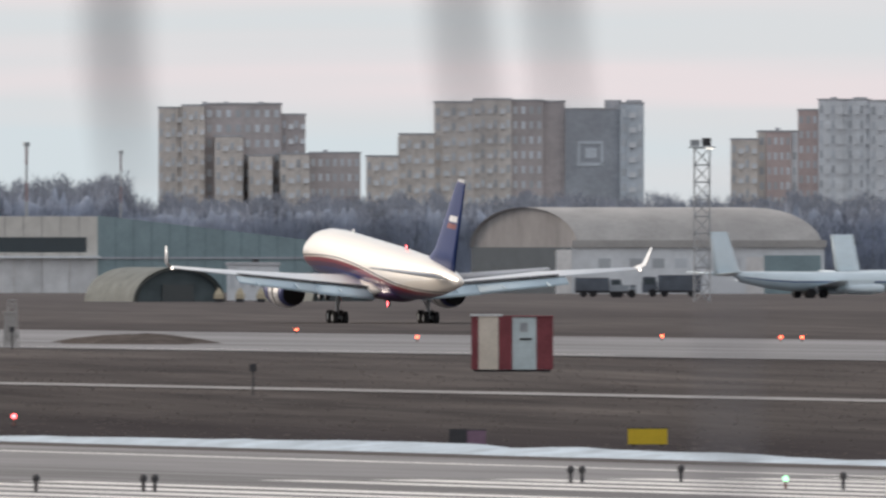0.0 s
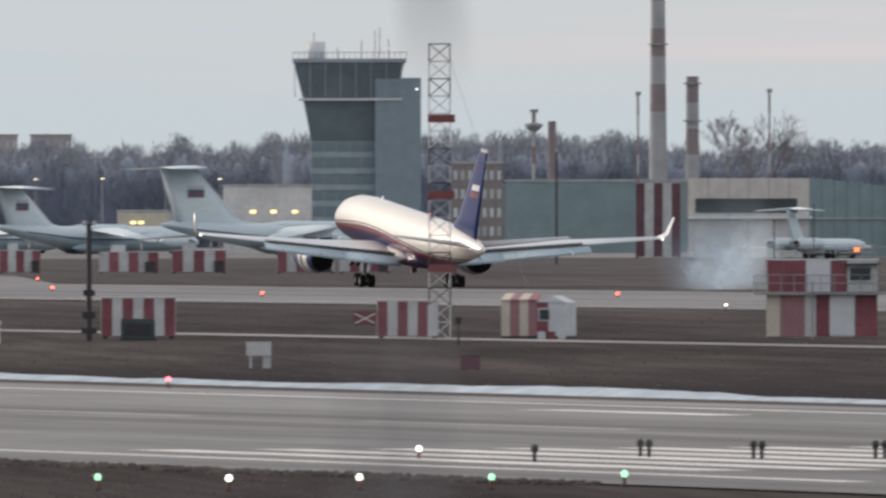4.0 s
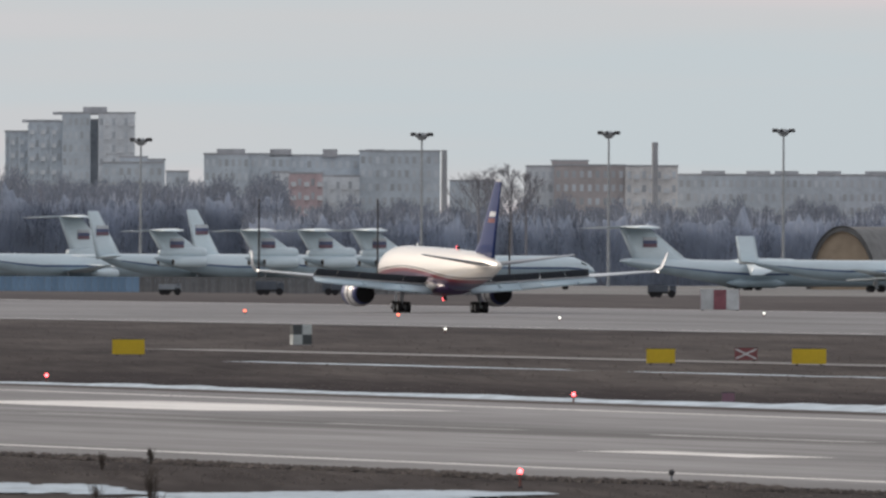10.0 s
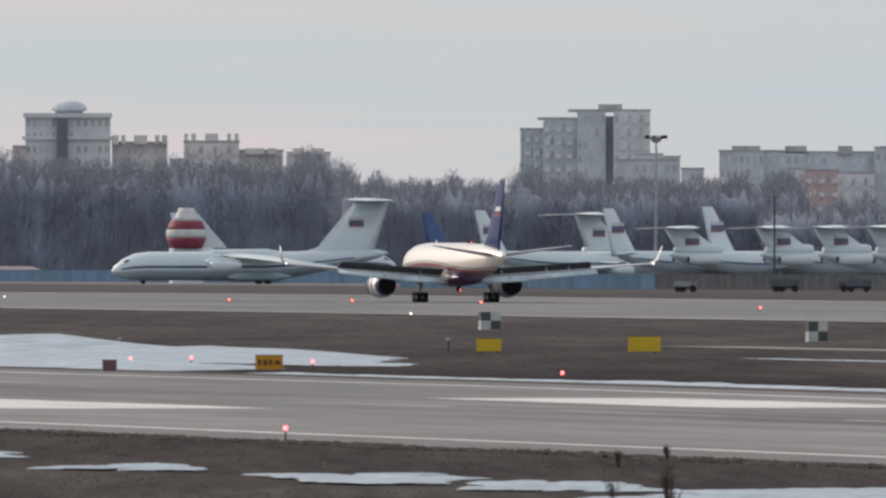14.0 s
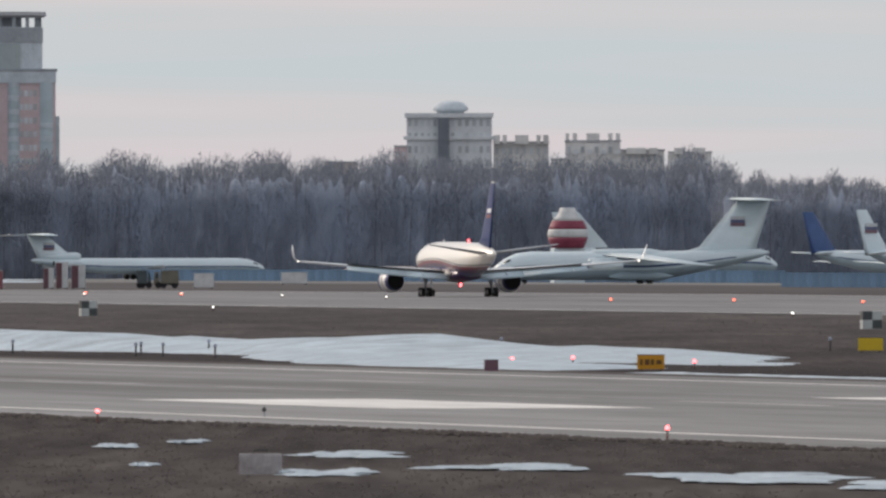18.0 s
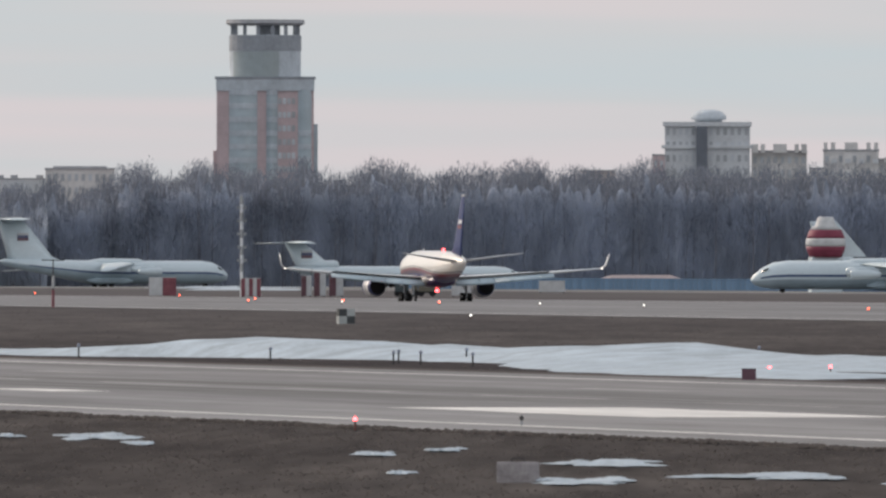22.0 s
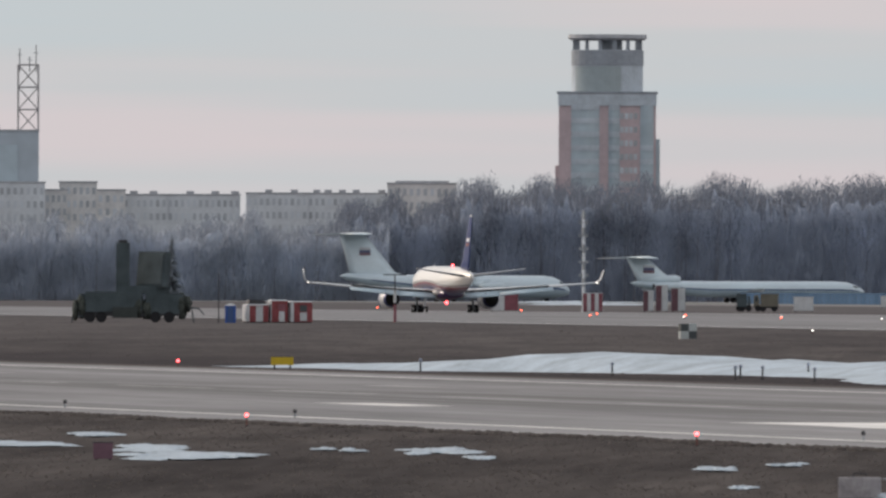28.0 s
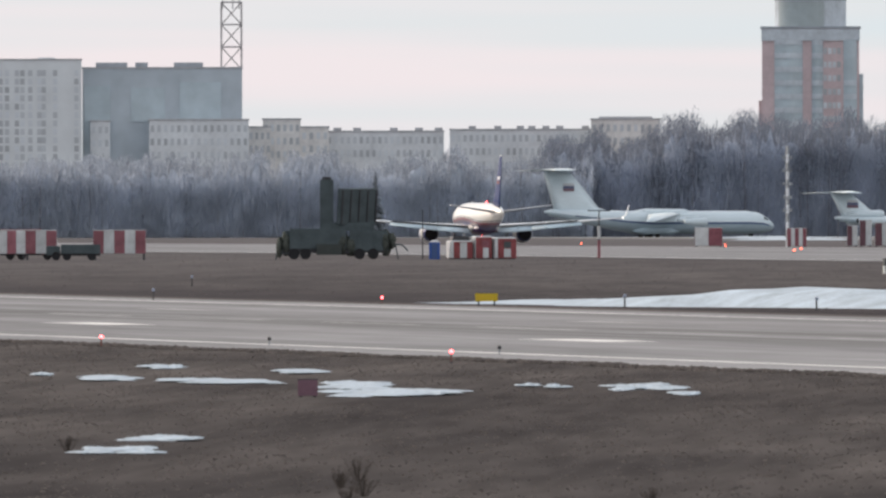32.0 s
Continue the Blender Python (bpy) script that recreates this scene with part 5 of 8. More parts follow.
def lattice(name, m, w, h, step, material, label, cat, r=0.06, w_top=None, mats=None):
    """A square lattice mast: four corner posts with rings and crossed braces, in panels."""
    a = thing(name, m, label, cat)
    w_top = w_top or w
    n = max(1, round(h / step))
    c = ((-1, -1), (1, -1), (1, 1), (-1, 1))
    for i in range(n):
        z0, z1 = h * i / n, h * (i + 1) / n
        a0, a1 = (w + (w_top - w) * i / n) / 2, (w + (w_top - w) * (i + 1) / n) / 2
        bm = bmesh.new()
        for k in range(4):
            p, q = c[k], c[(k + 1) % 4]
            tube(bm, (p[0] * a0, p[1] * a0, z0), (p[0] * a1, p[1] * a1, z1), r, n=4)
            tube(bm, (p[0] * a1, p[1] * a1, z1), (q[0] * a1, q[1] * a1, z1), r * 0.8, n=4)
            tube(bm, (p[0] * a0, p[1] * a0, z0), (q[0] * a1, q[1] * a1, z1), r * 0.6, n=4)
            tube(bm, (q[0] * a0, q[1] * a0, z0), (p[0] * a1, p[1] * a1, z1), r * 0.6, n=4)
        part("lattice_panel", bm, mats[i % len(mats)] if mats else material, a)
    return a


zr = 34.51
p = spot(9.505, 4944)
roof_mast = lattice("roof_mast", pose(p.x, p.y, zr, 0, 0, -9.505), 4.4, 49.18 - zr, 5.2, mat("mast_steel_pale", (0.38, 0.37, 0.38), 0.6, vary=0.1), "pale steel lattice mast with aerials on a roof", "mast", 0.2)
zt = 49.18 - zr
for x, h in ((-1.9, 3.6), (0.3, 1.8), (1.7, 4.4)):
    part("aerial", tubes(((x, 0, zt - 1.5), (x, 0, zt + h), 0.13), ((x - 0.5, 0, zt + h * 0.6), (x + 0.5, 0, zt + h * 0.6), 0.09)), STEEL, roof_mast, "thin whip aerial")
house(4950, [(9.533, 9.605, 21.71, 0, BEIGE, 5, 0), (9.584, 9.680, 23.44, 1, BEIGE, 6, 0), (9.680, 9.752, 21.71, 2, BEIGE, 4, 0)], "beige mid-rise blocks in the haze", z_low=15)
f4 = house(4960, [(9.745, 9.858, 20.75, 0, PALE, 7, 0), (9.858, 10.043, 20.75, 1, PALE, 12, 0)], "pale apartment rows in the distance", z_low=15)
f5 = house(4960, [(10.058, 10.214, 21.12, 0, PALE, 10, 0), (10.214, 10.416, 21.12, 1, PALE, 13, 0)], "pale apartment rows in the distance", z_low=15)
f6 = house(4955, [(10.416, 10.591, 23.33, 0, BEIGE, 10, 0)], "pale beige apartment block behind the trees", z_low=15)
roof_box(f6, 10.436, 10.572, 4955, 23.21, 24.08)
for x in (9.763, 9.813, 9.906, 9.970, 10.020):
    roof_box(f4, x, x + 0.02, 4960, 20.62, 21.74)
for x in (10.106, 10.171, 10.228, 10.257, 10.293, 10.328, 10.393):
    roof_box(f5, x, x + 0.018, 4960, 20.99, 22.11)


def chimney(b, d, w0, w1, top, bands, label, ring=True):
    p = spot(b, d)
    a = thing("chimney", pose(p.x, p.y, p.z), label, "chimney")
    h = top - p.z
    n = len(bands)
    for i, m in enumerate(bands):
        z0, z1 = (0 if i == 0 else h * (0.4 + 0.6 * (i - 1) / (n - 1))), h * (0.4 + 0.6 * i / (n - 1))
        r0, r1 = (w0 + (w1 - w0) * z0 / h) / 2, (w0 + (w1 - w0) * z1 / h) / 2
        bm = bmesh.new()
        tube(bm, (0, 0, z0), (0, 0, z1), r0, r1, n=18)
        part("shaft_band", bm, m, a)
    if ring:
        for z in (h * 0.74, h * 0.955):
            bm = bmesh.new()
            tube(bm, (0, 0, z), (0, 0, z + 0.25), w1 / 2 + 0.55, n=16)
            part("gallery", bm, STEEL, a)
    return a


BRICKY = mat("dull_red_brick", (0.27, 0.235, 0.245), 0.85, vary=0.15, scale=0.3)
GREYC = mat("chimney_concrete", (0.38, 0.39, 0.41), 0.85, vary=0.12, scale=0.3)
chimney(17.594, 3700, 3.2, 2.2, 41.62 + 3, (GREYC, GREYC, BRICKY, GREYC, BRICKY, GREYC, BRICKY), "tall concrete chimney with dull red bands")
chimney(17.681, 3700, 2.4, 2.0, 27.66, (BRICKY, GREYC, BRICKY, GREYC, BRICKY), "shorter banded brick chimney")
chimney(17.325, 3900, 1.5, 1.4, 21.05, (BRICKY, BRICKY, BRICKY), "small dark brick chimney", False)
chimney(14.888, 4780, 1.5, 1.3, 27.88, (GREYC, GREYC, GREYC), "thin distant boiler-house chimney", False)
chimney(14.354, 4780, 1.4, 1.2, 26.09, (GREYC, GREYC, GREYC), "thin distant boiler-house chimney", False)


MASTGREY = mat("mast_pale_grey", (0.4, 0.42, 0.44), 0.7, vary=0.12)
MASTRED = mat("mast_weathered_red", (0.26, 0.19, 0.2), 0.7, vary=0.12)


def thin_mast(b, d, top, w=0.36, label="thin red and white banded aerial mast"):
    p = spot(b, d)
    a = thing("aerial_mast", pose(p.x, p.y, p.z), label, "mast", "aerial masts")
    h = top - p.z
    for i in range(8):
        bm = bmesh.new()
        tube(bm, (0, 0, h * i / 8), (0, 0, h * (i + 1) / 8), w / 2, n=6)
        part("mast_section", bm, (MASTGREY, MASTRED)[i % 2], a)
    part("mast_head", boxes((-w, w, -0.2, 0.2, h, h + 0.6)), STEEL, a)


for b, d, z in ((17.543, 3300, 22.66), (17.876, 3300, 23.07), (18.395, 2950, 18.90), (18.634, 3900, 21.33)):
    thin_mast(b, d, z)
thin_mast(17.279, 3900, 22.51, 0.7, "distant aerial mast with a round platform")
for x in (17.279,):
    p = spot(x, 3899)
    part("platform", loft([[(r * math.cos(q), r * math.sin(q), z) for q in (6.283 * k / 10 for k in range(10))] for r, z in ((0.8, 0), (1.6, 0.8), (1.6, 1.2), (0.7, 1.4))]), STEEL, [o for o in scene.objects if o.name.startswith("aerial_mast")][-1], at=pose(0, 0, 19.39 - p.z))


# ---- control tower ----
def control_tower():
    d = 3600
    s = d / 40000.0
    a = thing("control_tower", put(16.831, d), "blue-grey glass control tower with a flared cab", "tower")
    base = a.matrix_basis.translation.z
    X = lambda x: (x - 632) * s
    zt, zm, zb = 29.99 - base, 23.33 - base, 16.85 - base
    q = lambda x0, x1, y0, y1, z: [(X(x0), y0, z), (X(x1), y0, z), (X(x1), y1, z), (X(x0), y1, z)]
    TOWERBAND = mat("tower_spandrel", (0.31, 0.38, 0.42), 0.5, vary=0.12)
    TOWERPANE = mat("tower_window", (0.17, 0.23, 0.27), 0.3, spec=0.5, vary=0.15)
    DARKGLASS = mat("tower_glass", (0.14, 0.19, 0.215), 0.2, spec=0.6, vary=0.15, scale=0.3)
    part("shaft", boxes((X(551), X(664), 0, 14, -1, zb)), mat("tower_panel", (0.23, 0.29, 0.32), 0.5, vary=0.12), a)
    part("flared_cab_lower", loft([q(551, 664, 0, 14, zb), q(537, 690, -1.2, 15, zm)]), DARKGLASS, a, "dark glazed flared storey")
    part("flared_cab_upper", loft([q(536, 700, -1.3, 15, zm + 0.4), q(520, 716, -2.6, 17, zt - 0.6)]), DARKGLASS, a, "dark glazed cab")
    part("gallery", boxes((X(530), X(712), -2.2, 16, zm, zm + 0.35)), PALE, a, "pale gallery ledge")
    part("roof", boxes((X(518), X(719), -2.9, 17.3, zt - 0.6, zt)), SLATE, a)
    part("stair_block", boxes((X(664), X(745), -2, 12, -1, 26.93 - base)), mat("blue_grey_cladding", (0.24, 0.31, 0.36), 0.6, vary=0.06), a, "plain blue-grey side block")
    for k in range(7):
        z = zb - 2.6 - k * 2.6
        part("floor_band", boxes((X(551), X(664), -0.12, 0, z, z + 0.9)), TOWERBAND, a)
        for j in range(5):
            part("window", boxes((-0.85, 0.85, -0.06, 0.0, 0.0, 1.3)), TOWERPANE, a, at=pose(X(563 + j * 22), 0.0, z + 1.05))
    for k in range(8):
        x = 522 + k * 27
        part("mullion", boxes((X(x) - 0.06, X(x) + 0.06, -2.75, -2.6, zm + 0.5, zt - 0.5)), SLATE, a)
    part("radar_drum", loft([[(X(560) + 1.4 * math.cos(t), 4 + 1.4 * math.sin(t), z) for t in (6.283 * k / 14 for k in range(14))] for z in (zt, zt + 2.7)]), PALE, a, "white cylindrical radome", smooth=True)
    rail = [((X(519), -2.6, zt + 1.0), (X(718), -2.6, zt + 1.0), 0.05)] + [((X(519 + 10 * k), -2.6, zt), (X(519 + 10 * k), -2.6, zt + 1.0), 0.05) for k in range(21)]
    part("roof_railing", tubes(*rail, n=4), STEEL, a)
    for x, h in ((556, 4.2), (598, 1.8), (640, 3.0), (664, 4.6), (672, 5.0), (688, 3.2)):
        part("aerial", tubes(((X(x), 3, zt), (X(x), 3, zt + h), 0.07)), STEEL, a)
    part("roof_lamp", boxes((X(736), X(739), -2.1, -2.0, 24.95 - base, 25.31 - base)), glow("lamp_white", (1, 0.95, 0.85), 1.5), a)


control_tower()
house(3500, [(17.071, 17.200, 13.09, 0, mat("tan_brick", (0.26, 0.235, 0.23), 0.9, vary=0.12), 7, 0), (17.200, 17.257, 9.59, 2, SLATE, 0, 0)], "tan brick office building beside the control tower", z_low=2)
CREAMWALL = mat("cream_kiosk_wall", (0.6, 0.57, 0.47), 0.8, vary=0.1)
beige_hall = house(3450, [(16.491, 16.716, 9.56, 0, BEIGE, 0, 0)], "low beige hall with lit windows", z_low=2)
hall = house(3440, [(16.223, 16.355, 5.67, 0, CREAMWALL, 0, 0), (16.355, 16.387, 5.67, 0.5, COOL, 0, 0)], "small flat cream kiosk with lit windows", name="kiosk", z_low=2)


def lit_window(building, b, d, z, w=0.8, h=0.4):
    m = building.matrix_basis
    x = radians(b + math.degrees(m.to_euler().z)) * d
    part("lit_lamp", boxes((x - w / 2, x + w / 2, -0.12, -0.02, z - m.translation.z, z - m.translation.z + h)), glow("lamp_warm", (1.0, 0.78, 0.36), 1.6), building, "warm lit lamp")


for t in (16.567, 16.619, 16.673):
    lit_window(beige_hall, t, 3450, 5.50)
for t in (16.263, 16.283):
    lit_window(hall, t, 3440, 3.87, 0.8, 0.4)


# ---- hangars ----
# Teal made paler than the sheeting is, for the haze before it.
TEALSHED = mat("teal_corrugated_sheet", (0.22, 0.3, 0.325), 0.55, vary=0.1, scale=0.3, fine=2)
ROOFSHEET = mat("grey_metal_roof", (0.37, 0.36, 0.35), 0.5, metal=0.2, vary=0.14, scale=0.2, fine=2)
DUSTY = mat("weathered_grey_boards", (0.27, 0.265, 0.27), 0.9, vary=0.2, scale=0.5, stretch=(1, 1, 0.2))


def arched_hangar():
    """Barrel-roofed hangar seen on its gable and long side, with a low annex in front."""
    d = 2850
    s = d / 40000.0
    a = thing("arched_hangar", put(19.975, d), "large barrel-roofed hangar with pale annex", "hangar")
    base = a.matrix_basis.translation.z
    X = lambda x: (x - 1150) * s
    zt, ze = 10.89 - base, 5.83 - base
    n = 16
    # the barrel runs back eastwards: its near gable faces west
    arc = [(math.cos(math.pi * k / n), math.sin(math.pi * k / n)) for k in range(n + 1)]
    g = [(X(926) - 6.9 * c, 6 + 9.0 * c, ze + (zt - ze) * v) for c, v in arc]
    e = [(X(1330) - 9.0 * c, 14 + 9.0 * c, ze + (zt - ze) * v) for c, v in arc]
    part("barrel_roof", loft([g, e], closed=False, caps=False), ROOFSHEET, a, "curved grey metal roof", smooth=True)
    bm = bmesh.new()
    bm.faces.new([bm.verts.new((p[0] + 0.5, p[1] + 0.2, p[2])) for p in g])
    part("gable", bm, DUSTY, a, "weathered grey board gable")
    bm = bmesh.new()
    bm.faces.new([bm.verts.new(p) for p in e])
    part("far_gable", bm, ROOFSHEET, a)
    part("gable_lower_wall", loft([[(g[0][0] + 0.2, g[0][1], -1), (g[-1][0] + 0.2, g[-1][1], -1), (g[-1][0] + 0.2, g[-1][1], ze), (g[0][0] + 0.2, g[0][1], ze)], [(g[0][0] + 0.9, g[0][1], -1), (g[-1][0] + 0.9, g[-1][1], -1), (g[-1][0] + 0.9, g[-1][1], ze), (g[0][0] + 0.9, g[0][1], ze)]]), mat("dark_hangar_door", (0.07, 0.09, 0.11), 0.7, vary=0.1), a, "dark sliding hangar door")
    an = part("annex", boxes((X(1012), X(1458), -6, 12, -1, ze)), PALE, a, "pale low annex")
    part("annex_end", boxes((X(984), X(1012), -6.4, 8, -1, ze - 0.3)), BEIGE, a, "beige annex end")
    part("eave", boxes((X(1012), X(1462), -6.5, -5.6, ze, ze + 0.9)), ROOFSHEET, a)
    for x in (1070, 1125, 1165, 1205, 1250, 1300):
        part("window", pane_mesh(1.5, 1.2), None, an, at=pose(X(x), -6.0, ze - 2.6))
    part("double_door", boxes((X(1320), X(1352), -6.1, -5.95, -1, ze - 1.2)), BEIGE, an)
    part("sheet_wall", boxes((X(1352), X(1452), -6.15, -5.95, -1, ze - 1.0)), TEALSHED, an, "teal sheet-clad wall")


arched_hangar()


def shed(b0, b1, b2, d, top, low, label):
    """A pale panelled front and a long teal side that falls away to the east."""
    a = thing("hangar", put(b1, d), label, "hangar")
    base = a.matrix_basis.translation.z
    x0, x2 = radians(b0 - b1) * d, radians(b2 - b1) * d
    t, l = top - base, low - base
    part("front_wall", boxes((x0, 0, 0, 0.5, -1, t)), mat("pale_concrete_panel", (0.58, 0.565, 0.53), 0.85, vary=0.1), a)
    for k in range(1, 6):
        x = x0 * k / 6
        part("panel_joint", boxes((x - 0.06, x + 0.06, -0.03, 0, -1, t)), CONCRETE, a)
    part("window_band", boxes((x0 * 0.94, x0 * 0.1, -0.12, 0.02, t - 4.6, t - 2.7)), GLASS, a, "dark strip of windows")
    part("canopy", boxes((x0, 0.4, -1.4, 0, t - 5.4, t - 5.1)), PALE, a)
    for k in range(4):
        part("sliding_door", boxes((x0 + (-x0) * k / 4 + 0.05, x0 - x0 * (k + 1) / 4 - 0.05, -0.2, 0, -1, t - 5.5)), mat("door_panel_grey", (0.6, 0.61, 0.62), 0.7, vary=0.1, each=0.1), a)
    bm = loft([[(0, 0.2, -1), (0, 0.2, t + 0.1), (0, 26, t + 0.1), (0, 26, -1)], [(x2, 10, -1), (x2, 10, l), (x2, 36, l), (x2, 36, -1)]])
    part("long_side", bm, TEALSHED, a, "teal corrugated side")
    for k in range(1, 12):
        f = k / 12
        x, y, tt = x2 * f, 0.2 + 9.8 * f, t + (l - t) * f
        part("wall_rib", boxes((x - 0.08, x + 0.08, y - 0.1, y + 0.05, -1, tt)), TEALSHED, a)
    part("wall_ledge", loft([[(0, 0.0, t - 5.5), (0, 0.0, t - 5.2), (0, 0.3, t - 5.2)], [(x2, 9.8, t - 5.5), (x2, 9.8, t - 5.2), (x2, 10.1, t - 5.2)]]), SLATE, a)
    return a


LH = "concrete-fronted hangar with a long teal corrugated side"
shed(18.293, 18.575, 19.124, 2900, 9.79, 6.67, LH)
shed(17.670, 17.977, 18.360, 3000, 10.32, 8.15, LH)
for b0, b1, y, d in ((17.207, 17.666, 1, 3400),):
    house(d, [(b0, b1, 10.20, 0, TEALSHED, 0, 0)], "long low dark teal shed", name="long_shed", z_low=2)


def shelter(b0, b1, d, top, length, turn, front, roof, label, door=None):
    """A rounded earth-coloured aircraft shelter with a closed front."""
    a = thing("aircraft_shelter", put((b0 + b1) / 2, d, turn), label, "shelter")
    r = radians(b1 - b0) * d / 2
    base = a.matrix_basis.translation.z
    h = top - base
    n = 16
    ring = lambda y, k=1.0: [(-r * k * math.cos(math.pi * i / n), y, h * k * math.sin(math.pi * i / n)) for i in range(n + 1)]
    part("vault", loft([ring(0), ring(length)], closed=False, caps=False), roof, a, smooth=True)
    part("front_rim", loft([ring(-0.3, 1.02), ring(0.2, 1.02), ring(0.2, 0.93), ring(-0.3, 0.93)], closed=False, caps=False), roof, a)
    bm = bmesh.new()
    bm.faces.new([bm.verts.new((p[0], 0.35, p[2])) for p in ring(0, 0.97)])
    part("front_wall", bm, front, a)
    if door:
        part("door", boxes((-r * 0.35, r * 0.35, 0.15, 0.34, -0.2, h * 0.5)), door, a)
    return a


shelter(15.268, 15.461, 3760, 9.57, 34, -24, mat("ochre_boards", (0.34, 0.27, 0.2), 0.85, vary=0.12), mat("shelter_grey", (0.2, 0.2, 0.2), 0.8, vary=0.15), "rounded grey aircraft shelter with an ochre front")
shelter(18.658, 18.902, 2500, 3.83, 16, 20, GREENARMY, mat("shelter_dull_green", (0.15, 0.165, 0.16), 0.85, vary=0.2), "low dull-green rounded shelter", GLASS)
shelter(19.114, 19.271, 2520, 2.54, 16, 20, GREENARMY, mat("shelter_dull_green", (0.15, 0.165, 0.16), 0.85, vary=0.2), "low dull-green rounded shelter", GLASS)
wh = house(2550, [(18.903, 19.035, 3.95, 0, PALE, 5, 0)], "small white flat-roofed hut on the far side", name="site_hut", floor=9, z_low=0.2)


# ---- striped huts and field equipment ----
def striped(a, x0, x1, y0, y1, z0, z1, n, first=0, mats=None, side=True):
    """A boxy hut of upright red and white panels round a plain core."""
    mats = mats or (PAINTWHITE, PINKRED)
    part("core", boxes((x0 + 0.03, x1 - 0.03, y0 + 0.03, y1, z0, z1 - 0.03)), STEEL, a)
    w = (x1 - x0) / n
    for i in range(n):
        part("panel", boxes((x0 + w * i + 0.01, x0 + w * (i + 1) - 0.01, y0 - 0.03, y0 + 0.03, z0 + 0.02, z1 - 0.02)), mats[(i + first) % 2], a)
    if side:
        k = max(1, round((y1 - y0) / w))
        for x in (x0, x1):
            for i in range(k):
                part("panel", boxes((x - 0.03, x + 0.03, y0 + (y1 - y0) * i / k + 0.01, y0 + (y1 - y0) * (i + 1) / k - 0.01, z0 + 0.02, z1 - 0.02)), mats[(i + first + 1) % 2], a)
    part("roof_plate", boxes((x0 - 0.06, x1 + 0.06, y0 - 0.06, y1 + 0.06, z1 - 0.02, z1 + 0.06)), PAINTWHITE, a)


def hut(b0, b1, d, top, n, label, first=0, turn=0, depth=2.4, mats=None, legs=0.15, group="striped huts", name="striped_hut"):
    a = thing(name, put((b0 + b1) / 2, d, turn), label, "hut", group)
    w = radians(b1 - b0) * d
    h = top - a.matrix_basis.translation.z
    striped(a, -w / 2, w / 2, 0, depth, legs, h, n, first, mats)
    for x in (-w / 2 + 0.2, w / 2 - 0.2):
        for y in (0.2, depth - 0.2):
            part("footing", boxes((x - 0.12, x + 0.12, y - 0.12, y + 0.12, -0.05, legs)), DARKSTEEL, a)
    return a, w, h


def trailer_hut():
    """A boxy two-tone trailer hut on a dark skid, its end panel coloured cream as if sunlit."""
    a = thing("trailer_hut", put(15.795, 1190, 24), "two-tone trailer hut, pale and dull mauve, on a dark skid", "hut", "striped huts")
    w, z0, z1 = 2.75, 0.55, 2.4
    mauve, end = mat("dull_mauve_paint", (0.3, 0.17, 0.22), 0.65, vary=0.15), mat("sunlit_cream_paint", (0.66, 0.56, 0.5), 0.6, vary=0.12)
    part("core", boxes((-w / 2 + 0.03, w / 2 - 0.03, 0.05, 2.2, z0, z1)), STEEL, a)
    part("pale_panel", boxes((-w / 2, -0.02, 0.0, 0.05, z0, z1)), DOORBLUE, a, "pale blue-white panel")
    part("mauve_panel", boxes((0.0, w / 2, 0.0, 0.05, z0, z1 - 0.03)), mauve, a, "dull mauve panel")
    part("end_panel", boxes((-w / 2 - 0.05, -w / 2 - 0.003, 0.0, 1.5, z0, z1)), end, a, "end panel coloured sunlit cream")
    part("end_stripe", boxes((-w / 2 - 0.05, -w / 2 - 0.003, 1.52, 2.2, z0, z1 - 0.02)), PINKRED, a, "faded red end stripe")
    part("roof_plate", boxes((-w / 2 - 0.08, w / 2 + 0.05, -0.03, 2.25, z1, z1 + 0.08)), PAINTWHITE, a, "pale roof edge")
    part("roof_vent", boxes((w * 0.3, w * 0.42, 0.3, 0.7, z1 + 0.08, z1 + 0.2)), DARKSTEEL, a)
    part("end_handle", boxes((-w / 2 - 0.09, -w / 2 - 0.05, 0.5, 0.7, z0 + 0.35, z0 + 0.55)), BLACK, a)
    part("frame", boxes((-w / 2 + 0.1, w / 2 - 0.1, 0.15, 2.0, 0.2, z0)), DARKSTEEL, a, "dark under-frame")
    for x in (-w * 0.36, w * 0.2, w * 0.38):
        part("support", boxes((x - 0.14, x + 0.14, 0.1, 0.4, -0.02, 0.2)), CONCRETE if x < 0 else DARKSTEEL, a)


# Warm sun on the huts' left panels is put into this cream and pink.
SUNCREAM = mat("sun_cream_paint", (0.62, 0.56, 0.48), 0.6, vary=0.12)
PALEPINK = mat("pale_pink_paint", (0.36, 0.2, 0.22), 0.7, vary=0.15)


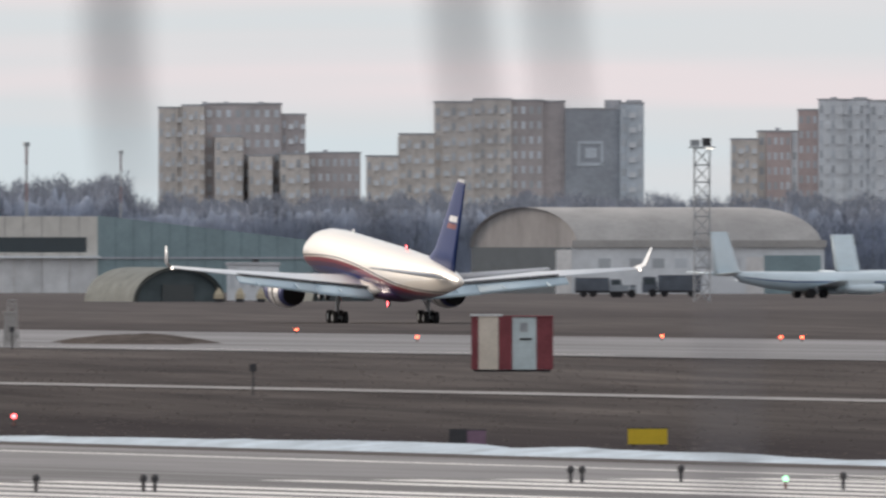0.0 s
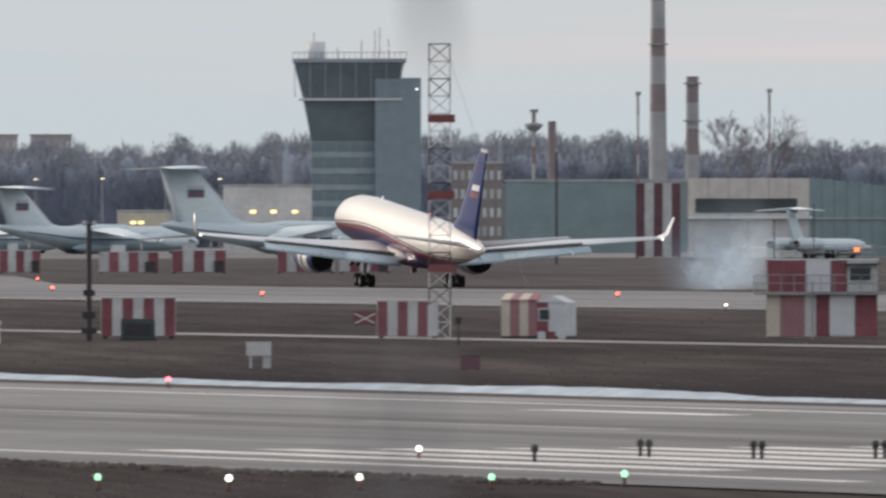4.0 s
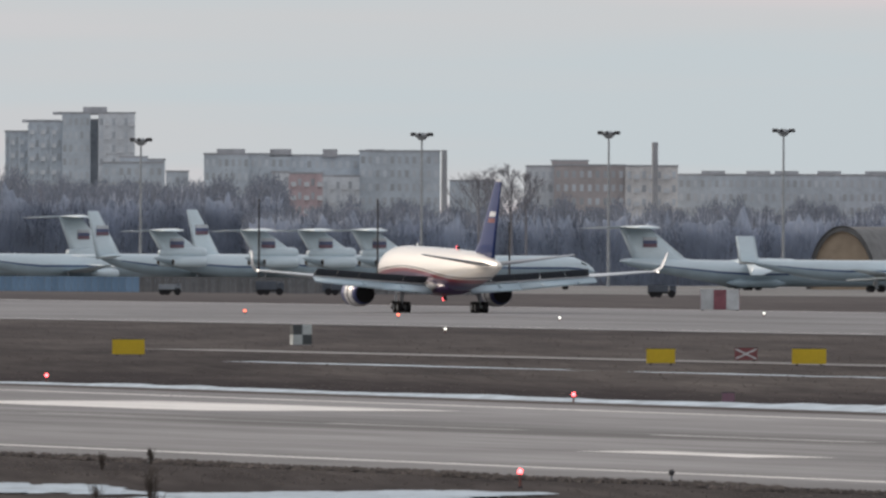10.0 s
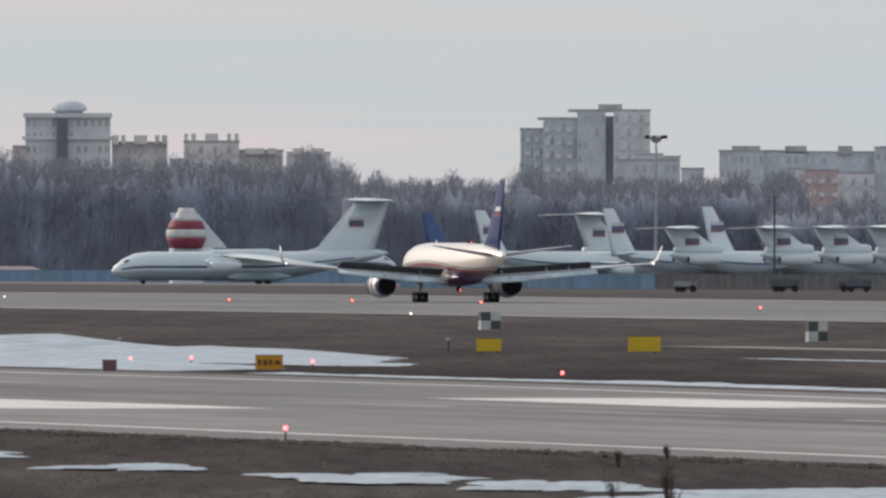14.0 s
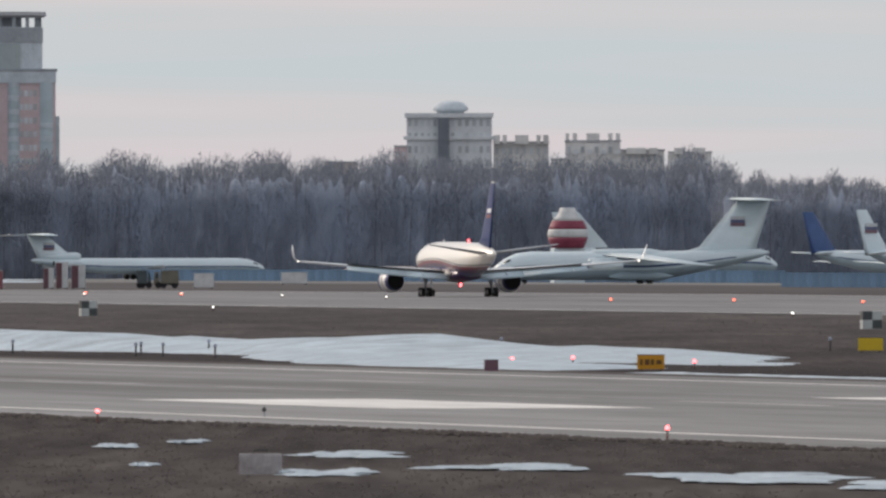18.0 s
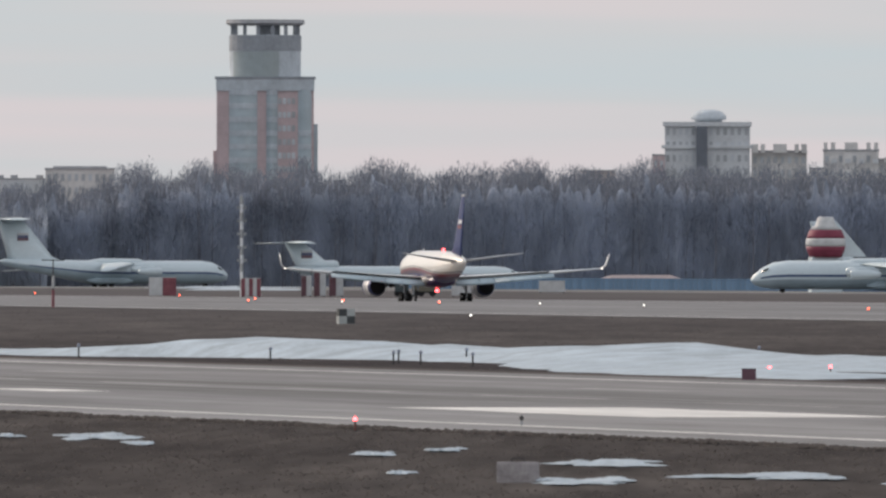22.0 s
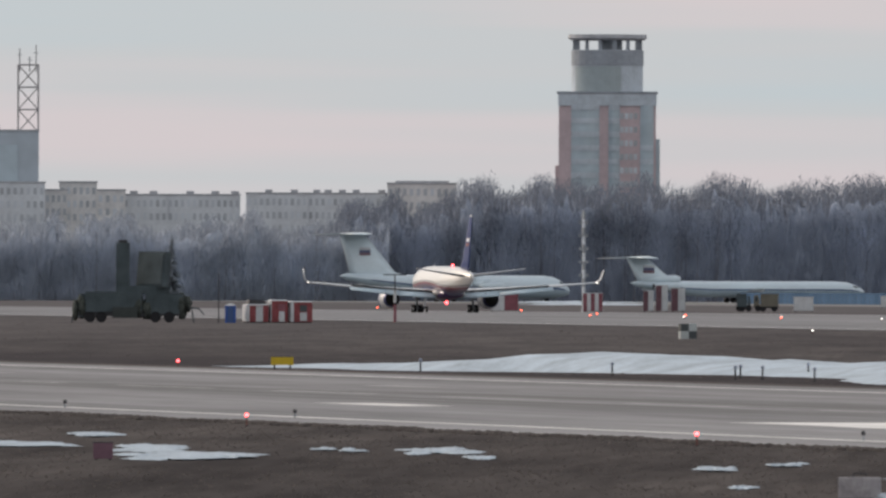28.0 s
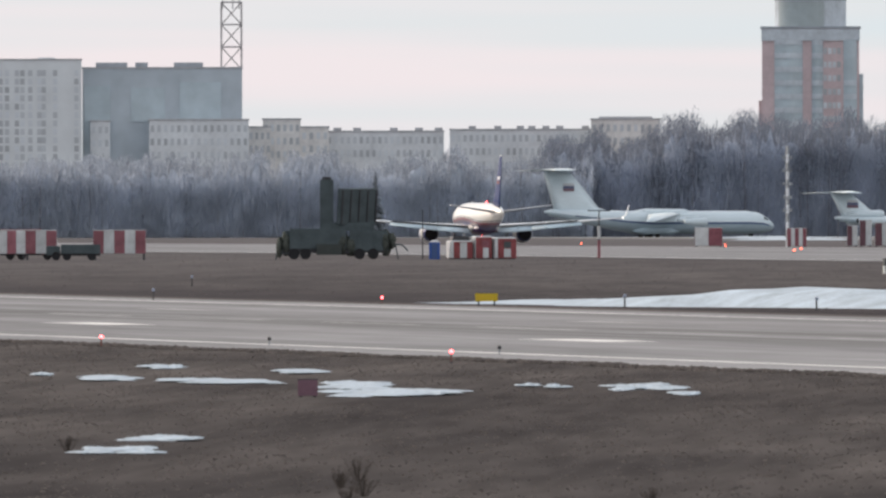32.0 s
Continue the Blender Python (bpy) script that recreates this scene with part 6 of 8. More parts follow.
def cabin_stack():
    d = 1207
    s = d / 40000.0
    a = thing("cabin_stack", put(18.011, d), "two stacked red and white striped cabins with railings", "hut")
    X = lambda x: (x - 1456) * s
    zb, zm, zt = 0.1, 2.35, 4.2
    for z0, z1, cols in ((zb, zm, ((1357, 1381, SUNCREAM), (1381, 1424, PALEPINK), (1424, 1444, PAINTWHITE), (1444, 1469, PINKRED), (1469, 1513, PALE), (1513, 1553, PINKRED))),
                         (zm + 0.14, zt, ((1357, 1386, PINKRED), (1386, 1426, PINKRED), (1426, 1470, PALE), (1470, 1499, PINKRED), (1499, 1553, PAINTWHITE)))):
        part("core", boxes((X(1358), X(1552), 0.03, 2.6, z0, z1 - 0.03)), STEEL, a)
        part("end_wall", boxes((X(1356), X(1358), 0.0, 2.6, z0, z1)), SUNCREAM, a)
        part("roof_plate", boxes((X(1354), X(1556), -0.06, 2.66, z1 - 0.02, z1 + 0.05)), PALE, a)
        for x0, x1, m in cols:
            part("panel", boxes((X(x0) + 0.012, X(x1) - 0.012, -0.03, 0.03, z0 + 0.02, z1 - 0.02)), m, a)
    part("deck", boxes((X(1335), X(1570), -0.5, 3.0, zm, zm + 0.12)), STEEL, a)
    win = part("window_frame", boxes((X(1500), X(1545), -0.1, -0.02, zt - 1.15, zt - 0.35)), PAINTWHITE, a)
    part("pane", boxes((X(1504), X(1541), -0.13, -0.1, zt - 1.08, zt - 0.42)), GLASS, win)
    part("awning", boxes((X(1495), X(1558), -0.6, 0, zt - 0.25, zt - 0.18)), DARKSTEEL, a)
    part("door", boxes((X(1468), X(1510), -0.08, -0.02, 0.2, 2.2)), PALE, a)
    rows = []
    for z, x0, x1 in ((zm + 1.05, X(1335), X(1570)), (zm + 0.6, X(1335), X(1570))):
        rows += [((x0, -0.45, z), (x1, -0.45, z), 0.025)]
    rows += [((X(1335) + k * (X(1570) - X(1335)) / 10, -0.45, zm), (X(1335) + k * (X(1570) - X(1335)) / 10, -0.45, zm + 1.05), 0.025) for k in range(11)]
    part("deck_railing", tubes(*rows, n=4), STEEL, a)
    rows = [((X(1360), 0.1, zt + 0.8), (X(1550), 0.1, zt + 0.8), 0.02), ((X(1360), 0.1, zt + 0.4), (X(1550), 0.1, zt + 0.4), 0.02)] + [((X(1360) + k * 0.72, 0.1, zt), (X(1360) + k * 0.72, 0.1, zt + 0.8), 0.02) for k in range(9)]
    part("roof_railing", tubes(*rows, n=4), STEEL, a)
    part("roof_aerial", tubes(((X(1370), 1, zt), (X(1370), 1, zt + 2.2), 0.04), ((X(1440), 1.5, zt), (X(1440), 1.5, zt + 3.0), 0.03)), DARKSTEEL, a)
    part("roof_lamp", boxes((X(1512), X(1521), 0.0, 0.2, zt + 0.45, zt + 0.65)), glow("lamp_orange", (1.0, 0.22, 0.06), 2.0), a, "glowing orange lamp")
    part("vent_pipe", tubes(((X(1438), -0.8, 0), (X(1438), -0.8, 3.1), 0.05)), STEEL, a)


cabin_stack()
hut(16.882, 17.035, 1208, 2.02, 6, "box hut with faded red and white stripes", 1)


def gable_hut():
    d = 1207
    a = thing("gabled_hut", put(17.279, d, -12), "small pitched striped hut with a side window", "hut", "striped huts")
    w = radians(17.364 - 17.194) * d
    h = 2.05
    for k in range(4):
        x0 = -w / 2 + w * 0.55 * k / 4
        part("panel", boxes((x0 + 0.01, x0 + w * 0.55 / 4 - 0.01, 0, 2.4, 0.15, h)), (SUNCREAM, PALEPINK)[k % 2], a)
        bm = loft([[(x0, -0.1, h), (x0 + w * 0.137, -0.1, h), (x0 + w * 0.137, 1.2, h + 0.32), (x0, 1.2, h + 0.32)], [(x0, -0.1, h + 0.06), (x0 + w * 0.137, -0.1, h + 0.06), (x0 + w * 0.137, 1.2, h + 0.38), (x0, 1.2, h + 0.38)]])
        part("roof_panel", bm, (SUNCREAM, PALEPINK)[k % 2], a)
    part("side_wall", boxes((w * 0.05, w / 2, -0.05, 2.4, 0.15, h - 0.1)), PALE, a)
    part("red_strip", boxes((w * 0.05, w * 0.22, -0.08, -0.05, 0.15, h - 0.1)), PINKRED, a)
    part("side_roof", loft([[(w * 0.05, -0.1, h - 0.1), (w * 0.28, -0.1, h + 0.25), (w / 2, -0.1, h - 0.1)], [(w * 0.05, 2.4, h - 0.1), (w * 0.28, 2.4, h + 0.25), (w / 2, 2.4, h - 0.1)]]), PALE, a)
    fr = part("window_frame", boxes((w * 0.07, w * 0.26, -0.14, -0.05, 0.95, 1.65)), PAINTWHITE, a)
    part("pane", boxes((w * 0.095, w * 0.235, -0.17, -0.14, 1.03, 1.57)), GLASS, fr)
    for k in range(3):
        part("base_block", boxes((w * 0.06 + k * 0.55, w * 0.06 + k * 0.55 + 0.42, -0.1, 0, 0.0, 0.4)), (PALE, PINKRED)[k % 2], a)
    part("skid", boxes((-w / 2, w / 2, 0, 2.3, -0.02, 0.15)), DARKSTEEL, a)


gable_hut()
hut(16.183, 16.369, 1211, 2.19, 7, "wide box hut with red and white stripes", 1)
gen = thing("generator_box", put(16.275, 1196), "dark green generator box before a striped hut", "generator")
part("casing", boxes((-0.9, 0.9, 0, 1.2, 0.1, 1.15)), GREENARMY, gen)
part("skid", boxes((-1.0, 1.0, 0, 1.2, -0.02, 0.1)), DARKSTEEL, gen)
part("grille", boxes((-0.7, 0.7, -0.03, 0, 0.3, 0.9)), DARKSTEEL, gen)
white_stand = thing("white_equipment_stand", put(16.581, 997.7), "white angular equipment cabinet on legs", "cabinet")
part("cabinet", boxes((-0.55, 0.55, 0, 0.8, 0.55, 1.15)), PAINTWHITE, white_stand)
for x, w in ((-0.42, 0.12), (0.18, 0.35)):
    part("leg", boxes((x, x + w, 0.1, 0.6, -0.02, 0.55)), PAINTWHITE, white_stand)

mast = lattice("lattice_mast", put(17.040, 1203), 1.12, 15.73, 0.95, None, "tall lattice mast in red and white panels", "mast", 0.035, mats=(PAINTWHITE, PAINTWHITE, DARKSTEEL, PAINTWHITE, DARKSTEEL, PAINTWHITE))
for z in (11.55, 7.49, 3.58):
    part("red_board", boxes((-0.62, 0.82, -0.66, -0.58, z, z + 0.42)), RED, mast, "red signal board")
    part("board_bracket", tubes(((-0.5, -0.6, z + 0.2), (-0.5, 0.5, z + 0.2), 0.03), ((0.5, -0.6, z + 0.2), (0.5, 0.5, z + 0.2), 0.03), n=4), STEEL, mast)
part("guy_wire", tubes(((0.5, 0.5, 15.07), (5.6, 6, 0), 0.012), n=3), STEEL, mast)
part("lamp_box", boxes((-0.35, 0.35, -0.2, 0.2, 0, 0.02)), STEEL, mast)

# the lamp hut group further along: a dark box, a pink hut with a van-like front, a white stand
trailer_hut()
crate = thing("dark_crate", put(15.678, 1185), "dark green-black equipment crate", "crate")
part("casing", boxes((-0.62, 0.62, 0, 1.1, 0.05, 1.1)), GREENARMY, crate)
part("lid", boxes((-0.65, 0.65, -0.03, 1.13, 1.1, 1.16)), DARKSTEEL, crate)
st = thing("white_post_stand", put(15.916, 1168.7), "small white post stand with two arms", "stand")
part("post", tubes(((-0.15, 0, -0.02), (-0.12, 0, 1.2), 0.06), ((0.15, 0, -0.02), (0.12, 0, 1.2), 0.06)), PAINTWHITE, st)
part("arm", boxes((-0.25, 0.25, -0.06, 0.06, 1.0, 1.2)), PAINTWHITE, st)


def field_pole(b, d, top, r, label, boxes_at=(), lamps=False):
    p = spot(b, d)
    a = thing("field_pole", pose(p.x, p.y, p.z, 0, 0, -b), label, "pole", "field poles")
    h = top - p.z
    part("pole", tubes(((0, 0, -0.05), (0, 0, h), r, r * 0.8), n=8), DARKSTEEL, a)
    for z, w, hh in boxes_at:
        part("fitting", boxes((-w / 2, w / 2, -0.15, 0.1, z, z + hh)), DARKSTEEL, a)
    if lamps:
        part("crossarm", boxes((-0.35, 0.35, -0.04, 0.04, h - 0.06, h)), DARKSTEEL, a)
        for x in (-0.28, 0.28):
            part("lamp_head", boxes((x - 0.12, x + 0.12, -0.15, 0.05, h, h + 0.16)), PALE, a)
    return a


field_pole(15.810, 1180, 10.02, 0.07, "tall thin dark pole with fittings", ((2.4, 0.4, 0.3), (4.5, 0.35, 0.3)))
field_pole(16.151, 1190, 6.18, 0.16, "thick dark lattice-like pole with two lamps", ((1.2, 0.7, 0.35), (2.4, 0.6, 0.3), (0.4, 0.8, 0.3)), True)
for b, d, z in ((17.336, 2600, 12.92), (13.885, 3300, 13.09), (14.186, 3300, 13.09), (14.520, 3300, 9.78)):
    field_pole(b, d, z, 0.16, "thin dark pole on the apron edge")
DEEPRED = mat("deep_red_paint", (0.2, 0.05, 0.06), 0.6, vary=0.2)
box_hut = thing("striped_hut", put(19.626, 1222), "upright striped box hut with a pale door", "hut", "striped huts")
w = radians(19.729 - 19.525) * 1222
h = 3.0
part("core", boxes((-w / 2 + 0.03, w / 2 - 0.03, 0.12, 2.4, 0.1, h - 0.03)), STEEL, box_hut)
for x0, x1, m in ((0.0, 0.08, DEEPRED), (0.08, 0.33, SUNCREAM), (0.33, 0.5, DEEPRED), (0.5, 0.8, DOORBLUE), (0.8, 1.0, DEEPRED)):
    part("panel", boxes((w * (x0 - 0.5) + 0.01, w * (x1 - 0.5) - 0.01, 0.0 if x0 < 0.4 else 0.06, 0.07 if x0 < 0.4 else 0.1, 0.12, h)), m, box_hut)
for x in (-w / 2, w / 2):
    part("side_panel", boxes((x - 0.03, x + 0.03, 0.08, 2.4, 0.12, h - 0.02)), DEEPRED, box_hut)
# White over the left part stands for the sun's glint on the roof.
part("roof_edge", boxes((-w / 2 - 0.06, -w * 0.12, -0.08, 2.46, h, h + 0.1)), PAINTWHITE, box_hut, "roof edge coloured pale as if sunlit")
part("roof_plate", boxes((-w * 0.12 + 0.01, w / 2 + 0.06, 0.0, 2.46, h - 0.04, h + 0.03)), DEEPRED, box_hut)
part("door_handle", boxes((-0.02 + w * 0.1, w * 0.24, 0.0, 0.05, 1.72, 1.82)), BLACK, box_hut, "black door bar")
part("door_mark", boxes((w * 0.1, w * 0.19, 0.045, 0.058, 2.15, 2.65)), STEEL, box_hut)
part("skid", boxes((-w / 2 + 0.1, w / 2 - 0.1, 0.2, 2.2, -0.02, 0.12)), DARKSTEEL, box_hut)
pillar = thing("concrete_pillar", put(18.353, 1487.4), "pale concrete pillar with a flared base", "pillar")
part("shaft", loft([[(-w, -w, z), (w, -w, z), (w, w, z), (-w, w, z)] for w, z in ((0.55, -0.02), (0.42, 0.4), (0.36, 2.2))]), CONCRETE, pillar)
part("cap", boxes((-0.45, 0.45, -0.45, 0.45, 2.2, 2.35)), CONCRETE, pillar)

# huts and vehicles on the far side of the landing runway
# Red and white muted in the colour to stand for haze over the field.
FARRED = mat("hazy_red_panel", (0.25, 0.1, 0.12), 0.7, vary=0.2, scale=0.8, each=0.2)
FARWHITE = mat("hazy_white_panel", (0.52, 0.54, 0.55), 0.7, vary=0.15, scale=0.8, each=0.12)
hut(17.537, 17.651, 2900, 9.6, 5, "tall muted red and white striped equipment tower", 1, 0, 4.0, (FARWHITE, mat("dark_maroon_panel", (0.14, 0.075, 0.09), 0.8, vary=0.2)), 0.2, "", "striped_tower")
for b0, b1, d, y, n, f in ((15.925, 16.028, 2300, 2.34, 5, 1), (16.177, 16.326, 2300, 2.17, 6, 0), (16.362, 16.498, 2300, 2.34, 5, 1),
                          (16.629, 16.772, 2300, 2.98, 6, 1), (16.786, 16.915, 2300, 2.86, 5, 0)):
    h0, w, h = hut(b0, b1, d, y, n, "red and white striped hut across the runway", f, 0, 2.6, (FARWHITE, FARRED))
    part("roof_unit", boxes((-w * 0.3, -w * 0.05, 0.6, 1.8, h + 0.06, h + 0.75)), FARWHITE, h0)
    part("vent_pipe", tubes(((w * 0.22, 1.2, h), (w * 0.22, 1.2, h + 1.1), 0.08)), STEEL, h0)
    part("side_locker", boxes((w * 0.28, w * 0.46, -0.4, 0.0, 0.1, h * 0.55)), DARKSTEEL, h0)
hut(15.005, 15.103, 2330, 2.22, 3, "white and red box hut across the runway", 0, 0, 2.6, (FARWHITE, FARRED))
hut(10.679, 10.748, 3300, 2.24, 2, "white and red box hut by the far taxiway", 0, 0, 2.4, (PAINTWHITE, PINKRED))
hut(10.913, 10.962, 3250, 2.23, 5, "small striped hut at the banded mast", 1, 0, 2.4, (PAINTWHITE, PINKRED))
for x0, x1, top in ((11.065, 11.091, 2.5), (11.097, 11.127, 3.3), (11.136, 11.171, 2.9)):
    hut(x0, x1, 3300, top, 2, "narrow upright striped box", 1, 0, 1.6, (FARWHITE, mat("dark_maroon_panel", (0.14, 0.075, 0.09), 0.8, vary=0.2)))
field = thing("banded_mast", put(10.914, 3255), "thin white and dark banded lattice mast", "mast")
hb = 14.11 - field.matrix_basis.translation.z
for k in range(12):
    bm = bmesh.new()
    tube(bm, (0, 0, hb * k / 12), (0, 0, hb * (k + 1) / 12), 0.24, n=6)
    part("mast_section", bm, (PALE, STEEL)[k % 2], field)
for k in range(5):
    part("mast_bracket", boxes((-0.7, 0.7, -0.1, 0.1, hb * (0.35 + 0.13 * k), hb * (0.35 + 0.13 * k) + 0.4)), STEEL, field)


def vehicle(b0, b1, d, top, body_mat, label, cab=1, name="truck"):
    a = thing(name, put((b0 + b1) / 2, d), label, "truck", "parked trucks")
    w = radians(b1 - b0) * d
    h = top - a.matrix_basis.translation.z
    c = w * 0.27
    part("box_body", boxes((-w / 2 if cab > 0 else -w / 2 + c, w / 2 - c if cab > 0 else w / 2, 0, 2.4, 0.75, h)), body_mat, a)
    x0, x1 = (w / 2 - c + 0.08, w / 2) if cab > 0 else (-w / 2, -w / 2 + c - 0.08)
    part("cab", loft([[(x0, 0.1, 0.6), (x1, 0.1, 0.6), (x1, 2.3, 0.6), (x0, 2.3, 0.6)], [(x0, 0.1, 1.5), (x1, 0.1, 1.5), (x1, 2.3, 1.5), (x0, 2.3, 1.5)], [(x0 + 0.1, 0.25, h * 0.92), (x1 - 0.2, 0.25, h * 0.92), (x1 - 0.2, 2.15, h * 0.92), (x0 + 0.1, 2.15, h * 0.92)]]), body_mat, a)
    part("side_window", boxes((x0 + 0.25, x1 - 0.3, 0.05, 0.16, 1.5, h * 0.85)), GLASS, a)
    part("chassis", boxes((-w / 2, w / 2, 0.4, 2.0, 0.5, 0.75)), DARKSTEEL, a)
    for x in (-w * 0.32, -w * 0.12, w * 0.34):
        for y in (0.2, 2.2):
            bm = bmesh.new()
            tube(bm, (x, y - 0.18, 0.48), (x, y + 0.18, 0.48), 0.48, n=14)
            part("wheel", bm, BLACK, a)
    return a


for x0, x1, m, c in ((11.302, 11.338, GREENARMY, 1), (11.345, 11.408, mat("dull_khaki", (0.16, 0.15, 0.12), 0.8, vary=0.2), -1)):
    vehicle(x0, x1, 3350, 2.07, m, "dull khaki truck on the far taxiway", c)
hut(11.447, 11.496, 3340, 1.59, 2, "white box trailer by the far taxiway", 0, 0, 2.2, (PAINTWHITE, PAINTWHITE))
hut(11.668, 11.733, 3800, 0.98, 2, "white container before the blue fence", 0, 0, 2.2, (PAINTWHITE, PAINTWHITE))
low_hall = thing("low_hall", put(11.925, 4560), "low shed with a dull pink roof behind the blue fence", "shed")
w = radians(12.027 - 11.822) * 4560
part("wall", boxes((-w / 2, w / 2, 0, 8, -0.2, 1.9)), GREYC, low_hall)
part("roof", loft([[(-w / 2 - 0.4, y, 1.9), (w / 2 + 0.4, y, 1.9), (w / 2 - 2.2, y, z), (-w / 2 + 2.2, y, z)] for y, z in ((-0.4, 2.0), (4, 2.7), (8.4, 2.0))]), mat("dull_pink_sheet", (0.33, 0.285, 0.295), 0.7, vary=0.15), low_hall, "dull pink metal roof")
TARP = mat("ochre_tarpaulin", (0.42, 0.37, 0.27), 0.9, vary=0.15)
for b in (18.882, 18.936, 18.989):
    cone = thing("tarped_crate", put(b, 2480), "small crate under a pointed ochre tarpaulin", "crate", "tarped crates")
    part("crate", boxes((-0.45, 0.45, 0, 0.9, 0, 0.5)), DARKSTEEL, cone)
    part("tarpaulin", loft([[(-0.55, -0.1, 0.4), (0.55, -0.1, 0.4), (0.55, 1.0, 0.4), (-0.55, 1.0, 0.4)], [(-0.5, -0.05, 0.9), (0.5, -0.05, 0.9), (0.5, 0.95, 0.9), (-0.5, 0.95, 0.9)], [(-0.08, 0.4, 1.6), (0.08, 0.4, 1.6), (0.08, 0.5, 1.6), (-0.08, 0.5, 1.6)]]), TARP, cone)
cabin = thing("white_cabin", put(18.969, 2640), "white two-part cabin with small dark windows before the hangar", "cabin")
w = radians(19.035 - 18.903) * 2640
zt = 3.96
part("left_half", boxes((-w / 2, -0.02, 0, 3, 0, zt)), PAINTWHITE, cabin)
part("right_half", boxes((0.02, w / 2, 0.4, 3, 0, zt)), PALE, cabin)
part("roof_plate", boxes((-w / 2 - 0.1, w / 2 + 0.1, -0.1, 3.1, zt, zt + 0.1)), STEEL, cabin)
part("roof_vent", boxes((-0.1, 0.7, 1, 1.8, zt + 0.1, zt + 0.6)), DARKSTEEL, cabin)
for x, y in ((-w * 0.42, -0.04), (-w * 0.17, -0.04), (w * 0.22, 0.36)):
    part("window", boxes((x, x + w * 0.11, y, y + 0.06, zt - 1.5, zt - 0.6)), GLASS, cabin)

# blue fence along the far apron
fence = thing("blue_fence", Matrix(), "long blue sheet-metal fence behind the apron", "fence")
FENCEBLUE = mat("fence_blue", (0.09, 0.15, 0.24), 1.0, spec=0.0, vary=0.12, each=0.12)
GREYFENCE = mat("fence_dark_grey", (0.09, 0.1, 0.115), 1.0, spec=0.0, vary=0.15, each=0.15)
FENCE_X = 752.0
panel_mesh = mesh_of(boxes((-0.04, 0.04, -2.05, 2.05, 0.08, 2.25)), "fence_panel", FENCEBLUE)
post_mesh = mesh_of(boxes((-0.06, 0.04, -0.05, 0.05, 0, 2.3)), "fence_post", DARKSTEEL)
for x, b0, b1 in ((FENCE_X, 13.574, 12.94), (862.0, 12.94, 11.318)):
    y = x / math.tan(radians(b0))
    while y < x / math.tan(radians(b1)):
        part("fence_panel", panel_mesh, None, fence, at=pose(x, y, ground_z(y)))
        part("fence_post", post_mesh, None, fence, at=pose(x, y - 2.07, ground_z(y)))
        y += 4.14
grey_fence = thing("grey_fence", Matrix(), "dark grey slatted fence along the apron", "fence")
slat_mesh = mesh_of(boxes((-0.03, 0.03, -0.55, 0.55, 0.1, 2.3)), "slat", GREYFENCE)
y = FENCE_X / math.tan(radians(14.519))
k = 0
while y < FENCE_X / math.tan(radians(13.574)) - 1:
    part("slat", slat_mesh, None, grey_fence, at=pose(FENCE_X, y, ground_z(y)))
    if k % 4 == 0:
        part("post", post_mesh, None, grey_fence, at=pose(FENCE_X, y - 0.7, ground_z(y)))
    y += 1.4
    k += 1
DARKVAN = mat("dark_blue_grey_vehicle", (0.1, 0.115, 0.14), 0.7, vary=0.25)
PALEVAN = mat("pale_vehicle_paint", (0.27, 0.3, 0.33), 0.6, vary=0.2)
for b0, b1, d, top, m, c in ((13.631, 13.688, 2980, 1.24, PALEVAN, 1), (13.877, 13.949, 3000, 1.65, DARKVAN, 1),
                             (19.785, 19.905, 2690, 2.3, DARKVAN, 1), (19.955, 20.105, 2700, 2.6, DARKVAN, -1), (19.872, 19.94, 2660, 1.5, PALEVAN, 1), (14.046, 14.132, 3000, 1.50, DARKVAN, -1), (14.871, 14.943, 2900, 1.51, DARKVAN, 1)):
    vehicle(b0, b1, d, top, m, "service truck parked at the apron edge", c, "service_truck")


# ---- apron flood-light masts ----
def flood_mast(b, d, top, label="tall apron floodlight mast with a round lamp head"):
    p = spot(b, d)
    a = thing("floodlight_mast", pose(p.x, p.y, p.z, 0, 0, -b), label, "lamp mast", "floodlight masts")
    h = top - p.z
    part("pole", tubes(((0, 0, -0.1), (0, 0, h), 0.28, 0.16), n=10), STEEL, a)
    part("lamp_ring", loft([[(r * math.cos(q), r * math.sin(q), z) for q in (6.283 * k / 12 for k in range(12))] for r, z in ((0.5, h - 1.3), (1.3, h - 0.5), (1.3, h - 0.25), (0.5, h))]), STEEL, a)
    for k in range(6):
        q = 6.283 * k / 6 + 0.3
        part("floodlight", boxes((-0.35, 0.35, -0.25, 0.25, -0.25, 0.25)), DARKSTEEL, a, at=pose(1.75 * math.cos(q), 1.75 * math.sin(q), h - 0.25, 25, 0, math.degrees(q)))
        part("bracket", tubes(((0.8 * math.cos(q), 0.8 * math.sin(q), h - 0.4), (1.7 * math.cos(q), 1.7 * math.sin(q), h - 0.3), 0.05), n=4), STEEL, a)


